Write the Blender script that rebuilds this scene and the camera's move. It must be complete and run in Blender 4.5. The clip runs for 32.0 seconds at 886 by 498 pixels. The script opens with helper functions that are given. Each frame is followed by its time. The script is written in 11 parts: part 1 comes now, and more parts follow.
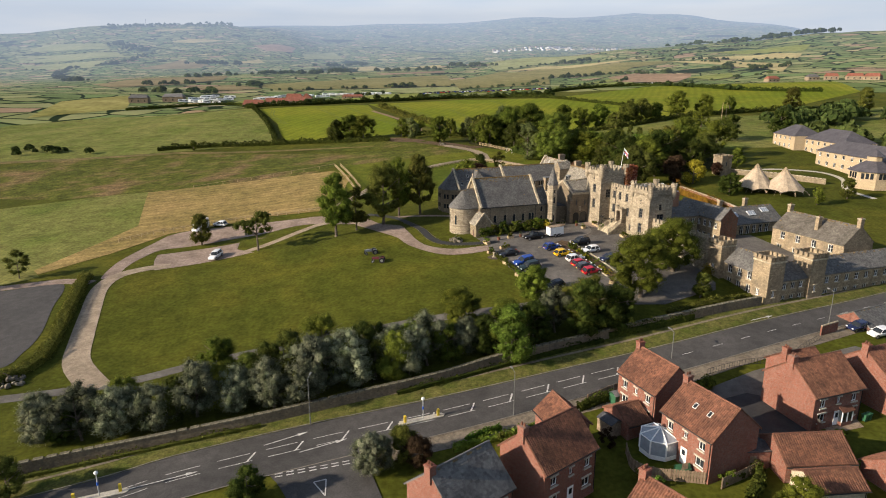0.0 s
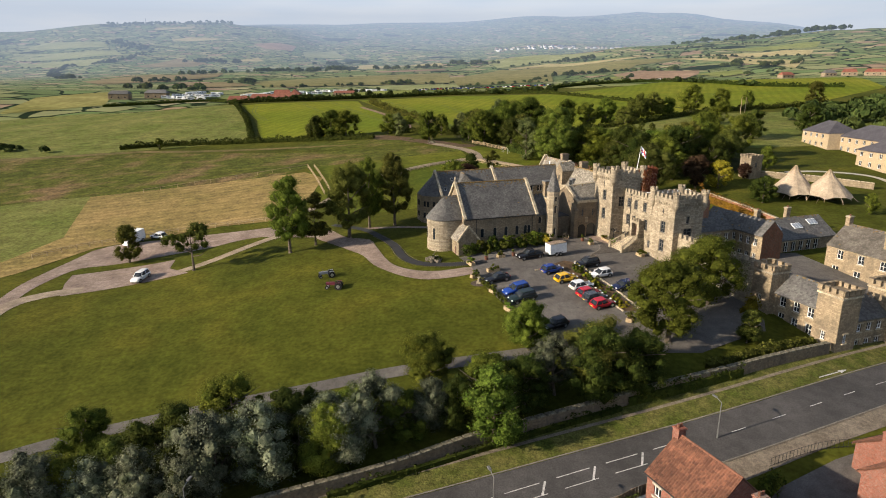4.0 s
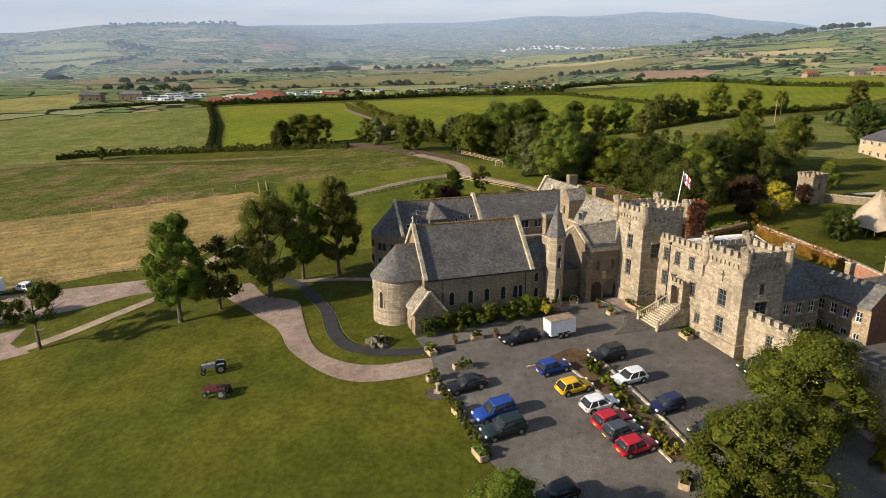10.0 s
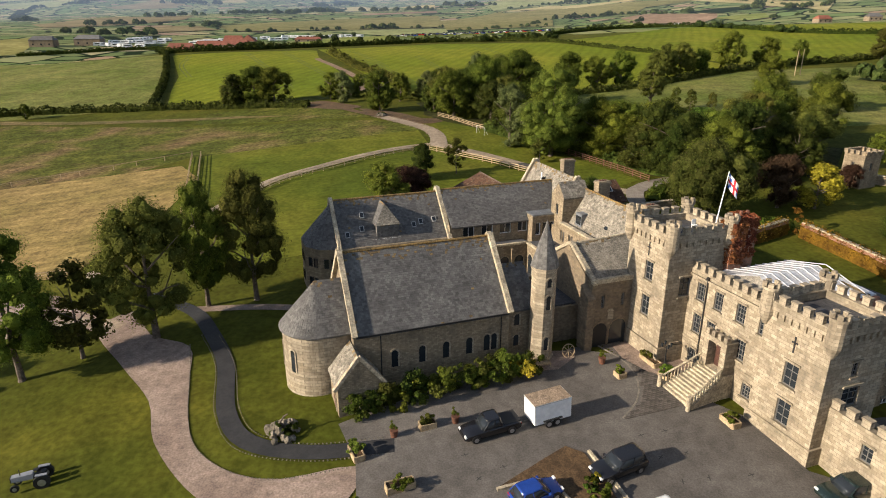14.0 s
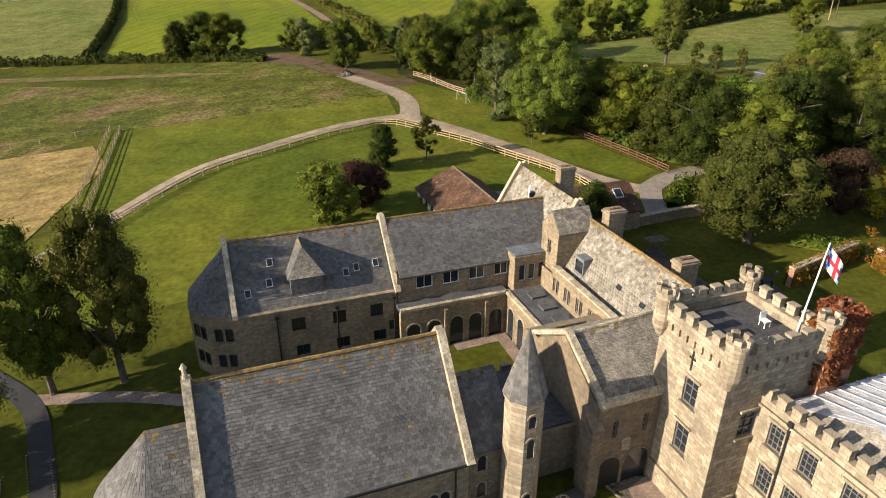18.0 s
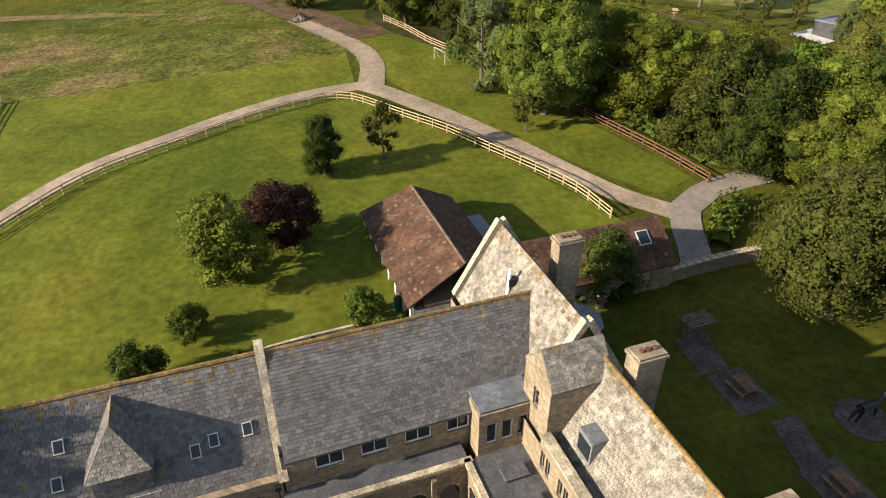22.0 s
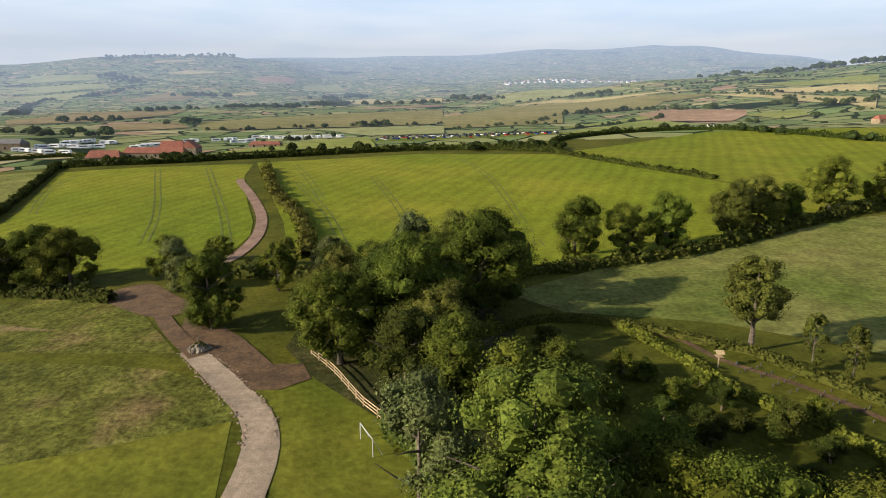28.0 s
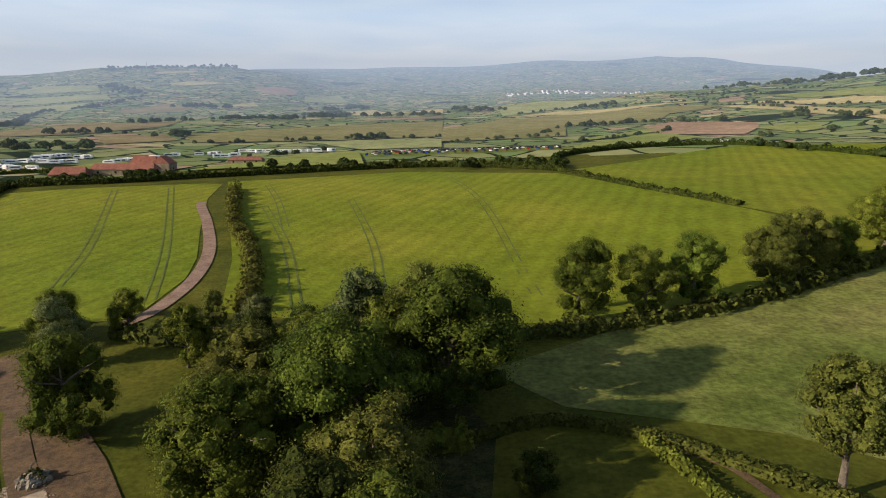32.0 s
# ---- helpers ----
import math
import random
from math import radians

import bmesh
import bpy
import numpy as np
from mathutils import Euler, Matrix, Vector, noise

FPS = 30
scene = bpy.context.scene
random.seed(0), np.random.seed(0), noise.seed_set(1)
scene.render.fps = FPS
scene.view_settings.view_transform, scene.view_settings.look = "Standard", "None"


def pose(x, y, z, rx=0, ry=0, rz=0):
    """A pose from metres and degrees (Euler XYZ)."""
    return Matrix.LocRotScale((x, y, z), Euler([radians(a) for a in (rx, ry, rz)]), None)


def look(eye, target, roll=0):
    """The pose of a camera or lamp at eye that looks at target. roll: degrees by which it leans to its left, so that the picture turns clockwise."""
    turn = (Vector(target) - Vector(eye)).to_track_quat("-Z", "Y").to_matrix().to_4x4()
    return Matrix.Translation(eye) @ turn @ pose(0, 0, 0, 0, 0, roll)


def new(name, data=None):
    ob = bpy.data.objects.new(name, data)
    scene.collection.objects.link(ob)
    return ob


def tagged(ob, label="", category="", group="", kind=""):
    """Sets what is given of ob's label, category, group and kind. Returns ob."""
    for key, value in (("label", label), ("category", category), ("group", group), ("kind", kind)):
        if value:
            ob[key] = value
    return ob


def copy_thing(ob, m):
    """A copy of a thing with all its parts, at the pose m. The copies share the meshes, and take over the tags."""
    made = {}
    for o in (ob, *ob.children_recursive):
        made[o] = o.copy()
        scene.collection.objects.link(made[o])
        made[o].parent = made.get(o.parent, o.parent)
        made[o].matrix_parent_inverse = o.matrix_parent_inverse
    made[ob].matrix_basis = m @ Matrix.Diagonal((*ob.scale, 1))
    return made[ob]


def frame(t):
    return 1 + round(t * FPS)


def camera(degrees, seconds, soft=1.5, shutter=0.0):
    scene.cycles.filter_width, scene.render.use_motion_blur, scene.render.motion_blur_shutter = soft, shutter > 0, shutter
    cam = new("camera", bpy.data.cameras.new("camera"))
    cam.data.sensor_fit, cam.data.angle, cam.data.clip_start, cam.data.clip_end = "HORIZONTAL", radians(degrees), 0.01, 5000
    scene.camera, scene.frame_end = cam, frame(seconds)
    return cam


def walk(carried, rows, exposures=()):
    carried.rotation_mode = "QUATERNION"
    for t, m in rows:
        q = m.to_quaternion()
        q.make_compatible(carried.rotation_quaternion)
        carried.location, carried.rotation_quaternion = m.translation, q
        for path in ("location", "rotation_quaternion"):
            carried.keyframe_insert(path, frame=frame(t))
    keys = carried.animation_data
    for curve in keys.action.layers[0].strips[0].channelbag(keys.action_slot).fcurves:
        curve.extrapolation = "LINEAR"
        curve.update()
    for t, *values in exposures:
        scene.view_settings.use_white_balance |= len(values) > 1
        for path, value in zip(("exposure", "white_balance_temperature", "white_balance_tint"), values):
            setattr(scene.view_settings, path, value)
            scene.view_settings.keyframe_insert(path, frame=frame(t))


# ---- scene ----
cam = camera(69.99, 32.0, 1.0)
PATH = [
    (0, pose(-23.31, -122.00, 37.84, 74.70, 0.02, -0.01)),
    (0.5, pose(-22.56, -118.45, 37.37, 74.72, 0.05, 0.06)),
    (1, pose(-21.90, -114.84, 36.92, 74.71, 0.03, 0.08)),
    (1.5, pose(-21.22, -111.26, 36.42, 74.73, 0.06, 0.11)),
    (2, pose(-20.56, -107.67, 35.98, 74.73, 0.03, 0.16)),
    (2.5, pose(-19.89, -104.11, 35.49, 74.73, 0.04, 0.18)),
    (3, pose(-19.22, -100.65, 35.09, 74.72, -0.01, 0.21)),
    (3.5, pose(-18.62, -97.28, 34.79, 74.67, -0.01, 0.23)),
    (5.5, pose(-16.06, -83.67, 32.94, 74.71, -0.04, 0.40)),
    (6, pose(-15.46, -80.37, 32.71, 74.60, 0.00, 0.42)),
    (6.5, pose(-14.85, -77.08, 32.63, 74.53, -0.04, 0.53)),
    (7, pose(-14.19, -73.91, 32.76, 74.63, 0.02, 0.61)),
    (7.5, pose(-13.60, -70.63, 33.15, 74.50, 0.04, 0.67)),
    (8, pose(-13.10, -67.23, 33.40, 74.37, 0.01, 0.69)),
    (8.5, pose(-12.56, -63.84, 33.39, 74.40, -0.01, 0.73)),
    (9, pose(-11.95, -60.45, 33.21, 74.65, 0.08, 0.75)),
    (9.5, pose(-11.40, -57.09, 33.25, 74.73, 0.07, 0.79)),
    (10, pose(-10.87, -53.81, 33.41, 74.75, 0.06, 0.84)),
    (10.5, pose(-10.29, -50.45, 33.57, 74.73, 0.04, 0.92)),
    (11, pose(-9.75, -46.99, 33.54, 74.71, -0.07, 0.99)),
    (11.5, pose(-9.29, -43.37, 33.58, 74.32, -0.14, 0.94)),
    (12, pose(-8.77, -39.81, 33.70, 73.57, -0.07, 0.74)),
    (12.5, pose(-8.20, -36.18, 33.90, 72.66, -0.01, 0.52)),
    (13, pose(-7.59, -32.72, 34.17, 71.71, -0.07, 0.38)),
    (13.5, pose(-6.99, -29.41, 34.39, 70.86, -0.20, 0.27)),
    (14, pose(-6.36, -26.06, 34.62, 69.99, -0.14, 0.11)),
    (14.5, pose(-5.75, -22.75, 34.93, 69.12, -0.23, 0.05)),
    (16.5, pose(-3.21, -9.44, 36.13, 66.20, 0.06, -0.12)),
    (17, pose(-2.63, -6.23, 36.29, 65.58, -0.04, -0.04)),
    (17.5, pose(-2.14, -3.04, 36.40, 65.00, -0.04, -0.11)),
    (18, pose(-1.64, 0.27, 36.49, 64.38, -0.10, -0.15)),
    (18.5, pose(-1.09, 3.61, 36.75, 63.18, 0.02, -0.20)),
    (19, pose(-0.50, 7.01, 37.02, 61.77, -0.03, -0.09)),
    (19.5, pose(0.23, 10.46, 37.11, 60.59, -0.02, 0.08)),
    (20, pose(0.88, 13.99, 37.24, 59.34, -0.04, 0.24)),
    (20.5, pose(1.47, 17.54, 37.35, 58.06, -0.02, 0.24)),
    (21, pose(2.07, 21.06, 37.49, 57.10, 0.00, 0.20)),
    (21.5, pose(2.68, 24.56, 37.61, 56.90, 0.06, 0.16)),
    (22, pose(3.27, 27.99, 37.81, 56.95, 0.03, 0.18)),
    (22.5, pose(3.92, 31.43, 38.00, 57.12, -0.02, 0.29)),
    (23, pose(4.50, 34.75, 38.22, 57.43, 0.00, 0.35)),
    (23.5, pose(5.09, 38.16, 38.47, 57.68, -0.03, 0.39)),
    (24, pose(5.71, 41.63, 38.68, 58.02, -0.06, 0.45)),
    (24.5, pose(6.32, 45.15, 38.92, 58.44, -0.02, 0.50)),
    (25, pose(7.09, 48.61, 39.11, 60.44, -0.05, 0.62)),
    (25.5, pose(7.82, 52.20, 39.64, 63.24, -0.12, 0.79)),
    (26, pose(8.37, 55.70, 40.23, 66.24, -0.21, 0.88)),
    (26.5, pose(8.99, 59.19, 40.61, 69.39, -0.21, 0.97)),
    (28.5, pose(12.16, 73.09, 41.72, 78.27, -0.13, 1.62)),
    (29, pose(12.71, 76.59, 41.81, 78.29, -0.17, 1.66)),
    (29.5, pose(13.29, 80.13, 41.80, 78.31, -0.25, 1.72)),
    (30, pose(13.90, 83.67, 41.90, 78.34, -0.24, 1.75)),
    (30.5, pose(14.53, 87.11, 42.01, 78.39, -0.20, 1.79)),
    (31, pose(15.15, 90.48, 42.25, 78.39, -0.27, 1.83)),
    (31.5, pose(15.67, 93.75, 42.50, 78.39, -0.17, 1.83)),
    (32, pose(16.19, 97.03, 42.74, 78.39, -0.16, 1.85)),
]

# world, sun and exposure
SUN_UP, SUN_TO = 21.0, 21.0   # elevation; bearing towards which shadows fall, degrees from +x
walk(cam, PATH, exposures=[(0, 0.62), (6, 0.62), (10, 0.59), (13, 0.63), (16.5, 0.82), (19, 1.0), (23, 1.14), (25.5, 1.36), (26.5, 1.18), (28.5, 0.55), (29.5, 0.42), (32, 0.46)])
world = bpy.data.worlds.new("world")
scene.world = world
world.use_nodes = True
_wt = world.node_tree
_sky = _wt.nodes.new("ShaderNodeTexSky")
_sky.sky_type = "NISHITA"
_sky.sun_disc = False
_sky.sun_elevation = radians(SUN_UP)
_sx, _sy = -math.cos(radians(SUN_TO)), -math.sin(radians(SUN_TO))
_sky.sun_rotation = math.atan2(_sx, _sy)
_sky.air_density, _sky.dust_density, _sky.ozone_density = 1.0, 2.2, 4.0
# low sky whitened by morning haze, with thin cloud banks along the horizon
_tc, _sp, _hz, _mx, _cl, _cr, _mp, _sc = [_wt.nodes.new("ShaderNode" + k) for k in ("TexCoord", "SeparateXYZ", "ValToRGB", "Mix", "TexNoise", "ValToRGB", "Mapping", "VectorMath")]
_mx.data_type = "RGBA"
_sc.operation = "SCALE"
_sc.inputs["Scale"].default_value = 0.074
_wt.links.new(_sky.outputs[0], _sc.inputs[0])
_wt.links.new(_tc.outputs["Generated"], _sp.inputs[0])
_wt.links.new(_sp.outputs[2], _hz.inputs[0])
for _p, _v in ((0.10, 0.80), (0.28, 0.30)):
    _hz.color_ramp.elements.new(_p).color = (_v, _v, _v, 1)
_hz.color_ramp.elements[0].color, _hz.color_ramp.elements[-1].color = (0.95, 0.95, 0.95, 1), (0.12, 0.12, 0.12, 1)
_mp.inputs["Scale"].default_value = (5, 5, 34)
_wt.links.new(_tc.outputs["Generated"], _mp.inputs[0])
_wt.links.new(_mp.outputs[0], _cl.inputs["Vector"])
_cl.inputs["Scale"].default_value, _cl.inputs["Detail"].default_value = 1.0, 6
_cr.color_ramp.elements[0].position, _cr.color_ramp.elements[1].position = 0.36, 0.68
_cr.color_ramp.elements[0].color, _cr.color_ramp.elements[1].color = (0.56, 0.615, 0.70, 1), (0.655, 0.675, 0.715, 1)
_wt.links.new(_cl.outputs["Fac"], _cr.inputs[0])
_wt.links.new(_hz.outputs[0], _mx.inputs[0])
_wt.links.new(_sc.outputs[0], _mx.inputs[6])
# darker band put into the low haze colour, brighter and bluer above it
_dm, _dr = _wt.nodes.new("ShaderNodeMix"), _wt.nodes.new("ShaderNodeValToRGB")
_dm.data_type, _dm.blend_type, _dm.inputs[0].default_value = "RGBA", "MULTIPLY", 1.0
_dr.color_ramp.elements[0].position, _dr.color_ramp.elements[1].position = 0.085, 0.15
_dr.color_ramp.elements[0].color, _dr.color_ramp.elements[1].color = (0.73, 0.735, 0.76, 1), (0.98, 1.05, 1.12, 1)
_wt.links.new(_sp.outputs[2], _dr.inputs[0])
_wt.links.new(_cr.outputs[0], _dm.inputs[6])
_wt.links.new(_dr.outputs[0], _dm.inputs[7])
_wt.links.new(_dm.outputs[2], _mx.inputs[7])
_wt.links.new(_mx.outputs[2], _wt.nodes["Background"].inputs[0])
_wt.nodes["Background"].inputs[1].default_value = 1.0
sun = new("sun", bpy.data.lights.new("sun", "SUN"))
sun.data.energy, sun.data.angle, sun.data.color = 5.5, radians(0.6), (1.0, 0.86, 0.69)
_c = math.cos(radians(SUN_UP))
sun.matrix_world = look((_sx * _c * 100, _sy * _c * 100, math.sin(radians(SUN_UP)) * 100), (0, 0, 0))


# ---- materials ----
def material(name, low, high, scale=1.0, rough=0.85, grain=8.0, bump=0.3, metal=0.0, mid=None, fleck=0.25, coord="Object", vary=0.0, spec=0.3):
    """Two-scale mottled surface: large stains between low and high, fine grain on top, relief from both."""
    m = bpy.data.materials.new(name)
    m.use_nodes = True
    n, l = m.node_tree.nodes, m.node_tree.links
    b = n["Principled BSDF"]
    b.inputs["Roughness"].default_value, b.inputs["Metallic"].default_value = rough, metal
    b.inputs["Specular IOR Level"].default_value = spec
    tc = n.new("ShaderNodeTexCoord")
    big, fine = n.new("ShaderNodeTexNoise"), n.new("ShaderNodeTexNoise")
    big.inputs["Scale"].default_value, big.inputs["Detail"].default_value = scale, 5
    fine.inputs["Scale"].default_value, fine.inputs["Detail"].default_value = scale * grain, 5
    ramp = n.new("ShaderNodeValToRGB")
    ramp.color_ramp.elements[0].position, ramp.color_ramp.elements[1].position = 0.33, 0.67
    ramp.color_ramp.elements[0].color, ramp.color_ramp.elements[1].color = (*low, 1), (*high, 1)
    if mid:
        ramp.color_ramp.elements.new(0.5).color = (*mid, 1)
    mix = n.new("ShaderNodeMix")
    mix.data_type, mix.blend_type = "RGBA", "OVERLAY"
    mix.inputs[0].default_value = fleck
    for t in (big, fine):
        l.new(tc.outputs[coord], t.inputs["Vector"])
    l.new(big.outputs["Fac"], ramp.inputs[0])
    l.new(ramp.outputs[0], mix.inputs[6])
    blot, soft = n.new("ShaderNodeTexNoise"), n.new("ShaderNodeMix")
    blot.inputs["Scale"].default_value, blot.inputs["Detail"].default_value = scale * max(2.5, grain ** 0.5), 4
    l.new(tc.outputs[coord], blot.inputs["Vector"])
    soft.data_type, soft.blend_type = "RGBA", "OVERLAY"
    soft.inputs[0].default_value = fleck * 0.8
    spread = n.new("ShaderNodeMapRange")
    spread.inputs[1].default_value, spread.inputs[2].default_value, spread.inputs[3].default_value, spread.inputs[4].default_value = 0.33, 0.67, 0.15, 0.85
    l.new(blot.outputs["Fac"], spread.inputs[0])
    l.new(ramp.outputs[0], soft.inputs[6])
    l.new(spread.outputs[0], soft.inputs[7])
    l.new(soft.outputs[2], mix.inputs[6])
    wide = n.new("ShaderNodeMapRange")
    wide.inputs[1].default_value, wide.inputs[2].default_value, wide.inputs[3].default_value, wide.inputs[4].default_value = 0.3, 0.7, 0.08, 0.92
    l.new(fine.outputs["Fac"], wide.inputs[0])
    l.new(wide.outputs[0], mix.inputs[7])
    last = mix.outputs[2]
    if vary:
        info = n.new("ShaderNodeNewGeometry")
        hsv = n.new("ShaderNodeHueSaturation")
        mr = n.new("ShaderNodeMapRange")
        mr.inputs[3].default_value, mr.inputs[4].default_value = 1 - vary, 1 + vary
        obj, both = n.new("ShaderNodeObjectInfo"), n.new("ShaderNodeMath")
        both.operation = "WRAP"
        both.inputs[1].default_value, both.inputs[2].default_value = 1.0, 0.0
        plus = n.new("ShaderNodeMath")
        l.new(info.outputs["Random Per Island"], plus.inputs[0])
        l.new(obj.outputs["Random"], plus.inputs[1])
        l.new(plus.outputs[0], both.inputs[0])
        l.new(both.outputs[0], mr.inputs[0])
        l.new(mr.outputs[0], hsv.inputs["Value"])
        l.new(last, hsv.inputs["Color"])
        last = hsv.outputs[0]
    l.new(last, b.inputs["Base Color"])
    if bump:
        bp = n.new("ShaderNodeBump")
        bp.inputs["Strength"].default_value, bp.inputs["Distance"].default_value = bump, 0.4 / (scale * grain)
        l.new(fine.outputs["Fac"], bp.inputs["Height"])
        l.new(bp.outputs[0], b.inputs["Normal"])
    return m


def masonry(name, tones, joint, width=0.45, rows=0.22, rough=0.9, bump=0.5, stain=0.35):
    """Coursed stone or brick: courses laid round the walls, each block its own tone, joints recessed, weather stains over all."""
    m = bpy.data.materials.new(name)
    m.use_nodes = True
    n, l = m.node_tree.nodes, m.node_tree.links
    b = n["Principled BSDF"]
    b.inputs["Roughness"].default_value = rough
    b.inputs["Specular IOR Level"].default_value = 0.2
    tc, geo, sep, com = n.new("ShaderNodeTexCoord"), n.new("ShaderNodeNewGeometry"), n.new("ShaderNodeSeparateXYZ"), n.new("ShaderNodeCombineXYZ")
    add = n.new("ShaderNodeMath")
    l.new(tc.outputs["Object"], sep.inputs[0])
    add.operation = "ADD"
    l.new(sep.outputs[0], add.inputs[0])
    l.new(sep.outputs[1], add.inputs[1])
    l.new(add.outputs[0], com.inputs[0])
    l.new(sep.outputs[2], com.inputs[1])
    br = n.new("ShaderNodeTexBrick")
    br.inputs["Scale"].default_value = 1
    br.inputs["Brick Width"].default_value, br.inputs["Row Height"].default_value = width, rows
    br.inputs["Mortar Size"].default_value, br.inputs["Mortar Smooth"].default_value = 0.016, 0.3
    br.inputs["Color1"].default_value, br.inputs["Color2"].default_value, br.inputs["Mortar"].default_value = (*tones[0], 1), (*tones[1], 1), (*joint, 1)
    l.new(com.outputs[0], br.inputs["Vector"])
    big, fine = n.new("ShaderNodeTexNoise"), n.new("ShaderNodeTexNoise")
    big.inputs["Scale"].default_value, big.inputs["Detail"].default_value = 0.35, 6
    fine.inputs["Scale"].default_value, fine.inputs["Detail"].default_value = 3.2, 6
    l.new(tc.outputs["Object"], big.inputs["Vector"])
    l.new(tc.outputs["Object"], fine.inputs["Vector"])
    mix, mix2 = n.new("ShaderNodeMix"), n.new("ShaderNodeMix")
    for x in (mix, mix2):
        x.data_type = "RGBA"
    ramp = n.new("ShaderNodeValToRGB")
    ramp.color_ramp.elements[0].position, ramp.color_ramp.elements[1].position = 0.48, 0.7
    ramp.color_ramp.elements[0].color, ramp.color_ramp.elements[1].color = (0, 0, 0, 1), (stain, stain, stain, 1)
    l.new(big.outputs["Fac"], ramp.inputs[0])
    l.new(ramp.outputs[0], mix.inputs[0])
    l.new(br.outputs["Color"], mix.inputs[6])
    mix.inputs[7].default_value = (*tones[2], 1)
    mix2.blend_type = "OVERLAY"
    mix2.inputs[0].default_value = 0.5
    # rain streaks: long and narrow, down the face
    run, runmap, runramp, wash = n.new("ShaderNodeTexNoise"), n.new("ShaderNodeMapping"), n.new("ShaderNodeValToRGB"), n.new("ShaderNodeMix")
    runmap.inputs["Scale"].default_value = (1.3, 1.3, 0.14)
    run.inputs["Scale"].default_value, run.inputs["Detail"].default_value = 1.0, 5
    l.new(tc.outputs["Object"], runmap.inputs[0])
    l.new(runmap.outputs[0], run.inputs["Vector"])
    runramp.color_ramp.elements[0].position, runramp.color_ramp.elements[1].position = 0.50, 0.72
    runramp.color_ramp.elements[0].color, runramp.color_ramp.elements[1].color = (0, 0, 0, 1), (stain * 0.8, stain * 0.8, stain * 0.8, 1)
    l.new(run.outputs["Fac"], runramp.inputs[0])
    wash.data_type = "RGBA"
    l.new(runramp.outputs[0], wash.inputs[0])
    l.new(mix.outputs[2], wash.inputs[6])
    wash.inputs[7].default_value = (*tones[2], 1)
    l.new(wash.outputs[2], mix2.inputs[6])
    l.new(fine.outputs["Fac"], mix2.inputs[7])
    l.new(mix2.outputs[2], b.inputs["Base Color"])
    bp = n.new("ShaderNodeBump")
    bp.inputs["Strength"].default_value, bp.inputs["Distance"].default_value = bump, 0.03
    h = n.new("ShaderNodeMath")
    h.operation = "SUBTRACT"
    l.new(fine.outputs["Fac"], h.inputs[0])
    l.new(br.outputs["Fac"], h.inputs[1])
    l.new(h.outputs[0], bp.inputs["Height"])
    l.new(bp.outputs[0], b.inputs["Normal"])
    return m


def plain(name, color, rough=0.5, metal=0.0, coat=0.0):
    m = material(name, tuple(c * 0.9 for c in color), tuple(min(1, c * 1.08) for c in color), 2.0, rough, 6, 0.05, metal, fleck=0.08)
    m.node_tree.nodes["Principled BSDF"].inputs["Coat Weight"].default_value = coat
    return m


ASHLAR = masonry("pale_ashlar", ((0.385, 0.325, 0.235), (0.235, 0.19, 0.13), (0.15, 0.125, 0.092)), (0.18, 0.15, 0.107), 0.62, 0.30, stain=0.75)
RUBBLE = masonry("rubble_stone", ((0.325, 0.258, 0.17), (0.205, 0.16, 0.104), (0.12, 0.098, 0.07)), (0.20, 0.16, 0.11), 0.36, 0.18, bump=0.9, stain=0.55)
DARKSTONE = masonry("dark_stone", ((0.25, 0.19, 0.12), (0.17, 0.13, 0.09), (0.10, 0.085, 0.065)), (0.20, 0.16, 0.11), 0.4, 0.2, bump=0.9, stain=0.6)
ROCKSTONE = material("dull_garden_stone", (0.10, 0.085, 0.062), (0.21, 0.18, 0.135), 0.9, 0.95, 8, 0.5, fleck=0.45, vary=0.25)
MOSSCAP = material("mossy_cap_stone", (0.085, 0.078, 0.05), (0.20, 0.175, 0.125), 0.6, 0.95, 8, 0.5, fleck=0.45)
COPING = material("weathered_coping", (0.26, 0.22, 0.16), (0.46, 0.39, 0.27), 0.8, 0.9, 8, 0.5, fleck=0.4)
REDBRICK = masonry("red_brick", ((0.24, 0.074, 0.045), (0.175, 0.054, 0.034), (0.135, 0.05, 0.033)), (0.21, 0.145, 0.115), 0.23, 0.075, bump=0.3, stain=0.25)
OLDBRICK = masonry("old_brick", ((0.36, 0.13, 0.07), (0.24, 0.10, 0.06), (0.16, 0.10, 0.06)), (0.26, 0.2, 0.15), 0.24, 0.08, stain=0.5)
SLATE = material("grey_slate", (0.090, 0.086, 0.081), (0.130, 0.124, 0.115), 0.4, 0.75, 20, 0.3, fleck=0.18, vary=0.30, spec=0.35)
STONESLATE = material("stone_slate", (0.150, 0.134, 0.108), (0.250, 0.224, 0.180), 0.7, 0.9, 14, 0.4, fleck=0.5, vary=0.28)
PANTILE = material("red_pantile", (0.100, 0.045, 0.028), (0.172, 0.075, 0.045), 0.5, 0.85, 12, 0.2, fleck=0.3, vary=0.28)
DARKTILE = material("brown_roof_tile", (0.052, 0.027, 0.015), (0.108, 0.056, 0.032), 0.6, 0.9, 14, 0.4, fleck=0.3, vary=0.25)
LICHEN = material("orange_lichen", (0.13, 0.092, 0.042), (0.25, 0.155, 0.05), 1.2, 0.95, 6, 0.4, fleck=0.5)
LICHENSLATE = material("lichened_slate", (0.11, 0.082, 0.048), (0.20, 0.135, 0.058), 1.5, 0.95, 8, 0.4, fleck=0.4, vary=0.3)
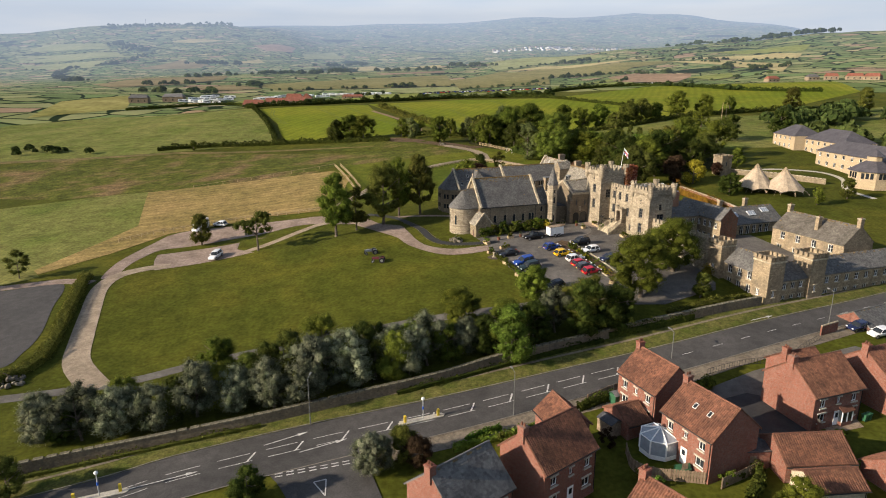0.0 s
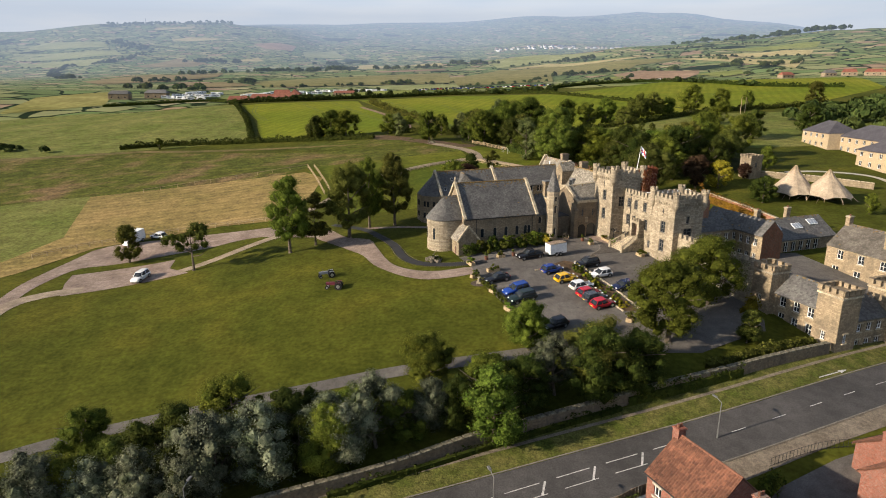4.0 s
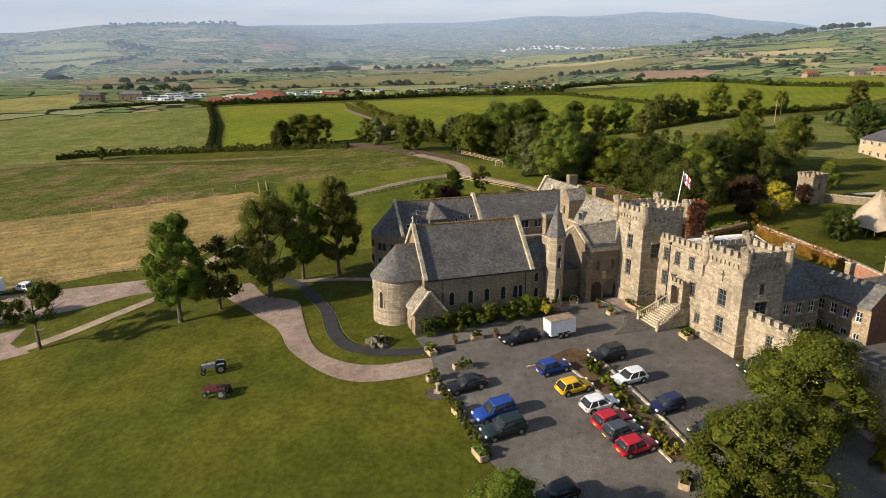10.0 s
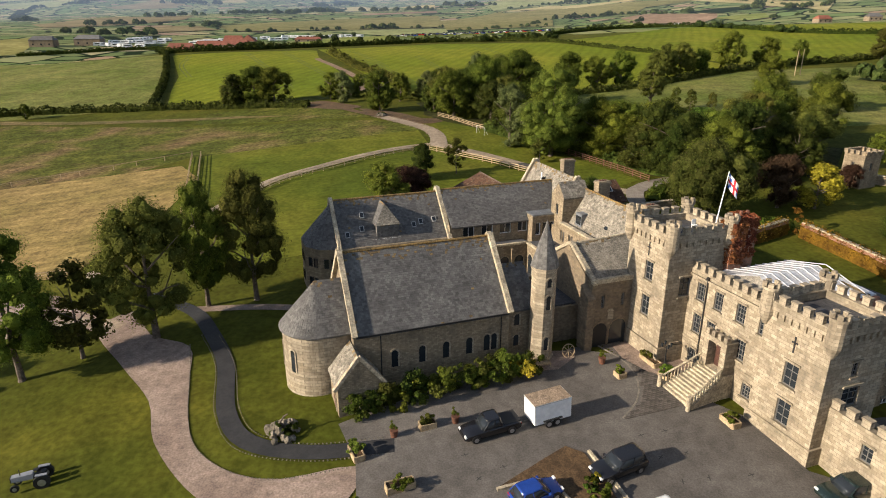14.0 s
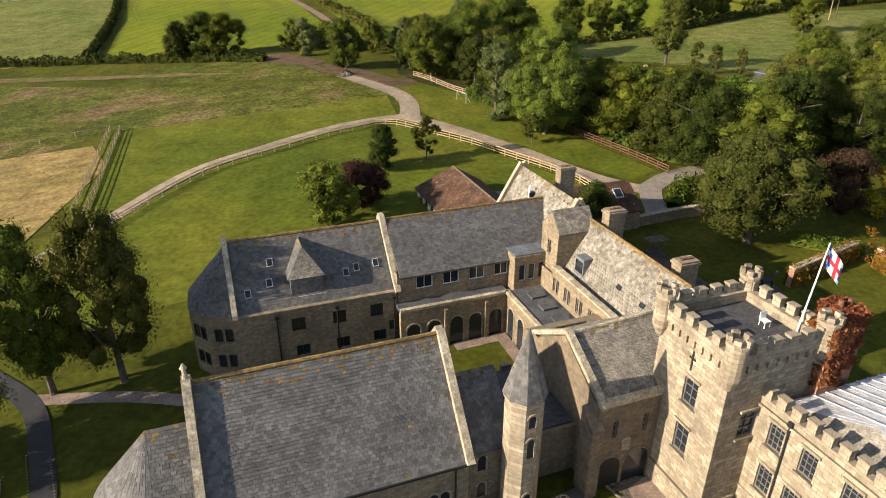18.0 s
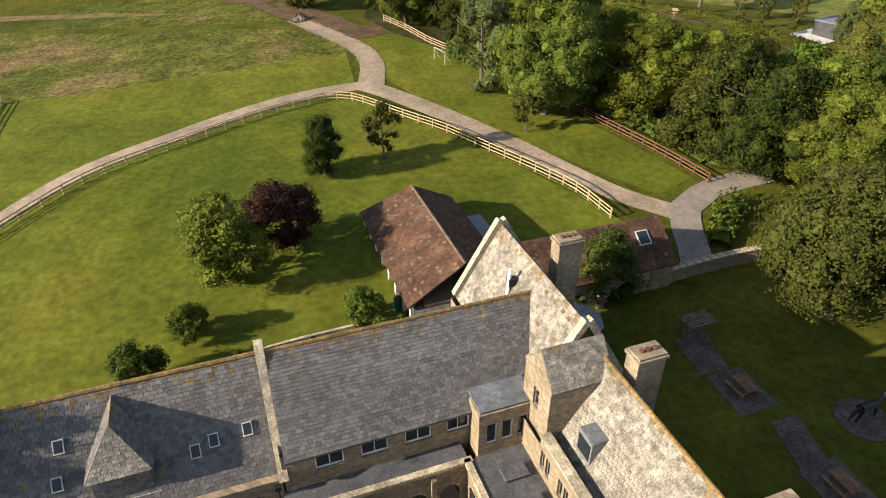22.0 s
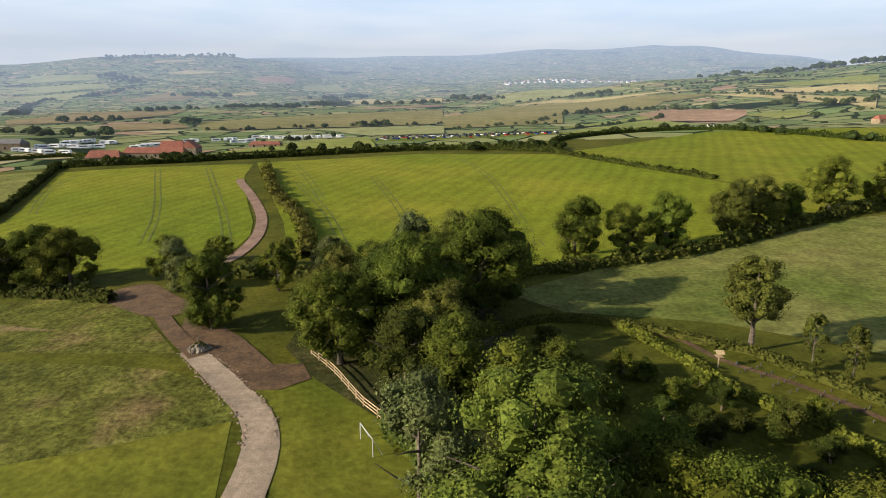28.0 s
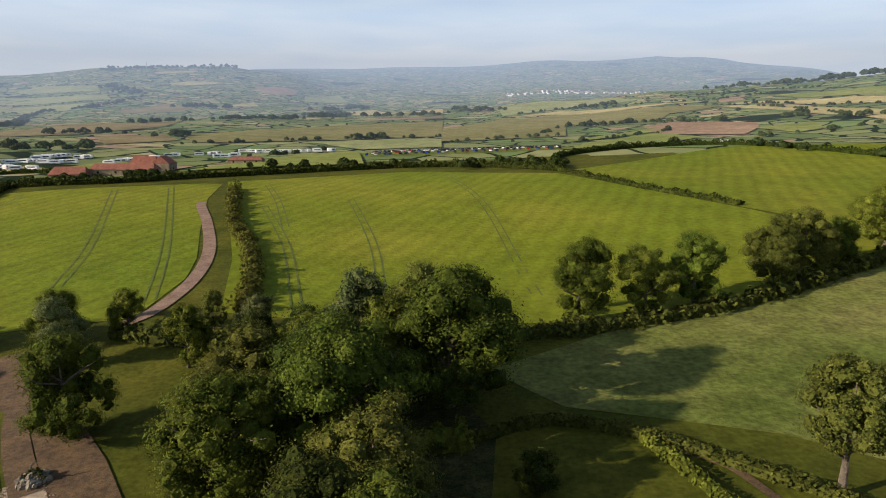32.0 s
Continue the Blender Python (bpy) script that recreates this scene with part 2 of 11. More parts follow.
PALETILE = material("lichened_tile", (0.075, 0.052, 0.036), (0.145, 0.11, 0.078), 1.5, 0.95, 8, 0.4, fleck=0.4, vary=0.3)
DARKROOF = material("dark_felt_roof", (0.040, 0.040, 0.043), (0.075, 0.074, 0.076), 0.5, 0.8, 12, 0.2, fleck=0.4)
# red gravel darkened in its colour to match the garden's shadow
PADGRAVEL = material("shaded_red_gravel", (0.062, 0.046, 0.038), (0.105, 0.080, 0.066), 0.8, 0.95, 16, 0.4, fleck=0.4)
PAVING = material("sandstone_paving", (0.17, 0.125, 0.085), (0.29, 0.215, 0.15), 1.2, 0.95, 8, 0.4, fleck=0.4, vary=0.2)
FLATSLATE = material("dark_lead_flat", (0.060, 0.062, 0.068), (0.105, 0.106, 0.112), 0.8, 0.6, 8, 0.1, 0.1, fleck=0.3)
LEAD = material("lead_sheet", (0.13, 0.14, 0.15), (0.22, 0.23, 0.24), 0.8, 0.5, 8, 0.1, 0.3)
GRASS = material("mown_grass", (0.047, 0.054, 0.007), (0.082, 0.079, 0.011), 0.07, 0.95, 22, 0.3, mid=(0.062, 0.067, 0.009), fleck=0.32, spec=0.05)
LUSH = material("lush_grass", (0.063, 0.082, 0.010), (0.112, 0.114, 0.0155), 0.05, 0.95, 24, 0.3, mid=(0.085, 0.098, 0.0116), fleck=0.3, spec=0.05)
MEADOW = material("rough_meadow", (0.056, 0.066, 0.012), (0.155, 0.104, 0.050), 0.06, 0.95, 22, 0.8, mid=(0.080, 0.084, 0.016), fleck=0.6, spec=0.05)
FIELD = material("pasture", (0.090, 0.112, 0.022), (0.155, 0.150, 0.045), 0.05, 0.95, 24, 0.6, fleck=0.4, spec=0.05)
CROP = material("green_crop", (0.104, 0.134, 0.010), (0.165, 0.168, 0.017), 0.02, 0.95, 40, 0.5, mid=(0.130, 0.149, 0.012), fleck=0.22, spec=0.05)
HAY = material("mown_hay", (0.165, 0.128, 0.040), (0.270, 0.188, 0.072), 0.06, 0.95, 24, 0.7, fleck=0.4, spec=0.1)
ASPHALT = material("worn_asphalt", (0.082, 0.073, 0.064), (0.128, 0.115, 0.101), 0.12, 0.85, 60, 0.3, fleck=0.3)
TARMAC = material("road_tarmac", (0.046, 0.043, 0.040), (0.070, 0.065, 0.061), 0.1, 0.8, 60, 0.25, fleck=0.3)
GRAVEL = material("pinkish_gravel", (0.178, 0.128, 0.100), (0.275, 0.208, 0.165), 0.25, 0.95, 24, 0.6, fleck=0.35)
WHEELLINE = material("trodden_crop", (0.060, 0.080, 0.008), (0.085, 0.10, 0.012), 0.3, 0.95, 10, 0.3)
TRACK = material("stone_track", (0.20, 0.155, 0.108), (0.33, 0.258, 0.182), 0.3, 0.95, 24, 0.6, fleck=0.28)
SOIL = material("brown_soil", (0.060, 0.036, 0.017), (0.112, 0.068, 0.032), 0.4, 0.95, 20, 0.9, fleck=0.5)
BLACKTOP = material("fresh_blacktop", (0.022, 0.022, 0.023), (0.034, 0.033, 0.033), 0.6, 0.75, 30, 0.2)
ROADKERB = material("dull_kerb", (0.14, 0.125, 0.10), (0.22, 0.195, 0.16), 1.0, 0.9, 8, 0.3)
HALLROOF = material("brown_grey_slate", (0.085, 0.075, 0.062), (0.145, 0.128, 0.106), 0.5, 0.8, 12, 0.3, fleck=0.25, vary=0.2)
# leaf-litter tone darkened further to put the trees' shade into the ground
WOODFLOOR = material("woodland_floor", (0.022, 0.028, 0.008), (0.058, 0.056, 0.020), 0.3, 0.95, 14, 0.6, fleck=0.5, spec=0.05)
EARTHGRASS = material("worn_turf", (0.100, 0.088, 0.033), (0.165, 0.122, 0.058), 0.15, 0.95, 14, 0.5, fleck=0.4, spec=0.05)
EARTH = material("dry_earth", (0.15, 0.092, 0.062), (0.24, 0.155, 0.108), 0.4, 0.95, 14, 0.5, fleck=0.35)
PALEDRIVE = material("pale_tarmac", (0.16, 0.136, 0.112), (0.225, 0.195, 0.163), 0.3, 0.95, 20, 0.3, fleck=0.25)
KERB = material("kerb_stone", (0.36, 0.33, 0.27), (0.5, 0.46, 0.38), 2.0, 0.9, 8, 0.3)
VERGE = material("verge_grass", (0.058, 0.071, 0.012), (0.118, 0.108, 0.032), 0.4, 0.95, 12, 0.9, fleck=0.5, spec=0.1)
FOOTWAY = material("earthy_footway", (0.13, 0.105, 0.075), (0.19, 0.155, 0.115), 0.4, 0.95, 20, 0.4, fleck=0.4)
CREAM = masonry("cream_stone", ((0.55, 0.47, 0.34), (0.46, 0.38, 0.27), (0.36, 0.3, 0.22)), (0.4, 0.34, 0.26), 0.4, 0.2, stain=0.2)
LODGESTONE = masonry("lodge_stone", ((0.345, 0.268, 0.172), (0.235, 0.18, 0.116), (0.12, 0.098, 0.07)), (0.19, 0.15, 0.10), 0.5, 0.25, bump=0.6, stain=0.7)
PALESTONE = masonry("pale_new_stone", ((0.42, 0.33, 0.21), (0.35, 0.27, 0.17), (0.29, 0.23, 0.15)), (0.36, 0.29, 0.2), 0.4, 0.2, stain=0.15)
BLUESLATE = material("blue_grey_slate", (0.055, 0.050, 0.055), (0.085, 0.078, 0.084), 0.4, 0.6, 20, 0.2, fleck=0.3)
WORNWHITE = material("worn_marking_paint", (0.32, 0.31, 0.29), (0.60, 0.585, 0.55), 2.5, 0.8, 6, 0.05, fleck=0.3)
WHITE = plain("white_paint", (0.78, 0.78, 0.76), 0.6)
GLASS = plain("window_glass", (0.020, 0.024, 0.028), 0.06, 0.0, 0.3)
PALEGLASS = plain("pale_glazing", (0.30, 0.33, 0.36), 0.12, 0.0, 0.3)
YELLOW = plain("yellow_plastic", (0.75, 0.55, 0.05), 0.5)
BLUE = plain("blue_paint", (0.02, 0.09, 0.4), 0.5)
BLACK = plain("black_iron", (0.02, 0.02, 0.02), 0.5)
WOOD = material("weathered_wood", (0.26, 0.19, 0.11), (0.42, 0.32, 0.19), 2.0, 0.85, 8, 0.3)
TABLEWOOD = material("stained_table_wood", (0.13, 0.065, 0.032), (0.21, 0.11, 0.058), 2.0, 0.8, 8, 0.3)
NEWWOOD = material("new_pine_rail", (0.32, 0.235, 0.12), (0.45, 0.345, 0.20), 2.0, 0.8, 8, 0.2)
PIERSTONE = material("dark_grave_stone", (0.040, 0.039, 0.033), (0.085, 0.082, 0.070), 1.2, 0.9, 12, 0.4)
PALECONCRETE = material("pale_concrete", (0.40, 0.39, 0.37), (0.56, 0.55, 0.52), 0.5, 0.9, 14, 0.2)
DARKBOARD = material("dark_stained_board", (0.035, 0.036, 0.038), (0.06, 0.06, 0.062), 0.8, 0.8, 12, 0.3)
BARK = material("tree_bark", (0.065, 0.05, 0.037), (0.15, 0.12, 0.09), 2.5, 0.95, 6, 0.8)


def add_rows(m, turn, spacing, amount, second=None):
    """Faint parallel rows across a field: mowing lines or drilled rows."""
    n, l = m.node_tree.nodes, m.node_tree.links
    b = n["Principled BSDF"]
    src = b.inputs["Base Color"].links[0].from_socket
    tc, mp, wv, mr, hs = n.new("ShaderNodeTexCoord"), n.new("ShaderNodeMapping"), n.new("ShaderNodeTexWave"), n.new("ShaderNodeMapRange"), n.new("ShaderNodeHueSaturation")
    mp.inputs["Rotation"].default_value = (0, 0, radians(turn))
    l.new(tc.outputs["Object"], mp.inputs[0])
    l.new(mp.outputs[0], wv.inputs["Vector"])
    wv.inputs["Scale"].default_value = 0.31 / spacing
    wv.inputs["Distortion"].default_value, wv.inputs["Detail"].default_value, wv.inputs["Detail Scale"].default_value = 3.0, 3, 0.6
    mr.inputs[3].default_value, mr.inputs[4].default_value = 1 - amount, 1 + amount
    l.new(wv.outputs["Fac"], mr.inputs[0])
    l.new(mr.outputs[0], hs.inputs["Value"])
    l.new(src, hs.inputs["Color"])
    l.new(hs.outputs[0], b.inputs["Base Color"])


add_rows(HAY, 72, 3.2, 0.10)
add_rows(CROP, 20, 5.0, 0.08)


def foliage(name, low, high, vary=0.42):
    m = material(name, low, high, 0.7, 0.85, 5, 0.0, fleck=0.2, vary=vary, spec=0.06)
    n, l = m.node_tree.nodes, m.node_tree.links
    b, out = n["Principled BSDF"], n["Material Output"]
    tr, mx = n.new("ShaderNodeBsdfTranslucent"), n.new("ShaderNodeMixShader")
    src = b.inputs["Base Color"].links[0].from_socket
    # every tree its own shade of green
    info, hs, hue, val = n.new("ShaderNodeObjectInfo"), n.new("ShaderNodeHueSaturation"), n.new("ShaderNodeMapRange"), n.new("ShaderNodeMapRange")
    turn = n.new("ShaderNodeMath")
    turn.operation, turn.inputs[1].default_value = "PINGPONG", 0.13
    hue.inputs[2].default_value, hue.inputs[3].default_value, hue.inputs[4].default_value = 0.13, 0.478, 0.512
    val.inputs[3].default_value, val.inputs[4].default_value = 0.72, 1.35
    l.new(info.outputs["Random"], val.inputs[0])
    l.new(info.outputs["Random"], turn.inputs[0])
    l.new(turn.outputs[0], hue.inputs[0])
    l.new(hue.outputs[0], hs.inputs["Hue"])
    l.new(val.outputs[0], hs.inputs["Value"])
    l.new(src, hs.inputs["Color"])
    src = hs.outputs[0]
    l.new(src, b.inputs["Base Color"])
    l.new(src, tr.inputs[0])
    mx.inputs[0].default_value = 0.22
    l.new(b.outputs[0], mx.inputs[1])
    l.new(tr.outputs[0], mx.inputs[2])
    l.new(mx.outputs[0], out.inputs[0])
    return m


LEAF = foliage("oak_leaves", (0.048, 0.068, 0.009), (0.106, 0.126, 0.017))
LEAFDARK = foliage("dark_leaves", (0.025, 0.039, 0.007), (0.057, 0.071, 0.012))
LEAFLIGHT = foliage("fresh_leaves", (0.065, 0.115, 0.014), (0.125, 0.185, 0.028))
LEAFFRESH = foliage("sycamore_leaves", (0.068, 0.092, 0.010), (0.138, 0.155, 0.018))
LEAFASH = foliage("ash_leaves", (0.042, 0.066, 0.010), (0.084, 0.110, 0.017))
LEAFWILLOW = foliage("willow_leaves", (0.072, 0.092, 0.030), (0.125, 0.145, 0.050))
LEAFCHEST = foliage("chestnut_leaves", (0.036, 0.050, 0.008), (0.074, 0.080, 0.018))
LEAFGREY = foliage("silver_leaves", (0.056, 0.070, 0.034), (0.165, 0.175, 0.112), 0.5)
LEAFYELLOW = foliage("yellow_leaves", (0.17, 0.16, 0.012), (0.34, 0.30, 0.03))
LEAFPURPLE = foliage("purple_leaves", (0.030, 0.018, 0.010), (0.054, 0.032, 0.018))
LEAFOLIVE = foliage("olive_leaves", (0.055, 0.064, 0.011), (0.098, 0.102, 0.020))
IVY = foliage("red_creeper", (0.095, 0.034, 0.018), (0.17, 0.075, 0.025))


# ---- mesh helpers ----
def mesh_of(name, bm, mat):
    me = bpy.data.meshes.new(name)
    bm.normal_update()
    bm.to_mesh(me)
    bm.free()
    for m in (mat if isinstance(mat, (list, tuple)) else [mat]):
        me.materials.append(m)
    return me


def pydata(name, verts, faces, mat):
    me = bpy.data.meshes.new(name)
    me.from_pydata([tuple(v) for v in verts], [], [tuple(int(i) for i in f) for f in faces])
    for m in (mat if isinstance(mat, (list, tuple)) else [mat]):
        me.materials.append(m)
    return me


def thing(name, m, label, category, group="", kind=""):
    ob = new(name)
    ob.empty_display_size = 0.5
    ob.matrix_world = m
    return tagged(ob, label, category, group, kind)


def part(name, bm, mat, parent, label="", kind=""):
    ob = new(name, bm if isinstance(bm, bpy.types.Mesh) else mesh_of(name, bm, mat))
    ob.parent = parent
    return tagged(ob, label, "", "", kind)


def solid(name, bm, mat, label, category="", kind="", group="", m=None):
    ob = new(name, bm if isinstance(bm, bpy.types.Mesh) else mesh_of(name, bm, mat))
    if m is not None:
        ob.matrix_world = m
    return tagged(ob, label, category, group, kind)


def box(bm, x0, x1, y0, y1, z0, z1, m=None):
    v = [bm.verts.new((x, y, z)) for x in (x0, x1) for y in (y0, y1) for z in (z0, z1)]
    for f in ((0, 1, 3, 2), (4, 6, 7, 5), (0, 4, 5, 1), (2, 3, 7, 6), (0, 2, 6, 4), (1, 5, 7, 3)):
        bm.faces.new([v[i] for i in f])
    if m is not None:
        bmesh.ops.transform(bm, matrix=m, verts=v)
    return v


def boxm(*a):
    bm = bmesh.new()
    box(bm, *a)
    return bm


def prism(bm, poly, z0, z1, m=None):
    """Upright prism over a counter-clockwise outline; z1 may be a list of heights."""
    zs = z1 if isinstance(z1, (list, tuple)) else [z1] * len(poly)
    lo = [bm.verts.new((x, y, z0)) for x, y in poly]
    hi = [bm.verts.new((x, y, z)) for (x, y), z in zip(poly, zs)]
    n = len(poly)
    bm.faces.new(lo[::-1])
    bm.faces.new(hi)
    for i in range(n):
        bm.faces.new((lo[i], lo[(i + 1) % n], hi[(i + 1) % n], hi[i]))
    if m is not None:
        bmesh.ops.transform(bm, matrix=m, verts=lo + hi)
    return bm


def ring(cx, cy, r, n, a0=0.0):
    return [(cx + r * math.cos(a0 + i * 2 * math.pi / n), cy + r * math.sin(a0 + i * 2 * math.pi / n)) for i in range(n)]


def cyl(bm, cx, cy, z0, z1, r0, r1=None, n=10):
    r1 = r0 if r1 is None else r1
    lo = [bm.verts.new((x, y, z0)) for x, y in ring(cx, cy, r0, n)]
    hi = [bm.verts.new((x, y, z1)) for x, y in ring(cx, cy, max(r1, 0.002), n)]
    bm.faces.new(lo[::-1])
    bm.faces.new(hi)
    for i in range(n):
        bm.faces.new((lo[i], lo[(i + 1) % n], hi[(i + 1) % n], hi[i]))
    return bm


def tube(bm, a, b, r0, r1=None, n=6):
    a, b = Vector(a), Vector(b)
    r1 = r0 if r1 is None else r1
    q = (b - a).to_track_quat("Z", "Y")
    lo, hi = [], []
    for i in range(n):
        c = Vector((math.cos(i * 2 * math.pi / n), math.sin(i * 2 * math.pi / n), 0))
        lo.append(bm.verts.new(a + q @ (c * r0)))
        hi.append(bm.verts.new(b + q @ (c * r1)))
    bm.faces.new(lo[::-1])
    bm.faces.new(hi)
    for i in range(n):
        bm.faces.new((lo[i], lo[(i + 1) % n], hi[(i + 1) % n], hi[i]))
    return bm


def poly3(bm, pts):
    return bm.faces.new([bm.verts.new(p) for p in pts])


def slab(bm, quad, t=0.14):
    """A roof slope as a solid slab: four corners, thickness downward."""
    up = [bm.verts.new(p) for p in quad]
    dn = [bm.verts.new((p[0], p[1], p[2] - t)) for p in quad]
    n = len(quad)
    bm.faces.new(up)
    bm.faces.new(dn[::-1])
    for i in range(n):
        bm.faces.new((up[(i + 1) % n], up[i], dn[i], dn[(i + 1) % n]))
    return bm
# terrain: heights known at places, joined smoothly, then the far hills by bearing and distance
ROAD_SIDE = [(-26, -44, -7.5), (-13, -41, -7.2), (12, -37, -6.6), (40, -30, -5.6), (80, -18, -4.2), (130, -2, -2), (-60, -53, -9), (-110, -66, -11), (8, -60, -7.6), (45, -55, -6.6), (10, -95, -9), (70, -85, -8), (-60, -95, -10), (-77, -27, -9), (-20, -25, -4.3), (22, -16, -1.6)]
HOUSE_SIDE = [(0, 0, 0), (12, 20, 2), (-10, 17, 1.5), (-21, 26, 1.3), (-40, 15, -1.2), (-78, 25, -5), (-96, 11, -5.2), (-49, 30, -0.3), (-67, 25, -3.2), (-84, 33, -4), (2, 29, 2.2), (-13, 42, 1.9), (4, 45, 2.1), (22, 45, 2.4), (-16, 74, 4.2), (-10, 93, 5.7), (14, 103, 6.3), (30, 88, 5.2), (-12, 112, 7), (-62, 113, 4.6), (-126, 95, -1), (70, 65, 5), (100, 106, 8)]
FIELD_SIDE = [(2, 127, 8.5), (-22, 145, 9.8), (43, 142, 11.2), (50, 150, 11), (15, 160, 9), (-32, 191, 11), (-67, 146, 5), (-150, 347, 18), (-69, 295, 15.5), (32, 218, 11), (86, 258, 19), (50, 340, 22), (30, 424, 22), (155, 447, 30), (-172, 385, 13), (166, 249, 18), (-110, 480, 20), (-300, 250, 2), (400, 300, 34), (300, 60, 10), (-300, 0, -16), (-120, 180, 4), (-400, 480, 8)]
SPOTS = np.array(ROAD_SIDE + HOUSE_SIDE + FIELD_SIDE, float)


def _kernel(a, b):
    d = np.sqrt(((a[:, None, :] - b[None, :, :]) ** 2).sum(2) + 15.0 ** 2)
    return d


def _solve():
    p = SPOTS[:, :2]
    n = len(p)
    a = np.zeros((n + 3, n + 3))
    a[:n, :n] = _kernel(p, p) - 4.0 * np.eye(n)
    a[:n, n] = a[n, :n] = 1
    a[:n, n + 1:] = p
    a[n + 1:, :n] = p.T
    return np.linalg.solve(a, np.concatenate([SPOTS[:, 2], np.zeros(3)]))


WEIGHTS = _solve()
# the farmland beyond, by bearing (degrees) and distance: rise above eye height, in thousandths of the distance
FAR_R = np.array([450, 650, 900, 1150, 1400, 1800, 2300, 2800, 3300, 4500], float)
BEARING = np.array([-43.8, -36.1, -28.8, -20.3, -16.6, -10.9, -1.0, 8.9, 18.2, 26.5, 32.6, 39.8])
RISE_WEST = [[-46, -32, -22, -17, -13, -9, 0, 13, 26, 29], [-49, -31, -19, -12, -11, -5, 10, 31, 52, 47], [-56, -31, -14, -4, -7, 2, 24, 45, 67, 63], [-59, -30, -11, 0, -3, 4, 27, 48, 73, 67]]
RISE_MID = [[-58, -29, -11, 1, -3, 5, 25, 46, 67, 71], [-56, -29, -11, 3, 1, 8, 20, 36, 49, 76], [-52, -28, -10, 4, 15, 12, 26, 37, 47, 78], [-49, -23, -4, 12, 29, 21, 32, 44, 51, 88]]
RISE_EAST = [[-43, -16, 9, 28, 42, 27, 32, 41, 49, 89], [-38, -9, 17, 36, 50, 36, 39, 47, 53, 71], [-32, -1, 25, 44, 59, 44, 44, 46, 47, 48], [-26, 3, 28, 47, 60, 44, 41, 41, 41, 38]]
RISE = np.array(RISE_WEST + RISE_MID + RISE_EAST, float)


def height(x, y):
    x, y = np.atleast_1d(np.asarray(x, float)), np.atleast_1d(np.asarray(y, float))
    xc, yc = np.clip(x, -420, 420), np.clip(y, -150, 500)
    q = np.stack([xc.ravel(), yc.ravel()], 1)
    n = len(SPOTS)
    near = (_kernel(q, SPOTS[:, :2]) @ WEIGHTS[:n] + WEIGHTS[n] + q @ WEIGHTS[n + 1:]).reshape(x.shape)
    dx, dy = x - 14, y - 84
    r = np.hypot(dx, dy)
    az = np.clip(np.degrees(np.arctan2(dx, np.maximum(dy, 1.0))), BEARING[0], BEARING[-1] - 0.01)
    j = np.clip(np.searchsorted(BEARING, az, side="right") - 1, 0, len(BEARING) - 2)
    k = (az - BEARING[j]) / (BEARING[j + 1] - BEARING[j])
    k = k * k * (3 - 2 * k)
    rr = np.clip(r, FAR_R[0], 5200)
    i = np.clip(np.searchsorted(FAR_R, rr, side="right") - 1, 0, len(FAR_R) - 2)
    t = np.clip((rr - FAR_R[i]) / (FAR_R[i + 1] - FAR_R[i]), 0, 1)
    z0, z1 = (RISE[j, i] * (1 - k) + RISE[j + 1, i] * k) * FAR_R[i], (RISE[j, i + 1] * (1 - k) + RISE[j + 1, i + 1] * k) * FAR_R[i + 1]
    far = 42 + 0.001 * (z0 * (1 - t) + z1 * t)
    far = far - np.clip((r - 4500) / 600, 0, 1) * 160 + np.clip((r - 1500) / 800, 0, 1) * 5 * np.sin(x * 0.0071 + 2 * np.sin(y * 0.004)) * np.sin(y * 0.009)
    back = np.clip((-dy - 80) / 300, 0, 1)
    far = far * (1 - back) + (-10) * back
    k = np.clip((r - 345) / 200, 0, 1)
    k = np.maximum(k * k * (3 - 2 * k), np.clip((np.abs(x) - 300) / 120, 0, 1))
    k = np.maximum(k, np.clip((-y - 80) / 70, 0, 1))
    return near * (1 - k) + far * k


def H(x, y):
    return float(height(x, y)[0])


# ---- ground: one sheet to the horizon ----
def _spread(lo, hi, near0, near1, step, grow):
    mid = list(np.arange(near0, near1 + 0.1, step))
    a, s = near1, step
    while a < hi:
        s *= grow
        a += s
        mid.append(min(a, hi))
    a, s = near0, step
    while a > lo:
        s *= grow
        a -= s
        mid.insert(0, max(a, lo))
    return np.array(mid)


def build_ground():
    gx, gy = _spread(-4400, 4400, -130, 130, 5, 1.045), _spread(-700, 5000, -75, 250, 5, 1.035)
    xx, yy = np.meshgrid(gx, gy)
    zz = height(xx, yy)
    verts = np.stack([xx.ravel(), yy.ravel(), zz.ravel()], 1)
    nx, ny = len(gx), len(gy)
    i = (np.arange(ny - 1)[:, None] * nx + np.arange(nx - 1)[None, :]).ravel()
    faces = np.stack([i, i + 1, i + nx + 1, i + nx], 1)
    me = pydata("ground", verts, faces, [GRASS, COUNTRY])
    cx, cy = verts[faces].mean(1)[:, 0], verts[faces].mean(1)[:, 1]
    far = np.hypot(cx - 10, cy - 100) > 330
    me.polygons.foreach_set("material_index", far.astype(np.int32))
    me.polygons.foreach_set("use_smooth", np.ones(len(faces), bool))
    tagged(new("ground", me), "rolling grassland and hedged farmland rising to distant moors", "ground", kind="structure")


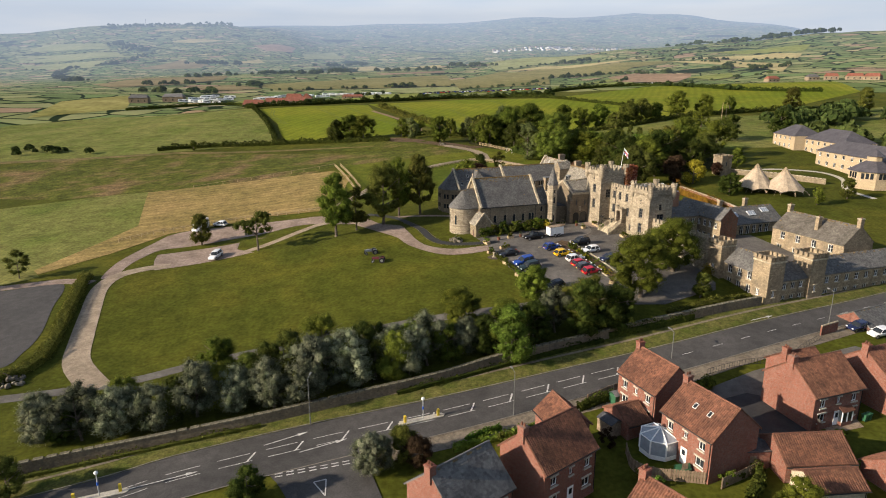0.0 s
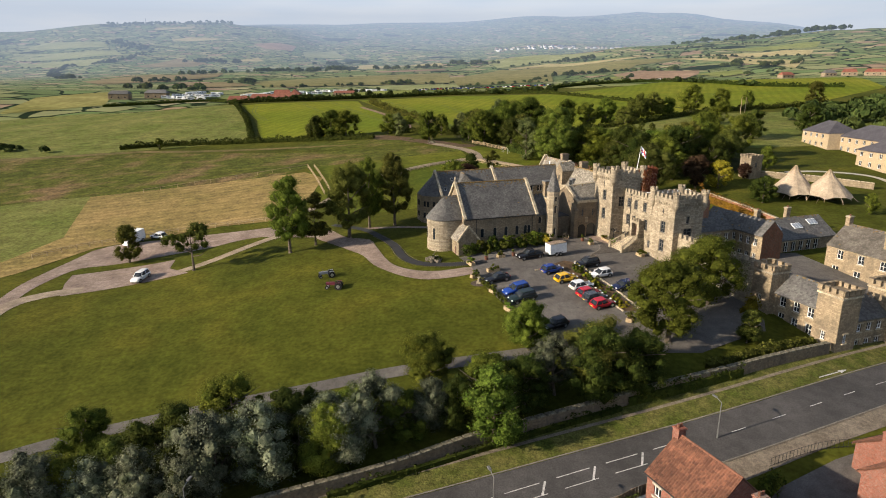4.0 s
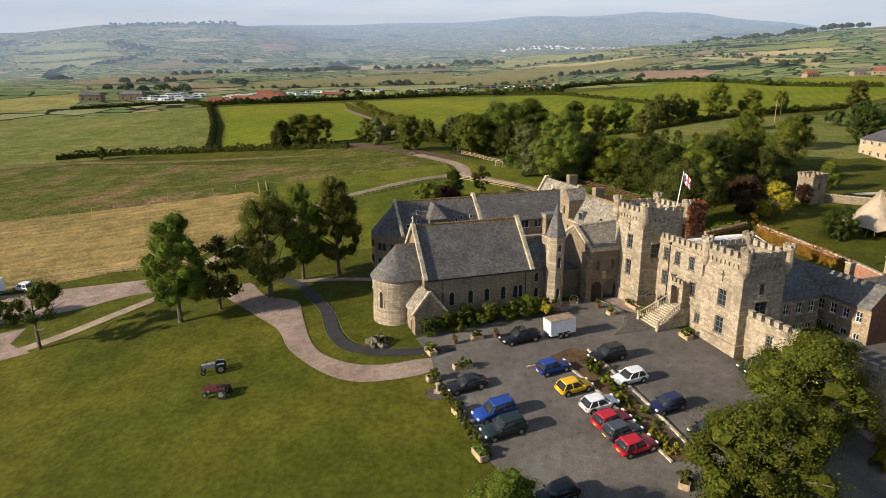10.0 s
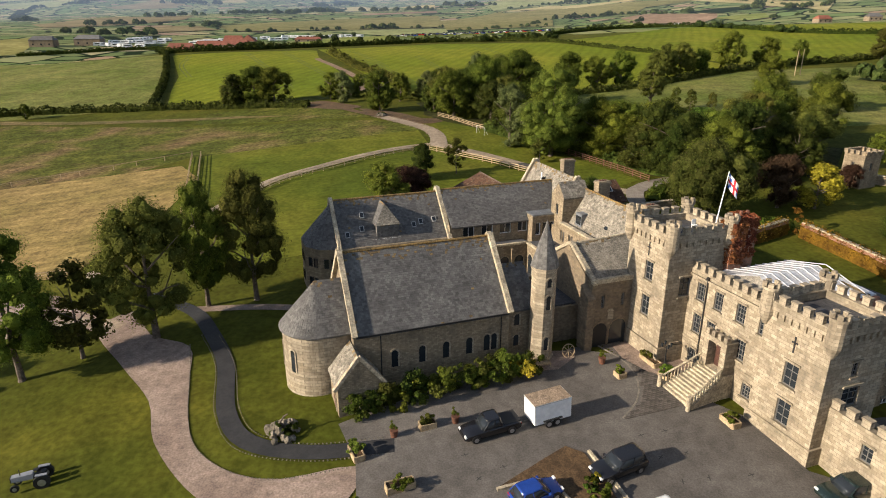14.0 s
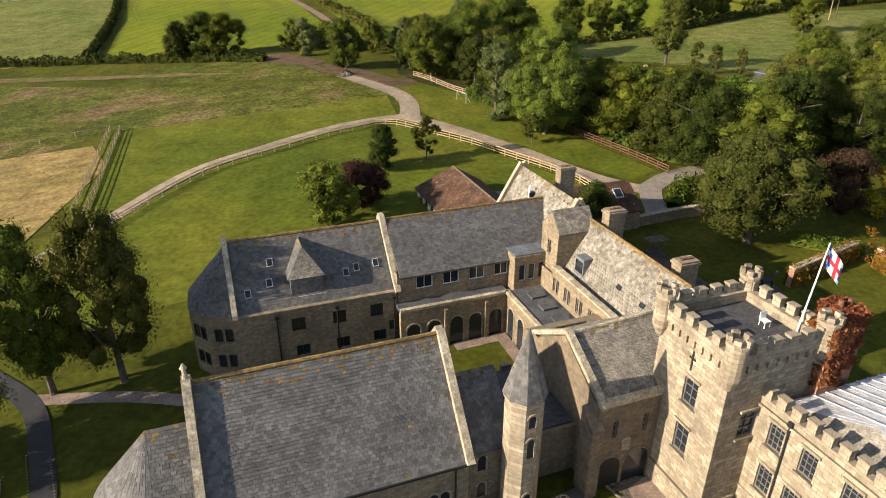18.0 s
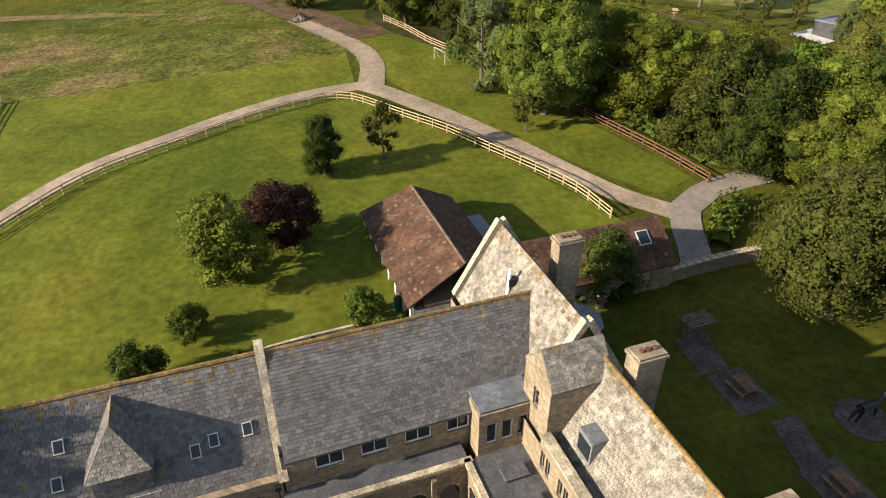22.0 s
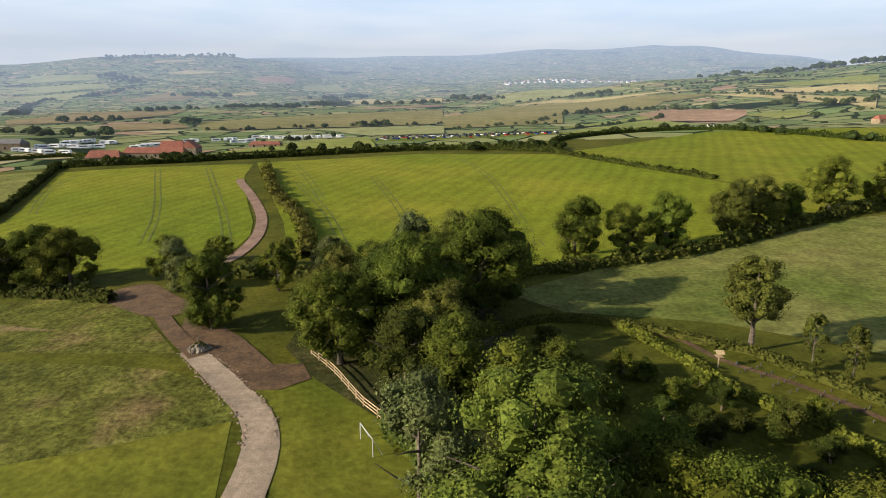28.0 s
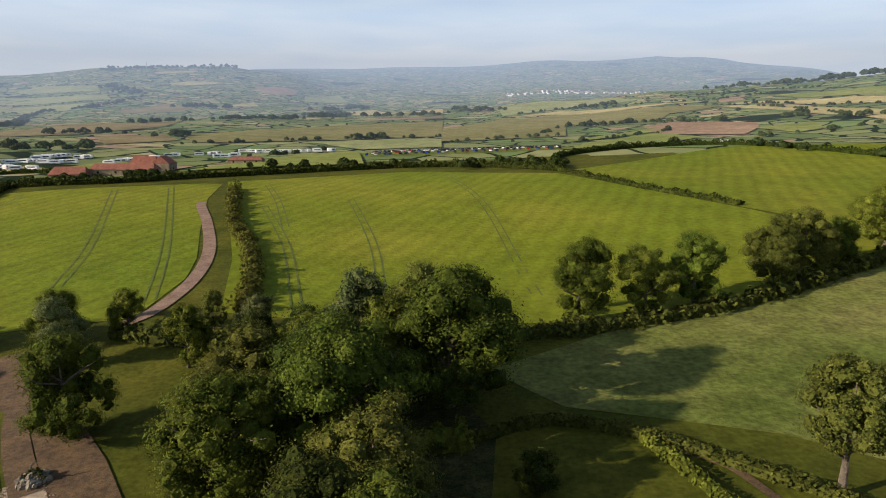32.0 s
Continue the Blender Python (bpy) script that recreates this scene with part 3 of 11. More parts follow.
def paint_haze(m):
    """Haze painted on far backdrop: pale blue emission growing with distance from the castle."""
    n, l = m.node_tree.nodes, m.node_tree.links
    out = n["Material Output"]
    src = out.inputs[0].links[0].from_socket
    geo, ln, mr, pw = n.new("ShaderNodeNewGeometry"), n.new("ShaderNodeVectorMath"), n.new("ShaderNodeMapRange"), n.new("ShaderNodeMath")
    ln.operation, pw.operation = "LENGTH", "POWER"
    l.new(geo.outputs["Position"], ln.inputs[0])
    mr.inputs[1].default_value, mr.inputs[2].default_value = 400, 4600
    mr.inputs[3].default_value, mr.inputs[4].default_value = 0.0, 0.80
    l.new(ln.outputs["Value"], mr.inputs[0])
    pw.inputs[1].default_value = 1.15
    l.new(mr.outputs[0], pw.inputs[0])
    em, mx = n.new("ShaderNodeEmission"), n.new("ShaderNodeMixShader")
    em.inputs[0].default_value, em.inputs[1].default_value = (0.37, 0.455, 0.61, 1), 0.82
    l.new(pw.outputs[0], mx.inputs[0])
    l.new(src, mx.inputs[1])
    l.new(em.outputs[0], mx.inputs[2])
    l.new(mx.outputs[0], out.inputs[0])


def country(name):
    """Farmland patchwork: fields of differing green and straw with dark hedge lines, paler and bluer with distance by
    painted haze.
    """
    m = bpy.data.materials.new(name)
    m.use_nodes = True
    n, l = m.node_tree.nodes, m.node_tree.links
    b = n["Principled BSDF"]
    b.inputs["Roughness"].default_value = 1.0
    b.inputs["Specular IOR Level"].default_value = 0.0
    tc, mp = n.new("ShaderNodeTexCoord"), n.new("ShaderNodeMapping")
    mp.inputs["Scale"].default_value = (0.0062, 0.0058, 0.0)
    mp.inputs["Rotation"].default_value = (0, 0, 0.35)
    l.new(tc.outputs["Object"], mp.inputs[0])
    wob = n.new("ShaderNodeTexNoise")
    wob.inputs["Scale"].default_value = 1.2
    l.new(mp.outputs[0], wob.inputs["Vector"])
    va = n.new("ShaderNodeVectorMath")
    va.operation = "MULTIPLY_ADD"
    va.inputs[1].default_value = (0.5, 0.5, 0)
    l.new(wob.outputs["Color"], va.inputs[0])
    l.new(mp.outputs[0], va.inputs[2])
    vor, edge = n.new("ShaderNodeTexVoronoi"), n.new("ShaderNodeTexVoronoi")
    edge.feature = "DISTANCE_TO_EDGE"
    for v in (vor, edge):
        v.distance = v.distance if v is edge else "EUCLIDEAN"
        v.inputs["Randomness"].default_value = 0.8
        l.new(va.outputs[0], v.inputs["Vector"])
    pick = n.new("ShaderNodeValToRGB")
    pick.color_ramp.interpolation = "CONSTANT"
    tones = [(0.0, (0.115, 0.150, 0.060)), (0.2, (0.185, 0.200, 0.085)), (0.38, (0.140, 0.165, 0.068)), (0.54, (0.22, 0.225, 0.105)), (0.72, (0.31, 0.27, 0.145)), (0.78, (0.130, 0.178, 0.068)), (0.94, (0.27, 0.19, 0.125))]
    pick.color_ramp.elements[0].color = (*tones[0][1], 1)
    pick.color_ramp.elements[1].position, pick.color_ramp.elements[1].color = tones[1][0], (*tones[1][1], 1)
    for p, c in tones[2:]:
        pick.color_ramp.elements.new(p).color = (*c, 1)
    sep = n.new("ShaderNodeSeparateColor")
    l.new(vor.outputs["Color"], sep.inputs[0])
    l.new(sep.outputs[0], pick.inputs[0])
    er = n.new("ShaderNodeValToRGB")
    er.color_ramp.elements[0].position, er.color_ramp.elements[1].position = 0.036, 0.05
    er.color_ramp.elements[0].color, er.color_ramp.elements[1].color = (1, 1, 1, 1), (0, 0, 0, 1)
    l.new(edge.outputs["Distance"], er.inputs[0])
    woods, wr = n.new("ShaderNodeTexNoise"), n.new("ShaderNodeValToRGB")
    woods.inputs["Scale"].default_value, woods.inputs["Detail"].default_value = 0.0042, 9
    l.new(tc.outputs["Object"], woods.inputs["Vector"])
    wr.color_ramp.elements[0].position, wr.color_ramp.elements[1].position = 0.645, 0.657
    l.new(woods.outputs["Fac"], wr.inputs[0])
    mxm = n.new("ShaderNodeMath")
    mxm.operation = "MAXIMUM"
    l.new(er.outputs[0], mxm.inputs[0])
    l.new(wr.outputs[0], mxm.inputs[1])
    mix = n.new("ShaderNodeMix")
    mix.data_type = "RGBA"
    l.new(mxm.outputs[0], mix.inputs[0])
    l.new(pick.outputs[0], mix.inputs[6])
    mix.inputs[7].default_value = (0.018, 0.028, 0.014, 1)
    fine = n.new("ShaderNodeTexNoise")
    fine.inputs["Scale"].default_value, fine.inputs["Detail"].default_value = 0.06, 4
    l.new(tc.outputs["Object"], fine.inputs["Vector"])
    ov = n.new("ShaderNodeMix")
    ov.data_type, ov.blend_type = "RGBA", "OVERLAY"
    ov.inputs[0].default_value = 0.35
    l.new(mix.outputs[2], ov.inputs[6])
    l.new(fine.outputs["Fac"], ov.inputs[7])
    l.new(ov.outputs[2], b.inputs["Base Color"])
    # distance haze mixed into the surface as emission
    paint_haze(m)
    return m


COUNTRY = country("distant_farmland")
build_ground()


def drape(name, outline, mat, label, step=4.0, up=0.05, category="ground", curve=False):
    """A patch of ground with the given outline, laid on the terrain; curve rounds its corners."""
    if curve:
        ring_ = smooth_line([outline[-1]] + list(outline) + [outline[0], outline[1]], 1.5)
        k0 = int(np.argmin(np.hypot(*(ring_ - np.array(outline[0])).T)))
        ends = np.hypot(*(ring_ - np.array(outline[0])).T)
        ends[:k0 + 4] = 1e9
        outline = [tuple(q) for q in ring_[k0:int(np.argmin(ends))]]
    bm = bmesh.new()
    bm.faces.new([bm.verts.new((x, y, 0)) for x, y in outline])
    xs, ys = [p[0] for p in outline], [p[1] for p in outline]
    for axis, lo, hi in ((0, min(xs), max(xs)), (1, min(ys), max(ys))):
        s = lo + step
        while s < hi:
            co, no = [0, 0, 0], [0, 0, 0]
            co[axis], no[axis] = s, 1
            bmesh.ops.bisect_plane(bm, geom=bm.verts[:] + bm.edges[:] + bm.faces[:], plane_co=co, plane_no=no)
            s += step
    bmesh.ops.recalc_face_normals(bm, faces=bm.faces[:])
    vs = list(bm.verts)
    z = height([v.co.x for v in vs], [v.co.y for v in vs])
    for v, h in zip(vs, z):
        v.co.z = h + up
    if sum(f.normal.z for f in bm.faces) < 0:
        bmesh.ops.reverse_faces(bm, faces=bm.faces[:])
    for f in bm.faces:
        f.smooth = True
    return solid(name, bm, mat, label, category, "structure")


def smooth_line(pts, step=2.0):
    """Catmull-Rom through the points, sampled every step metres."""
    p = [np.array(q, float) for q in pts]
    p = [2 * p[0] - p[1]] + p + [2 * p[-1] - p[-2]]
    out = []
    for i in range(1, len(p) - 2):
        n = max(1, int(np.linalg.norm(p[i + 1] - p[i]) / step))
        for k in range(n):
            t = k / n
            out.append(0.5 * (2 * p[i] + (p[i + 1] - p[i - 1]) * t + (2 * p[i - 1] - 5 * p[i] + 4 * p[i + 1] - p[i + 2]) * t * t + (3 * p[i] - p[i - 1] - 3 * p[i + 1] + p[i + 2]) * t ** 3))
    out.append(p[-2])
    return np.array(out)


def ribbon_mesh(name, pts, width, mat, up=0.07, step=2.0, side=0.0, across=4):
    """A strip along a line, laid on the terrain; width may be a pair (start, end)."""
    c = smooth_line(pts, step)
    t = np.gradient(c, axis=0)
    t /= np.linalg.norm(t, axis=1)[:, None] + 1e-9
    nrm = np.stack([-t[:, 1], t[:, 0]], 1)
    if isinstance(width, list):
        at_ = [int(np.argmin(np.hypot(c[:, 0] - q[0], c[:, 1] - q[1]))) for q in pts]
        w = np.interp(np.arange(len(c)), at_, width)
    else:
        w = np.linspace(*width, len(c)) if isinstance(width, tuple) else np.full(len(c), float(width))
    k = np.linspace(-0.5, 0.5, across + 1)
    q = c[:, None, :] + nrm[:, None, :] * (k[None, :, None] * w[:, None, None] + side)
    z = height(q[..., 0], q[..., 1]) + up
    verts = np.concatenate([q, z[..., None]], 2).reshape(-1, 3)
    n, a = len(c), across + 1
    i = (np.arange(n - 1)[:, None] * a + np.arange(across)[None, :]).ravel()
    me = pydata(name, verts, np.stack([i + a, i, i + 1, i + a + 1][::-1], 1), mat)
    me.polygons.foreach_set("use_smooth", np.ones(len(me.polygons), bool))
    if len(me.polygons) and sum(f.normal.z for f in me.polygons) < 0:
        me.flip_normals()
    return me


def ribbon(name, pts, width, mat, label, up=0.07, step=2.0, side=0.0, category="road"):
    return tagged(new(name, ribbon_mesh(name, pts, width, mat, up, step, side)), label, category, kind="structure")

# ---- ground cover, roads and paths ----
drape("rear_lawn", [(-40, 52), (-34, 56), (-24, 60), (-13, 60), (-1.5, 66), (2, 72), (20, 74), (24, 80), (20, 86), (10, 97), (-2, 109), (-9, 115), (-22, 109), (-38, 95), (-46, 78), (-50, 66)], LUSH, "lush mown lawn sloping behind the house", 5, 0.025)
drape("lane_bank", [(-52, 66), (-47, 80), (-40, 96), (-24, 111), (-10, 119), (-13, 132), (-26, 127), (-45, 122), (-64, 118), (-58, 92), (-52, 75)], LUSH, "lush grass bank beside the lane", 5, 0.025)
drape("wood_edge_lawn", [(-7, 122), (0, 113), (14, 100), (26, 89), (31, 92), (26, 100), (18, 111), (4, 131), (-8, 148), (-13, 140)], LUSH, "lush grass strip along the wood", 5, 0.025)
drape("wood_floor", [(-12, 150), (-6, 141), (6, 129), (14, 119), (22, 111), (30, 103), (34, 94), (50, 88), (70, 95), (80, 110), (62, 118), (46, 117), (34, 122), (25, 134), (19, 148), (20, 160), (14, 174), (-5, 181), (-15, 172), (-12, 160)], WOODFLOOR, "woodland floor with ivy and leaf litter, tone darkened for shade", 5, 0.05)
drape("field_meadow", [(-209, 168), (-138, 172), (-25, 143), (-15, 137), (-11.7, 131.5), (-26, 126), (-45, 121), (-64, 117), (-76, 103), (-124, 92), (-156, 90), (-240, 110)], MEADOW, "rough tussocky meadow grass, dry and brownish", 8)
drape("field_meadow_far", [(-80, 175), (-58, 177), (-43, 170), (-26, 148), (-40, 150), (-80, 160)], MEADOW, "rough tussocky meadow grass, dry and brownish", 8, 0.07)
drape("field_west", [(-240, 62), (-167.1, 80.5), (-138.2, 91.8), (-125.0, 94.5), (-109.8, 53.0), (-113.0, 38.9), (-118.3, 18.4), (-114.1, 13.7), (-122, 8), (-170, -5), (-240, -10)], FIELD, "rough green grazing field beyond the wall", 8, 0.08)
drape("field_pasture_west", [(-309, 301), (-261, 342), (-153, 324), (-103, 193), (-147, 180), (-206, 168), (-240, 168), (-330, 200)], FIELD, "green grazing pasture between hedges", 10, 0.10)
drape("bare_headland", [(-240, 170), (-195, 171), (-147, 178.5), (-68, 167.0), (-48, 159.5), (-68, 164), (-147, 173.5), (-195, 165.5), (-240, 164)], EARTHGRASS, "worn brownish strip along the hedge", 5, 0.13)
drape("field_hay", [(-125.0, 93.6), (-113.1, 97.3), (-63.5, 109.6), (-55.7, 98.6), (-54.8, 73.1), (-59.0, 55.6), (-72.2, 54.8), (-83.6, 50.3), (-97.5, 44.2), (-105.7, 29.1), (-115.6, 15.5), (-118.3, 18.4), (-113.0, 38.9), (-109.8, 53.0)], HAY, "pale mown hay field with drying rows", 6, 0.09)
drape("field_crop_small", [(-119.2, 251.6), (-148.0, 318.2), (-84, 340.0), (-76.5, 338), (-69.5, 306), (-53.0, 259.0), (-43.0, 233.0), (-38.6, 217), (-37.3, 194), (-68, 188), (-101, 194), (-112, 226)], CROP, "even green cereal crop with wheel lines", 10, 0.10)
drape("field_crop_large", [(-77, 345), (-7.3, 372), (52.7, 345.2), (91.3, 267.2), (110, 233), (69, 206.5), (42, 197), (29.0, 195), (-8.4, 193.9), (-24, 196.6), (-34.5, 231.6), (-51, 275)], CROP, "wide green cereal crop with wheel lines", 10, 0.10)
drape("field_crop_far", [(54.9, 352.1), (151.1, 435.3), (300, 420), (260, 320), (190, 268), (114, 236), (92.6, 267.1)], CROP, "wide green cereal crop", 14, 0.12)
drape("field_pasture", [(19.8, 176.7), (42.1, 193.2), (111.0, 223.5), (240, 250), (200, 150), (90, 130), (49.5, 157.9), (28.2, 165.8)], FIELD, "long pasture grass", 10, 0.07)
drape("soil", [(-31.5, 163.3), (-24.5, 159.0), (-18.4, 152.4), (-12.2, 144.6), (-8.4, 145.0), (-6.4, 140.9), (-9.5, 138.0), (-12.8, 137.6), (-18.0, 144.0), (-22.7, 149.0), (-29.5, 157.5)], SOIL, "bare brown soil dug beside the track", 3, 0.10)
drape("car_park", [(-13.4, 15.9), (-15.5, 20.6), (-8.6, 24.6), (-1.9, 28.3), (5.3, 31.8), (10.7, 34.4), (4.8, 28.2), (7.2, 32.5), (12.2, 31.2), (13.2, 27.2), (17.2, 24.0), (20.0, 21.4), (22.3, 14.6), (28.4, 11.6), (29.5, -5.5), (28.2, -8.7), (16.7, -14.8), (5.8, -14.6), (-1.4, -11.7), (-5.4, -6.5), (-8.5, -0.8), (-11.1, 5.6), (-12.7, 11.0)], ASPHALT, "worn grey asphalt car park", 3, 0.08, "pavement")
drape("gravel_drive", [(-46.6, 39.8), (-39.7, 31.5), (-34.4, 25.5), (-31.4, 19.6), (-26.5, 14.0), (-22.6, 11.4), (-19.0, 10.9), (-13.4, 12.2), (-13.3, 15.4), (-19.0, 14.4), (-23.1, 15.3), (-27.1, 18.3), (-29.5, 22.6), (-31.9, 29.5), (-34.0, 35.0), (-39.6, 38.0), (-44, 44)], GRAVEL, "pinkish gravel drive", 2, 0.06, "path", True)
drape("gravel_car_park_upper", [(-99.1, 11.4), (-100.6, 20), (-100.2, 27.6), (-97.5, 40), (-96.5, 43.0), (-91.3, 46.4), (-77.1, 48.7), (-63.2, 49.8), (-57.2, 50.0), (-52, 45.5), (-45, 41), (-46.6, 39.5), (-54.7, 42.0), (-59.5, 43.5), (-64.5, 42.6), (-69.9, 39.8), (-78.3, 37.3), (-88.3, 33.2), (-94.0, 31.4), (-96.2, 26), (-97.0, 19.7), (-96.5, 12.2)], GRAVEL, "gravel overflow car park", 3, 0.06, "pavement", True)
drape("gravel_car_park_lower", [(-89.6, 16.7), (-92.3, 23), (-93.4, 27.6), (-84, 31.2), (-75.2, 34.4), (-74.4, 29.5), (-69.2, 26.0), (-79.9, 21.2)], GRAVEL, "gravel overflow car park with tracked bays", 3, 0.065, "pavement")
drape("west_track", [(-135, 2), (-117.8, 6.2), (-107.4, 9.2), (-104.0, 5.6), (-101.5, -2.5), (-97.2, -13.9), (-96.2, -20.7), (-98, -27), (-118, -32), (-140, -30)], TARMAC, "worn asphalt yard beyond the lane hedge", 3, 0.06, "road", True)
ribbon("lane_west", [(-77.0, -33), (-80.5, -29.5), (-85.2, -24.0), (-88.6, -16), (-92.5, -5.6), (-96.3, 5.2), (-96.6, 11.9), (-94.6, 15.6), (-91.0, 18.3), (-87.0, 20.0)], (4.6, 3.0), TRACK, "pale stone lane curving round the lawn")
ribbon("lane_car_park", [(-71.5, 27.0), (-67.5, 30.2), (-64.0, 33.8), (-58.8, 39.7), (-55.1, 42.6), (-49, 42), (-44, 40)], 2.2, TRACK, "pale stone lane beside the lawn", 0.08)
ribbon("lawn_path", [(-100, -38), (-74.4, -31.5), (-65.2, -27.6), (-53.9, -24.0), (-37.4, -20.1), (-26, -17.4), (-14, -15.2), (-4, -13.4)], 2.4, ASPHALT, "grey asphalt path along the lawn", 0.07)
ribbon("footpath", [(-10.4, 17.6), (-17.4, 17.2), (-23.0, 18.9), (-26.2, 23.2), (-28.8, 31.1), (-32.4, 37.5), (-36.5, 43), (-44, 48)], 1.7, BLACKTOP, "fresh black tarmac footpath", 0.09, 1.2, category="path")
ribbon("yard_track", [(-100, 9), (-107, 10.5), (-118, 8.0), (-135, 4)], 3.0, GRAVEL, "gravel track into the yard", 0.08)
ribbon("rear_path", [(-36.5, 43.5), (-28, 43.5), (-21, 42.5)], 1.4, GRAVEL, "narrow gravel path", 0.06, category="path")
ribbon("rear_lane", [(-56, 55), (-52, 64), (-49.0, 71.8), (-46.4, 78.5), (-40.2, 94.0), (-31.0, 103.5), (-24.6, 109.3), (-19.0, 113.3), (-13.8, 116), (-7.5, 118.2)], (2.4, 2.8), TRACK, "pale stone lane on a mown slope")
ribbon("track_upper_end", [(-22.6, 146.9), (-28.0, 153.3), (-33, 160), (-37.7, 167), (-43, 173)], (2.8, 2.2), SOIL, "bare brown earth end of the track", 0.13)
ribbon("track_up", [(-7.5, 116.5), (-7.6, 121), (-8.2, 126.5), (-10.6, 132.4), (-15.8, 138.8), (-20.2, 143.8), (-24.6, 149.0)], (4.0, 3.0), TRACK, "rutted pale stone track going uphill", 0.09)
ribbon("rear_lane_right", [(-9, 118), (-5.6, 115.8), (-0.2, 111.3), (5.9, 105.8), (12.2, 99.6), (17.2, 94.0), (22.0, 89.0), (25.5, 86.5), (28.0, 84.8)], (3.4, 2.8), TRACK, "pale stone lane with wheel ruts", 0.08)
ribbon("rear_drive", [(26.6, 75.8), (27.2, 79), (27.5, 82), (28.6, 86.2), (31.3, 88.9), (35.2, 90.9), (42, 93), (55, 96)], (3.0, 3.6), PALEDRIVE, "pale tarmac drive behind the house", 0.10)
ribbon("brown_track", [(-69, 300), (-66.5, 293), (-55.5, 270), (-43.0, 240), (-36.9, 217), (-35.5, 198), (-38, 190)], 2.9, EARTH, "bare earth farm track between crops", 0.16)


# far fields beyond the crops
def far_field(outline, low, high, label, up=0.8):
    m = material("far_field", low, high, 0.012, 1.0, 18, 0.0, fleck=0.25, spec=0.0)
    # field colour fades under the same painted haze
    paint_haze(m)
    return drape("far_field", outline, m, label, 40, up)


STRAW, GREEN, RUST = ((0.29, 0.25, 0.115), (0.37, 0.31, 0.15)), ((0.155, 0.18, 0.05), (0.21, 0.22, 0.07)), ((0.23, 0.155, 0.10), (0.29, 0.20, 0.13))
OLIVE, SAGE, BROWN = ((0.155, 0.145, 0.055), (0.205, 0.182, 0.075)), ((0.20, 0.215, 0.09), (0.25, 0.255, 0.12)), ((0.165, 0.135, 0.065), (0.22, 0.175, 0.09))
far_field([(81, 1171), (201, 1278), (331, 1271), (312, 1409), (181, 1458), (85, 1441)], *SAGE, "pale sage green hedged field")
far_field([(-1523, 2198), (-1198, 2268), (-1096, 2114), (-1384, 2003)], *SAGE, "pale sage green hedged field")
far_field([(-1355, 1962), (-1109, 2009), (-1054, 1804), (-1236, 1795)], *SAGE, "pale sage green hedged field")
far_field([(-1607, 2503), (-1366, 2499), (-1254, 2334), (-1548, 2290)], *SAGE, "pale sage green hedged field")
far_field([(-595, 2579), (-502, 2783), (-403, 2481), (-537, 2336)], *SAGE, "pale sage green hedged field")
far_field([(-118, 662), (-83, 700), (-5, 708), (-1, 597), (-60, 581)], *SAGE, "pale sage green hedged field")
far_field([(111, 611), (194, 692), (207, 624), (75, 449)], *GREEN, "green hedged field")
far_field([(105, 657), (204, 746), (205, 710), (106, 635)], *GREEN, "green hedged field")
far_field([(274, 684), (337, 698), (312, 632), (278, 611)], *GREEN, "green hedged field")
far_field([(478, 1107), (621, 1041), (553, 931), (482, 1028)], *GREEN, "green hedged field")
far_field([(-118, 397), (-60, 552), (-33, 410), (-90, 399)], *GREEN, "green hedged field")
far_field([(-205, 441), (-196, 502), (-179, 461), (-190, 426)], *GREEN, "green hedged field")
far_field([(99, 773), (149, 897), (235, 831), (281, 942), (382, 1013), (181, 1150), (99, 1059), (113, 867)], *OLIVE, "wide brownish olive pasture")
far_field([(-11, 918), (86, 1116), (123, 976), (133, 839), (113, 710), (-4, 678)], *OLIVE, "wide brownish olive pasture")
far_field([(-273, 759), (-159, 982), (-16, 1083), (-6, 758), (-104, 697), (-222, 650)], *OLIVE, "wide brownish olive pasture")
far_field([(-536, 833), (-555, 971), (-488, 1028), (-413, 1070), (-375, 928), (-391, 761), (-448, 711)], *BROWN, "brown-green rough slope")
far_field([(-916, 1780), (-897, 2074), (-756, 1945), (-756, 1831), (-879, 1766)], *BROWN, "brown-green rough slope")
far_field([(-345, 713), (-302, 769), (-245, 679), (-283, 621)], *BROWN, "brown-green rough slope")
far_field([(201, 768), (258, 824), (300, 733), (282, 686), (242, 621), (191, 672)], *RUST, "reddish bare field")
far_field([(-807, 2626), (-742, 2797), (-656, 2738), (-631, 2549), (-726, 2506)], *RUST, "reddish bare field")
far_field([(-152, 1140), (-21, 1238), (-19, 1183), (-136, 1097)], *RUST, "reddish bare field")
far_field([(366, 1013), (430, 920), (423, 723), (367, 634), (379, 709), (386, 830)], *STRAW, "pale straw-coloured ripening field")
far_field([(418, 1025), (513, 943), (521, 880), (481, 816), (413, 978)], *STRAW, "pale straw-coloured ripening field")
far_field([(-382, 1824), (-254, 2014), (-28, 1472), (-24, 1328), (-231, 1644)], *STRAW, "pale straw-coloured ripening field")
far_field([(-1163, 2670), (-1100, 2740), (-960, 2742), (-1070, 2613)], *STRAW, "pale straw-coloured ripening field")
far_field([(-704, 2030), (-668, 2190), (-611, 2066), (-675, 1998)], *STRAW, "pale straw-coloured ripening field")
far_field([(87, 1131), (192, 1224), (303, 1129), (404, 1116), (294, 1095), (141, 1125)], *STRAW, "pale straw-coloured ripening field")
far_field([(-1328, 2877), (-1206, 3001), (-1175, 2955), (-1295, 2859)], *STRAW, "pale straw-coloured ripening field")
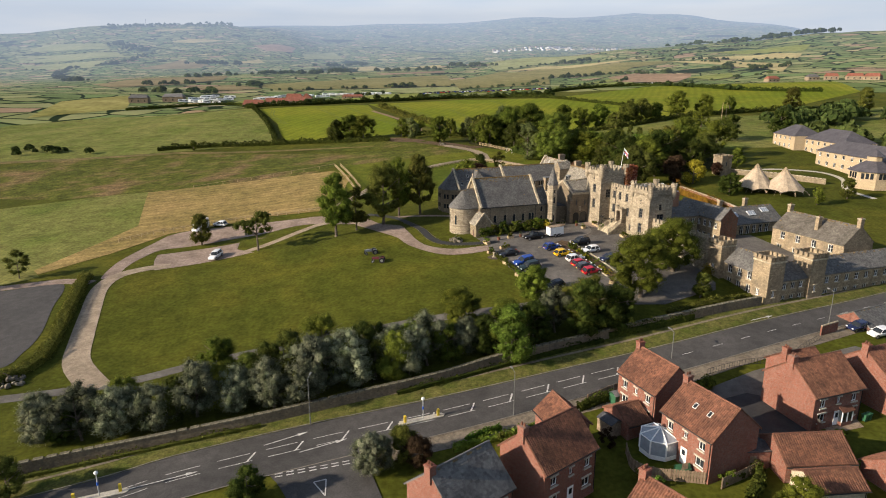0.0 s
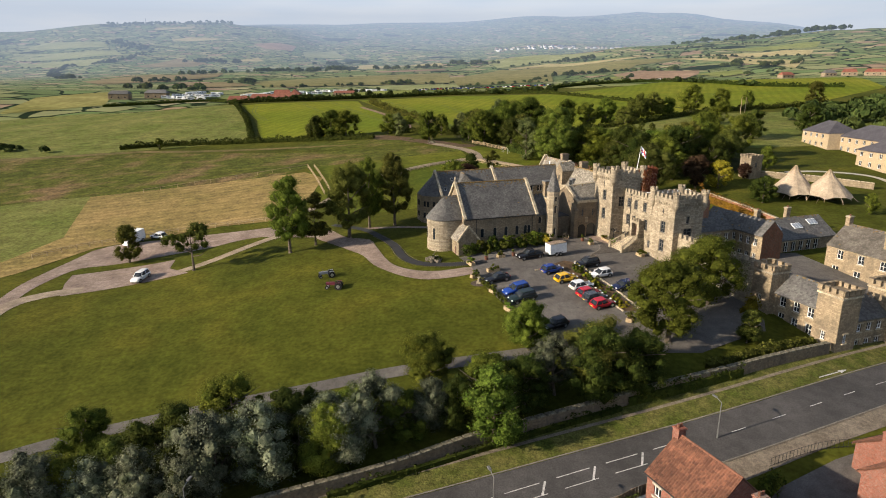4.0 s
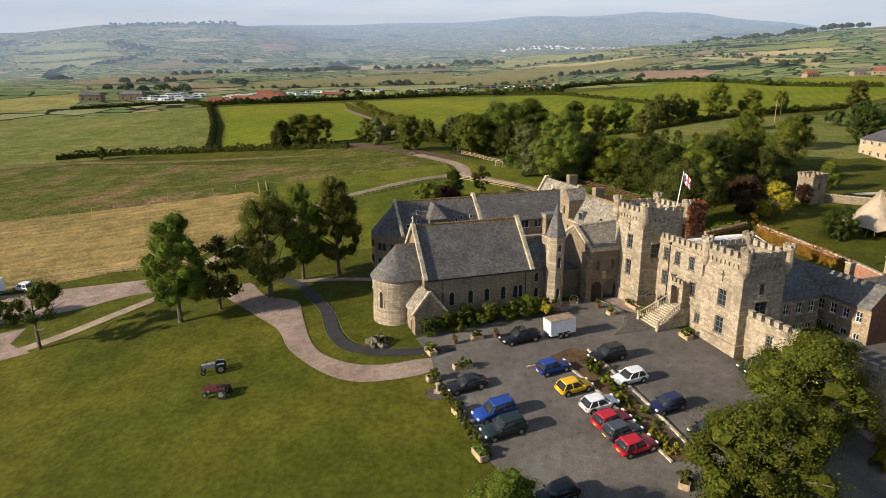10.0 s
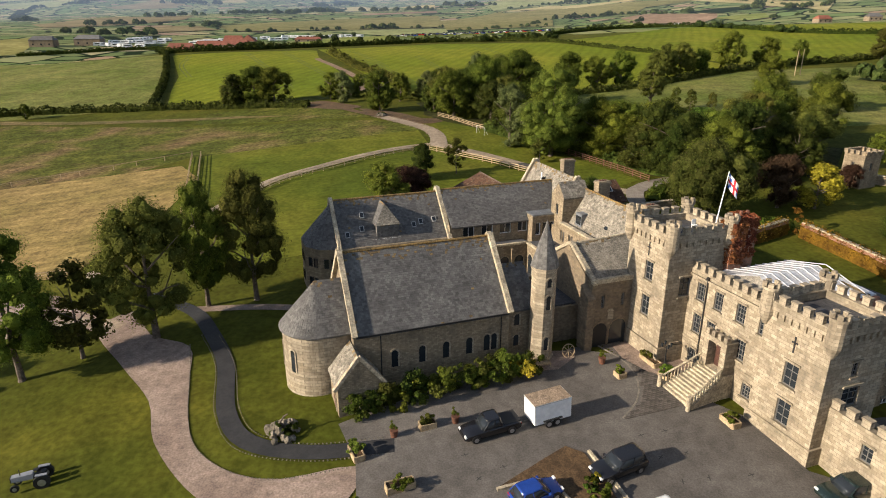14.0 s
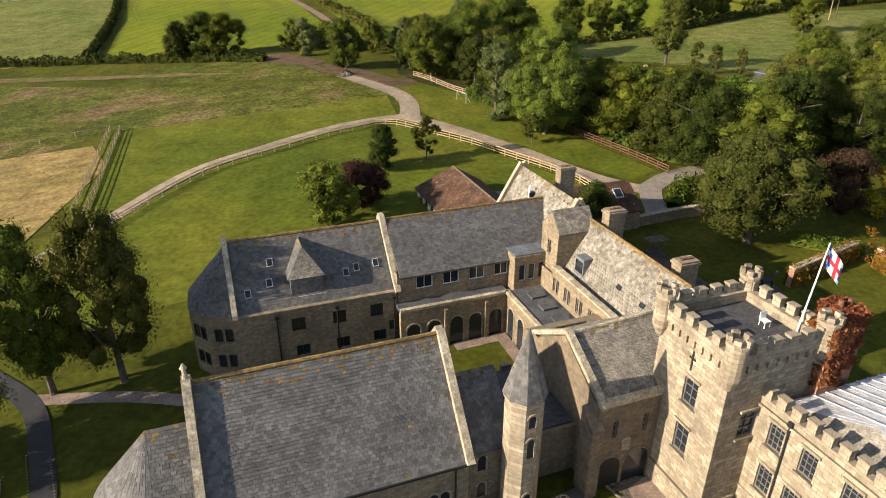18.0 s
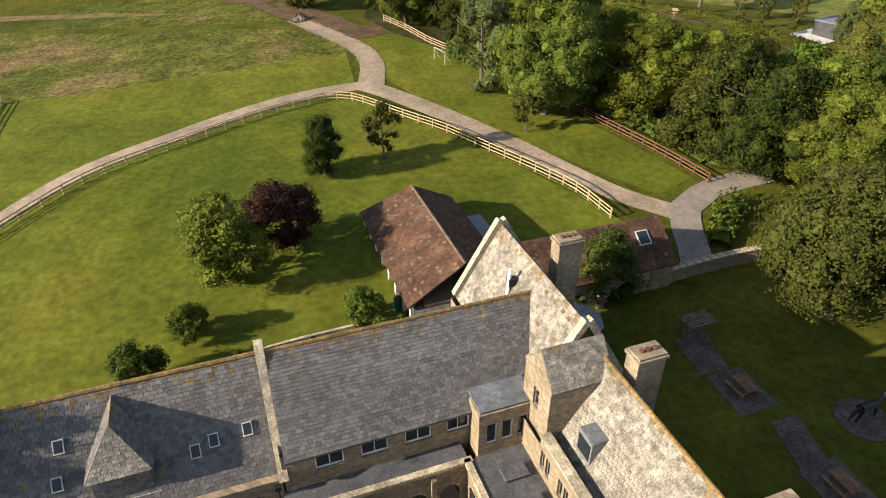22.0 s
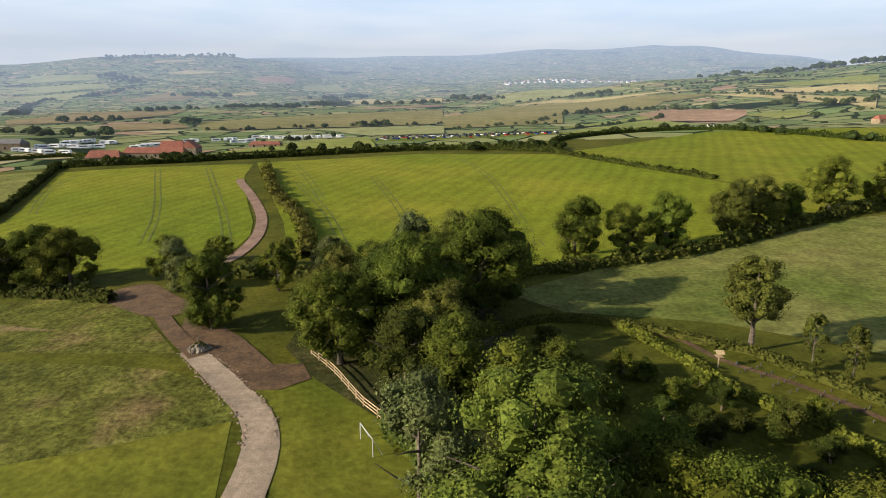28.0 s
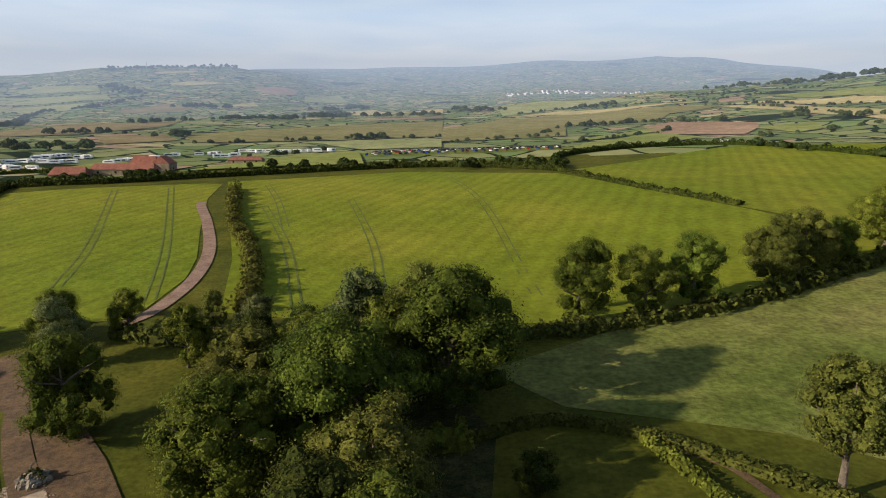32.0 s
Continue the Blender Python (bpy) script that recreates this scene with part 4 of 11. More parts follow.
far_field([(-315, 330), (-335, 408), (-309, 484), (-272, 387), (-310, 338)], (0.19, 0.18, 0.055), (0.26, 0.23, 0.085), "pale striped hay meadow", 0.3)
far_field([(-60, 455), (95, 470), (110, 520), (-60, 530)], (0.10, 0.13, 0.028), (0.14, 0.15, 0.04), "short green grass of the parking field", 0.15)

# ---- castle: all in one local frame, along the chapel ----
CASTLE = pose(0.1, 30.0, 0, 0, 0, 20)


def facade(bm, a, b, z0, z1, holes=(), depth=0.22):
    """Wall face from a to b (outside on the right hand going a to b), with rectangular recesses (s0, s1, z0, z1)."""
    a, b = Vector((*a, 0)), Vector((*b, 0))
    d = b - a
    n = Vector((d.y, -d.x, 0)).normalized()
    length = d.length
    d.normalize()
    ss = sorted({0.0, length, *[h[0] for h in holes], *[h[1] for h in holes]})
    zs = sorted({z0, z1, *[h[2] for h in holes], *[h[3] for h in holes]})

    def p(s, z, k=0.0):
        q = a + d * s - n * k
        return bm.verts.new((q.x, q.y, z))
    for s0, s1 in zip(ss, ss[1:]):
        for y0, y1 in zip(zs, zs[1:]):
            sm, ym = (s0 + s1) / 2, (y0 + y1) / 2
            if not any(h[0] < sm < h[1] and h[2] < ym < h[3] for h in holes):
                bm.faces.new((p(s0, y0), p(s1, y0), p(s1, y1), p(s0, y1)))
    for s0, s1, y0, y1 in holes:
        for (sa, ya), (sb, yb) in (((s0, y0), (s1, y0)), ((s1, y0), (s1, y1)), ((s1, y1), (s0, y1)), ((s0, y1), (s0, y0))):
            bm.faces.new((p(sa, ya), p(sb, yb), p(sb, yb, depth), p(sa, ya, depth)))
        bm.faces.new((p(s0, y0, depth), p(s1, y0, depth), p(s1, y1, depth), p(s0, y1, depth)))


WINDOW_MESHES = {}


def window(parent, a, b, hole, cols=2, rows=3, bars=None, depth=0.22, stone=None, sill=True):
    """A window in a recess: frame with glazing bars, a pane behind, and a stone sill or hood."""
    bars = bars or SASH
    s0, s1, z0, z1 = hole
    d = (Vector((*b, 0)) - Vector((*a, 0))).normalized()
    w, h = s1 - s0, z1 - z0
    key = (round(w, 2), round(h, 2), cols, rows, bars.name, stone.name if stone else "", sill)
    if key not in WINDOW_MESHES:
        f, g = bmesh.new(), bmesh.new()
        t = 0.07
        for x0, x1, y0, y1 in ((0, t, 0, h), (w - t, w, 0, h), (t, w - t, 0, t), (t, w - t, h - t, h)):
            box(f, x0, x1, -0.03, 0.05, y0, y1)
        for i in range(1, cols):
            box(f, w * i / cols - 0.022, w * i / cols + 0.022, -0.02, 0.04, t, h - t)
        for i in range(1, rows):
            box(f, t, w - t, -0.015, 0.035, h * i / rows - 0.02, h * i / rows + 0.02)
        box(g, t * 0.5, w - t * 0.5, 0.05, 0.07, t * 0.5, h - t * 0.5)
        s = None
        if stone:
            s = bmesh.new()
            if sill:
                box(s, -0.12, w + 0.12, -depth - 0.08, -depth + 0.1, -0.16, 0.0)
            hood = bmesh.new()
            box(hood, -0.16, w + 0.16, -depth - 0.07, -depth + 0.05, h + 0.02, h + 0.2)
            s = (mesh_of("sill", s, stone), mesh_of("lintel", hood, stone))
        WINDOW_MESHES[key] = (mesh_of("window", f, bars), mesh_of("pane", g, GLASS), s)
    fm, gm, sm = WINDOW_MESHES[key]
    o = Vector((*a, 0)) + d * s0
    n = Vector((d.y, -d.x, 0))
    o = o - n * (depth - 0.06)
    m = Matrix.Translation((o.x, o.y, z0)) @ Matrix.Rotation(math.atan2(d.y, d.x), 4, "Z")
    win = part("window", fm, None, parent)
    win.matrix_local = m
    part("pane", gm, None, win)
    if sm:
        part("sill", sm[0], None, win)
        part("lintel", sm[1], None, win)
    return win


SASH = plain("dull_grey_sash", (0.15, 0.145, 0.135), 0.6)
GREYPAINT = plain("grey_paint", (0.42, 0.42, 0.40), 0.6)


def block(parent, name, u0, u1, v0, v1, z0, z1, mat, holes=None, wins=True, bars=None, stone=None, top=True, cols=2, rows=3):
    """A box of walls with recessed windows. holes: side letter -> list of (s0, s1, z0, z1); S faces -v, E +u, N +v, W -u."""
    holes = holes or {}
    bm = bmesh.new()
    ends = {"S": ((u0, v0), (u1, v0)), "E": ((u1, v0), (u1, v1)), "N": ((u1, v1), (u0, v1)), "W": ((u0, v1), (u0, v0))}
    for side, (a, b) in ends.items():
        facade(bm, a, b, z0, z1, holes.get(side, ()))
    if top:
        poly3(bm, [(u0, v0, z1), (u1, v0, z1), (u1, v1, z1), (u0, v1, z1)])
    bmesh.ops.remove_doubles(bm, verts=bm.verts[:], dist=0.002)
    w = part(name, bm, mat, parent)
    if wins:
        for side, (a, b) in ends.items():
            for h in holes.get(side, ()):
                window(parent, a, b, h, cols, rows, bars, stone=stone)
    return w


MERLON = {}


def battlement(parent, line, z, mat, merlon=0.75, gap=0.5, height_=0.75, thick=0.4, closed=False):
    """Merlons along a line of corners, each a block of its own with a sloped cap."""
    pts = [Vector((*p, 0)) for p in line]
    if closed:
        pts.append(pts[0])
    key = (mat.name, merlon, height_, thick)
    if key not in MERLON:
        bm = bmesh.new()
        box(bm, 0, merlon, -thick / 2, thick / 2, 0, height_ * 0.82)
        prism(bm, [(-0.05, -thick / 2 - 0.05), (merlon + 0.05, -thick / 2 - 0.05), (merlon + 0.05, thick / 2 + 0.05), (-0.05, thick / 2 + 0.05)], height_ * 0.82, height_)
        MERLON[key] = mesh_of("merlon", bm, mat)
    for a, b in zip(pts, pts[1:]):
        d = b - a
        n = max(1, int(round((d.length + gap) / (merlon + gap))))
        step = (d.length + gap) / n
        for i in range(n):
            o = part("merlon", MERLON[key], None, parent)
            q = a + d.normalized() * (i * step + (step - gap - merlon) / 2)
            o.matrix_local = Matrix.Translation((q.x, q.y, z)) @ Matrix.Rotation(math.atan2(d.y, d.x), 4, "Z")


def slate_unit(mat):
    """One wedge-shaped slate of unit size, shared by the slates laid singly."""
    key = mat.name
    if key not in UNITS:
        v = [(0, 0, 1), (1, 0, 1), (1, 1, 0.3), (0, 1, 0.3), (0, 0, 0), (1, 0, 0)]
        UNITS[key] = pydata("slate", np.array(v, float), [(0, 1, 2, 3), (4, 5, 1, 0), (4, 0, 3), (1, 5, 2)], mat)
    return UNITS[key]


UNITS = {}


def pantiles(parent, quad, nrm, rows, name, rng):
    """Clay pantiles: rolled columns running up the slope, each course lapping the one below."""
    a, b, c, d = [np.array(p, float) for p in quad]
    n = max(2, int(np.linalg.norm(b - a) / 0.28))
    V, F = [], []
    prof = ((0.0, 0.02), (0.28, 0.085), (0.55, 0.075), (0.78, 0.012), (1.0, 0.02))
    for r in range(rows):
        t0, t1 = r / rows, min(1.0, (r + 1.1) / rows)
        for i in range(n):
            k, up = len(V), rng.uniform(0.0, 0.012)
            for t, lift in ((t0, 0.035 + up), (t1, 0.0)):
                l0, r0 = a + (d - a) * t, b + (c - b) * t
                V += [l0 + (r0 - l0) * (i + s) / n + nrm * (h + lift) for s, h in prof]
            F += [(k + j, k + j + 1, k + j + 6, k + j + 5) for j in range(4)]
    return part(name, pydata(name, np.array(V), F, PANTILE), None, parent, kind="stuff")


def slates(parent, quad, mat, w=0.32, rise=0.24, name="slating", thick=0.022, seed=1, slope=0.03, single=0):
    """Courses of separate slates over a slope: eave left, eave right, ridge right, ridge left."""
    rng = np.random.default_rng(seed)
    a, b, c, d = [np.array(p, float) for p in quad]
    slope_len = (np.linalg.norm(d - a) + np.linalg.norm(c - b)) / 2
    rows = max(2, int(slope_len / rise))
    nrm = np.cross(b - a, d - a)
    if np.linalg.norm(nrm) < 1e-6:
        nrm = np.cross(b - a, c - a)
    nrm /= np.linalg.norm(nrm)
    if nrm[2] < 0:
        nrm = -nrm
    if mat is PANTILE:
        return pantiles(parent, quad, nrm, rows, name, rng)
    V, F, spot = [], [], []
    k = laid = 0
    crust = PALETILE if mat is DARKTILE else LICHENSLATE
    top, over = (0.1, 0.07) if mat is DARKTILE else (0.75, 0.003)
    for r in range(rows):
        t0, t1 = r / rows, min(1.0, (r + 1.15) / rows)
        l0, r0, l1, r1 = a + (d - a) * t0, b + (c - b) * t0, a + (d - a) * t1, b + (c - b) * t1
        n = max(1, int(np.linalg.norm(r0 - l0) / w))
        cuts = (np.arange(n + 1) + (0.5 if r % 2 else 0.0)) / n + rng.normal(0, 0.08, n + 1) / n
        cuts = np.clip(cuts, 0, 1)
        if r % 2:
            cuts = np.concatenate([[0], cuts])
        cuts[0], cuts[-1] = 0, 1
        lift = 0.016 + rng.random(len(cuts)) * 0.016
        for i in range(len(cuts) - 1):
            s0, s1 = cuts[i] + 0.03 / n, cuts[i + 1] - 0.03 / n
            if s1 - s0 < 0.2 / n:
                continue
            p0, p1 = l0 + (r0 - l0) * s0, l0 + (r0 - l0) * s1
            p2, p3 = l1 + (r1 - l1) * s1, l1 + (r1 - l1) * s0
            j = (rng.random(2) - 0.5) * 0.03
            dn = (d - a) / slope_len
            hit = rng.random() < over + top * max(0, (t0 - 0.80) / 0.2) ** 2
            if laid < single and 0.25 < t0 < 0.8:
                o = part("slate", slate_unit(crust if hit else mat), None, parent)
                m = np.eye(4)
                m[:3, 0], m[:3, 1], m[:3, 2], m[:3, 3] = p1 - p0, p3 - p0, nrm * (lift[i] + thick), p0
                o.matrix_local = Matrix(m.tolist())
                laid += 1
                continue
            spot += [int(hit)] * 4
            V += [p0 + nrm * (lift[i] + thick) - dn * j[0], p1 + nrm * (lift[i] + thick) - dn * j[1], p2 + nrm * 0.012, p3 + nrm * 0.012, p0 - dn * j[0], p1 - dn * j[1]]
            F += [(k, k + 1, k + 2, k + 3), (k + 4, k + 5, k + 1, k), (k + 4, k, k + 3), (k + 1, k + 5, k + 2)]
            k += 6
    me = pydata(name, np.array(V), F, [mat, crust])
    me.polygons.foreach_set("material_index", spot)
    return part(name, me, None, parent, kind="stuff")


def roof_slope(parent, quad, mat, under=None, w=0.32, rise=0.24, name="roof", seed=1, single=0):
    bm = bmesh.new()
    slab(bm, quad, 0.16)
    r = part(name, bm, under or mat, parent)
    slates(r, quad, mat, w, rise, seed=seed, single=single)
    return r


def gable_roof(parent, u0, u1, v0, v1, ze, zr, mat, axis="u", over=0.15, seed=1, w=0.32, rise=0.24, wall=None, skip=(), single=0):
    """Pitched roof with its ridge along u or v, slopes of separate slates, and gable walls below when wall is given."""
    if axis == "u":
        m = (v0 + v1) / 2
        k = over * (zr - ze) / (m - v0)
        q1 = [(u0, v0 - over, ze - k), (u1, v0 - over, ze - k), (u1, m, zr), (u0, m, zr)]
        q2 = [(u1, v1 + over, ze - k), (u0, v1 + over, ze - k), (u0, m, zr), (u1, m, zr)]
        tri = [[(u0, v0), (u0, v1), (u0, m)], [(u1, v0), (u1, v1), (u1, m)]]
    else:
        m = (u0 + u1) / 2
        k = over * (zr - ze) / (m - u0)
        q1 = [(u0 - over, v1, ze - k), (u0 - over, v0, ze - k), (m, v0, zr), (m, v1, zr)]
        q2 = [(u1 + over, v0, ze - k), (u1 + over, v1, ze - k), (m, v1, zr), (m, v0, zr)]
        tri = [[(u0, v0), (u1, v0), (m, v0)], [(u0, v1), (u1, v1), (m, v1)]]
    for i, q in enumerate((q1, q2)):
        if i not in skip:
            roof_slope(parent, q, mat, None, w, rise, seed=seed + i, single=single if i == 0 else 0)
    if wall:
        for (a, b, c), s in zip(tri, (1, -1)):
            bm = bmesh.new()
            t = 0.35 * s
            off = (t, 0) if axis == "u" else (0, t)
            pts = [(*a, ze - 0.05), (*b, ze - 0.05), (*c, zr - 0.1)]
            f1 = [bm.verts.new(p) for p in pts]
            f2 = [bm.verts.new((p[0] + off[0], p[1] + off[1], p[2])) for p in pts]
            bm.faces.new(f1)
            bm.faces.new(f2[::-1])
            for i in range(3):
                bm.faces.new((f1[(i + 1) % 3], f1[i], f2[i], f2[(i + 1) % 3]))
            bmesh.ops.recalc_face_normals(bm, faces=bm.faces[:])
            part("gable_wall", bm, wall, parent)


def coping(parent, pts, mat, wide=0.5, high=0.35, name="coping"):
    """Stone coping along a line of points, standing proud of the roof."""
    bm = bmesh.new()
    for a, b in zip(pts, pts[1:]):
        a, b = Vector(a), Vector(b)
        d = (b - a)
        q = d.to_track_quat("X", "Z")
        box(bm, -0.05, d.length + 0.05, -wide / 2, wide / 2, -0.1, high, Matrix.Translation(a) @ q.to_matrix().to_4x4())
    return part(name, bm, mat, parent)


def ridge_line(parent, a, b, mat, r=0.14):
    bm = bmesh.new()
    tube(bm, a, b, r, r, 6)
    return part("ridge", bm, mat, parent)


def arch_shape(w, h, n=8, pointed=False):
    """Outline of an arched opening, base at the origin, counter-clockwise seen from outside."""
    pts = [(-w / 2, 0), (w / 2, 0)]
    hs = h - w / 2
    for i in range(n + 1):
        a = math.pi * i / n
        pts.append((w / 2 * math.cos(a), hs + w / 2 * math.sin(a)))
    return pts


def arched(parent, u, v, z, face, w, h, glass, ring_mat, out=0.06, name="window"):
    """An arched window or doorway: proud stone ring and a recessed leaf. face: direction of the outward normal in degrees."""
    pts, big = arch_shape(w, h), arch_shape(w + 0.3, h + 0.15)
    m = Matrix.Translation((u, v, z)) @ Matrix.Rotation(radians(face + 90), 4, "Z")
    bm = bmesh.new()
    for k in range(1, len(pts) - 1):
        a, b, c, d = big[k], big[k + 1], pts[k + 1], pts[k]
        f = [bm.verts.new((x, y, zz)) for y in (-out, 0.05) for x, zz in (a, b, c, d)]
        for q in ((0, 1, 2, 3), (7, 6, 5, 4), (0, 4, 5, 1), (1, 5, 6, 2), (2, 6, 7, 3), (3, 7, 4, 0)):
            bm.faces.new([f[i] for i in q])
    bmesh.ops.recalc_face_normals(bm, faces=bm.faces[:])
    o = part(name, bm, ring_mat, parent)
    o.matrix_local = m
    g = bmesh.new()
    lo = [g.verts.new((x, -0.012, zz)) for x, zz in pts]
    hi = [g.verts.new((x, 0.05, zz)) for x, zz in pts]
    g.faces.new(lo)
    g.faces.new(hi[::-1])
    for i in range(len(pts)):
        g.faces.new((lo[i], hi[i], hi[(i + 1) % len(pts)], lo[(i + 1) % len(pts)]))
    bmesh.ops.recalc_face_normals(g, faces=g.faces[:])
    part("pane" if glass is GLASS else "leaf", g, glass, o)
    return o


def at(u, v, z=0.0):
    p = CASTLE @ Vector((u, v, z))
    return p


def corner_turret(parent, u, v, z0, z1, r=0.62, mat=None):
    """Small round corner turret corbelled out from the wall top, with its own tiny battlement."""
    bm = bmesh.new()
    cyl(bm, u, v, z0, z0 + 0.9, r * 0.35, r, 12)
    cyl(bm, u, v, z0 + 0.9, z1 - 0.5, r, r, 12)
    cyl(bm, u, v, z1 - 0.5, z1 - 0.3, r * 1.15, r * 1.15, 12)
    for k in range(5):
        a = k * 2 * math.pi / 5
        box(bm, -0.2, 0.2, -0.14, 0.14, z1 - 0.3, z1 + 0.1, Matrix.Translation((u + math.cos(a) * r * 0.9, v + math.sin(a) * r * 0.9, 0)) @ Matrix.Rotation(a + math.pi / 2, 4, "Z"))
    part("corner_turret", bm, mat or ASHLAR, parent)


def chapel():
    c = thing("chapel", CASTLE, "stone chapel with a steep grey slate roof and round apse", "building")
    # nave
    block(c, "wall", -15.5, 0.0, 0.0, 10.4, -0.5, 8.0, RUBBLE, top=False)
    gable_roof(c, -15.3, -0.2, 0.0, 10.4, 8.0, 13.9, SLATE, "u", 0.3, 3, 0.30, 0.22, RUBBLE)
    for u in (-15.45, -0.05):
        coping(c, [(u, -0.35, 7.75), (u, 5.2, 14.05), (u, 10.75, 7.75)], COPING)
    ridge_line(c, (-15.3, 5.2, 13.93), (-0.2, 5.2, 13.93), LICHEN)
    bm = bmesh.new()
    cyl(bm, -15.45, 5.2, 14.2, 15.0, 0.16, 0.1, 8)
    cyl(bm, -15.45, 5.2, 14.95, 15.25, 0.22, 0.05, 8)
    part("finial", bm, COPING, c)
    for u, n in ((-11.7, 1), (-9.0, 1), (-6.6, 1), (-4.2, 1), (-2.35, 2)):
        for k in range(n):
            arched(c, u + k * 0.75, 0, 3.9, -90, 0.62, 1.75, GLASS, ASHLAR)
    bm = bmesh.new()
    tube(bm, (-13.0, -0.12, 1.2), (-13.0, -0.12, 7.7), 0.06)
    tube(bm, (-0.9, -0.12, 1.8), (-0.9, -0.12, 7.7), 0.06)
    box(bm, -15.3, -0.2, -0.42, -0.3, 7.62, 7.76)
    part("gutter", bm, BLACK, c)
    # apse
    bm = bmesh.new()
    arc = [(-18.0 - 3.3 * math.sin(i * math.pi / 20), 4.6 - 3.3 * math.cos(i * math.pi / 20)) for i in range(21)]
    prism(bm, [(-15.4, 1.3), (-15.4, 7.9)] + arc[::-1], -0.5, 7.6)
    part("apse_wall", bm, ASHLAR, c)
    rf = bmesh.new()
    top = (-18.0, 4.6, 11.7)
    roof = bmesh.new()
    ov = [(-18.0 - 3.55 * math.sin(i * math.pi / 20), 4.6 - 3.55 * math.cos(i * math.pi / 20), 7.5) for i in range(21)]
    for p, q in zip(ov, ov[1:]):
        slab(roof, [q, p, top], 0.12)
    slab(roof, [(-18.0, 1.05, 7.5), (-15.3, 1.05, 7.5), (-15.3, 4.6, 11.7), top], 0.12)
    slab(roof, [(-15.3, 8.15, 7.5), (-18.0, 8.15, 7.5), top, (-15.3, 4.6, 11.7)], 0.12)
    rf.free()
    r = part("apse_roof", roof, SLATE, c)
    for i, (p, q) in enumerate(zip(ov, ov[1:])):
        slates(r, [q, p, top, top], SLATE, 0.28, 0.22, seed=40 + i)
    slates(r, [(-18.0, 1.05, 7.5), (-15.3, 1.05, 7.5), (-15.3, 4.6, 11.7), top], SLATE, 0.3, 0.22, seed=70)
    for k in (0.30, 0.52):
        a = math.pi * k
        arched(c, -18.0 - 3.3 * math.sin(a), 4.6 - 3.3 * math.cos(a), 3.6, math.degrees(math.atan2(-math.cos(a), -math.sin(a))), 0.55, 2.3, GLASS, ASHLAR)
    # vestry
    block(c, "vestry_wall", -17.6, -13.6, -2.6, 1.0, -0.5, 4.3, RUBBLE, top=False)
    gable_roof(c, -17.6, -13.6, -2.6, 1.6, 4.3, 6.8, STONESLATE, "v", 0.15, 9, 0.35, 0.28, RUBBLE)
    coping(c, [(-17.85, -2.55, 4.1), (-15.6, -2.55, 6.95), (-13.35, -2.55, 4.1)], COPING, 0.4, 0.2)
    for k in (-0.42, 0.42):
        arched(c, -15.6 + k, -2.6, 1.7, -90, 0.5, 1.3, GLASS, ASHLAR)
    arched(c, -17.6, -1.0, 0.9, 180, 0.9, 2.1, DOORWOOD, ASHLAR, name="door")
    # link towards the turret
    block(c, "link_wall", 0.0, 2.9, 0.9, 8.0, -0.5, 7.4, RUBBLE, top=False)
    roof_slope(c, [(0.0, 0.75, 7.3), (3.6, 0.75, 7.3), (3.6, 4.6, 10.9), (0.0, 4.6, 10.9)], SLATE, seed=21)
    roof_slope(c, [(3.6, 8.3, 7.3), (0.0, 8.3, 7.3), (0.0, 4.6, 10.9), (3.6, 4.6, 10.9)], SLATE, seed=22)
    for z in (3.3, 5.6):
        arched(c, 1.3, 0.9, z, -90, 0.55, 1.25, GLASS, ASHLAR)
    # octagonal turret
    bm = bmesh.new()
    prism(bm, ring(3.5, -0.2, 1.22, 8, math.pi / 8), -0.5, 12.1)
    prism(bm, ring(3.5, -0.2, 1.36, 8, math.pi / 8), 1.4, 2.6)
    prism(bm, ring(3.5, -0.2, 1.32, 8, math.pi / 8), 11.9, 12.2)
    part("turret", bm, ASHLAR, c)
    sp = bmesh.new()
    base = [(x, y, 12.2) for x, y in ring(3.5, -0.2, 1.38, 8, math.pi / 8)]
    for i in range(8):
        poly3(sp, [base[i], base[(i + 1) % 8], (3.5, -0.2, 16.8)])
    s = part("spire", sp, STONESLATE, c)
    for i in range(8):
        slates(s, [base[i], base[(i + 1) % 8], (3.5, -0.2, 16.75), (3.5, -0.2, 16.75)], SLATE, 0.25, 0.24, seed=90 + i)
    for z, k in ((10.3, 0.9), (7.9, 1.5), (3.5, 1.4)):
        arched(c, 3.5, -1.33, z, -90, 0.45, k, GLASS, ASHLAR)
    return c


DOORWOOD = material("dark_oak_door", (0.05, 0.022, 0.016), (0.085, 0.040, 0.028), 2, 0.6, 10, 0.3)
chapel()


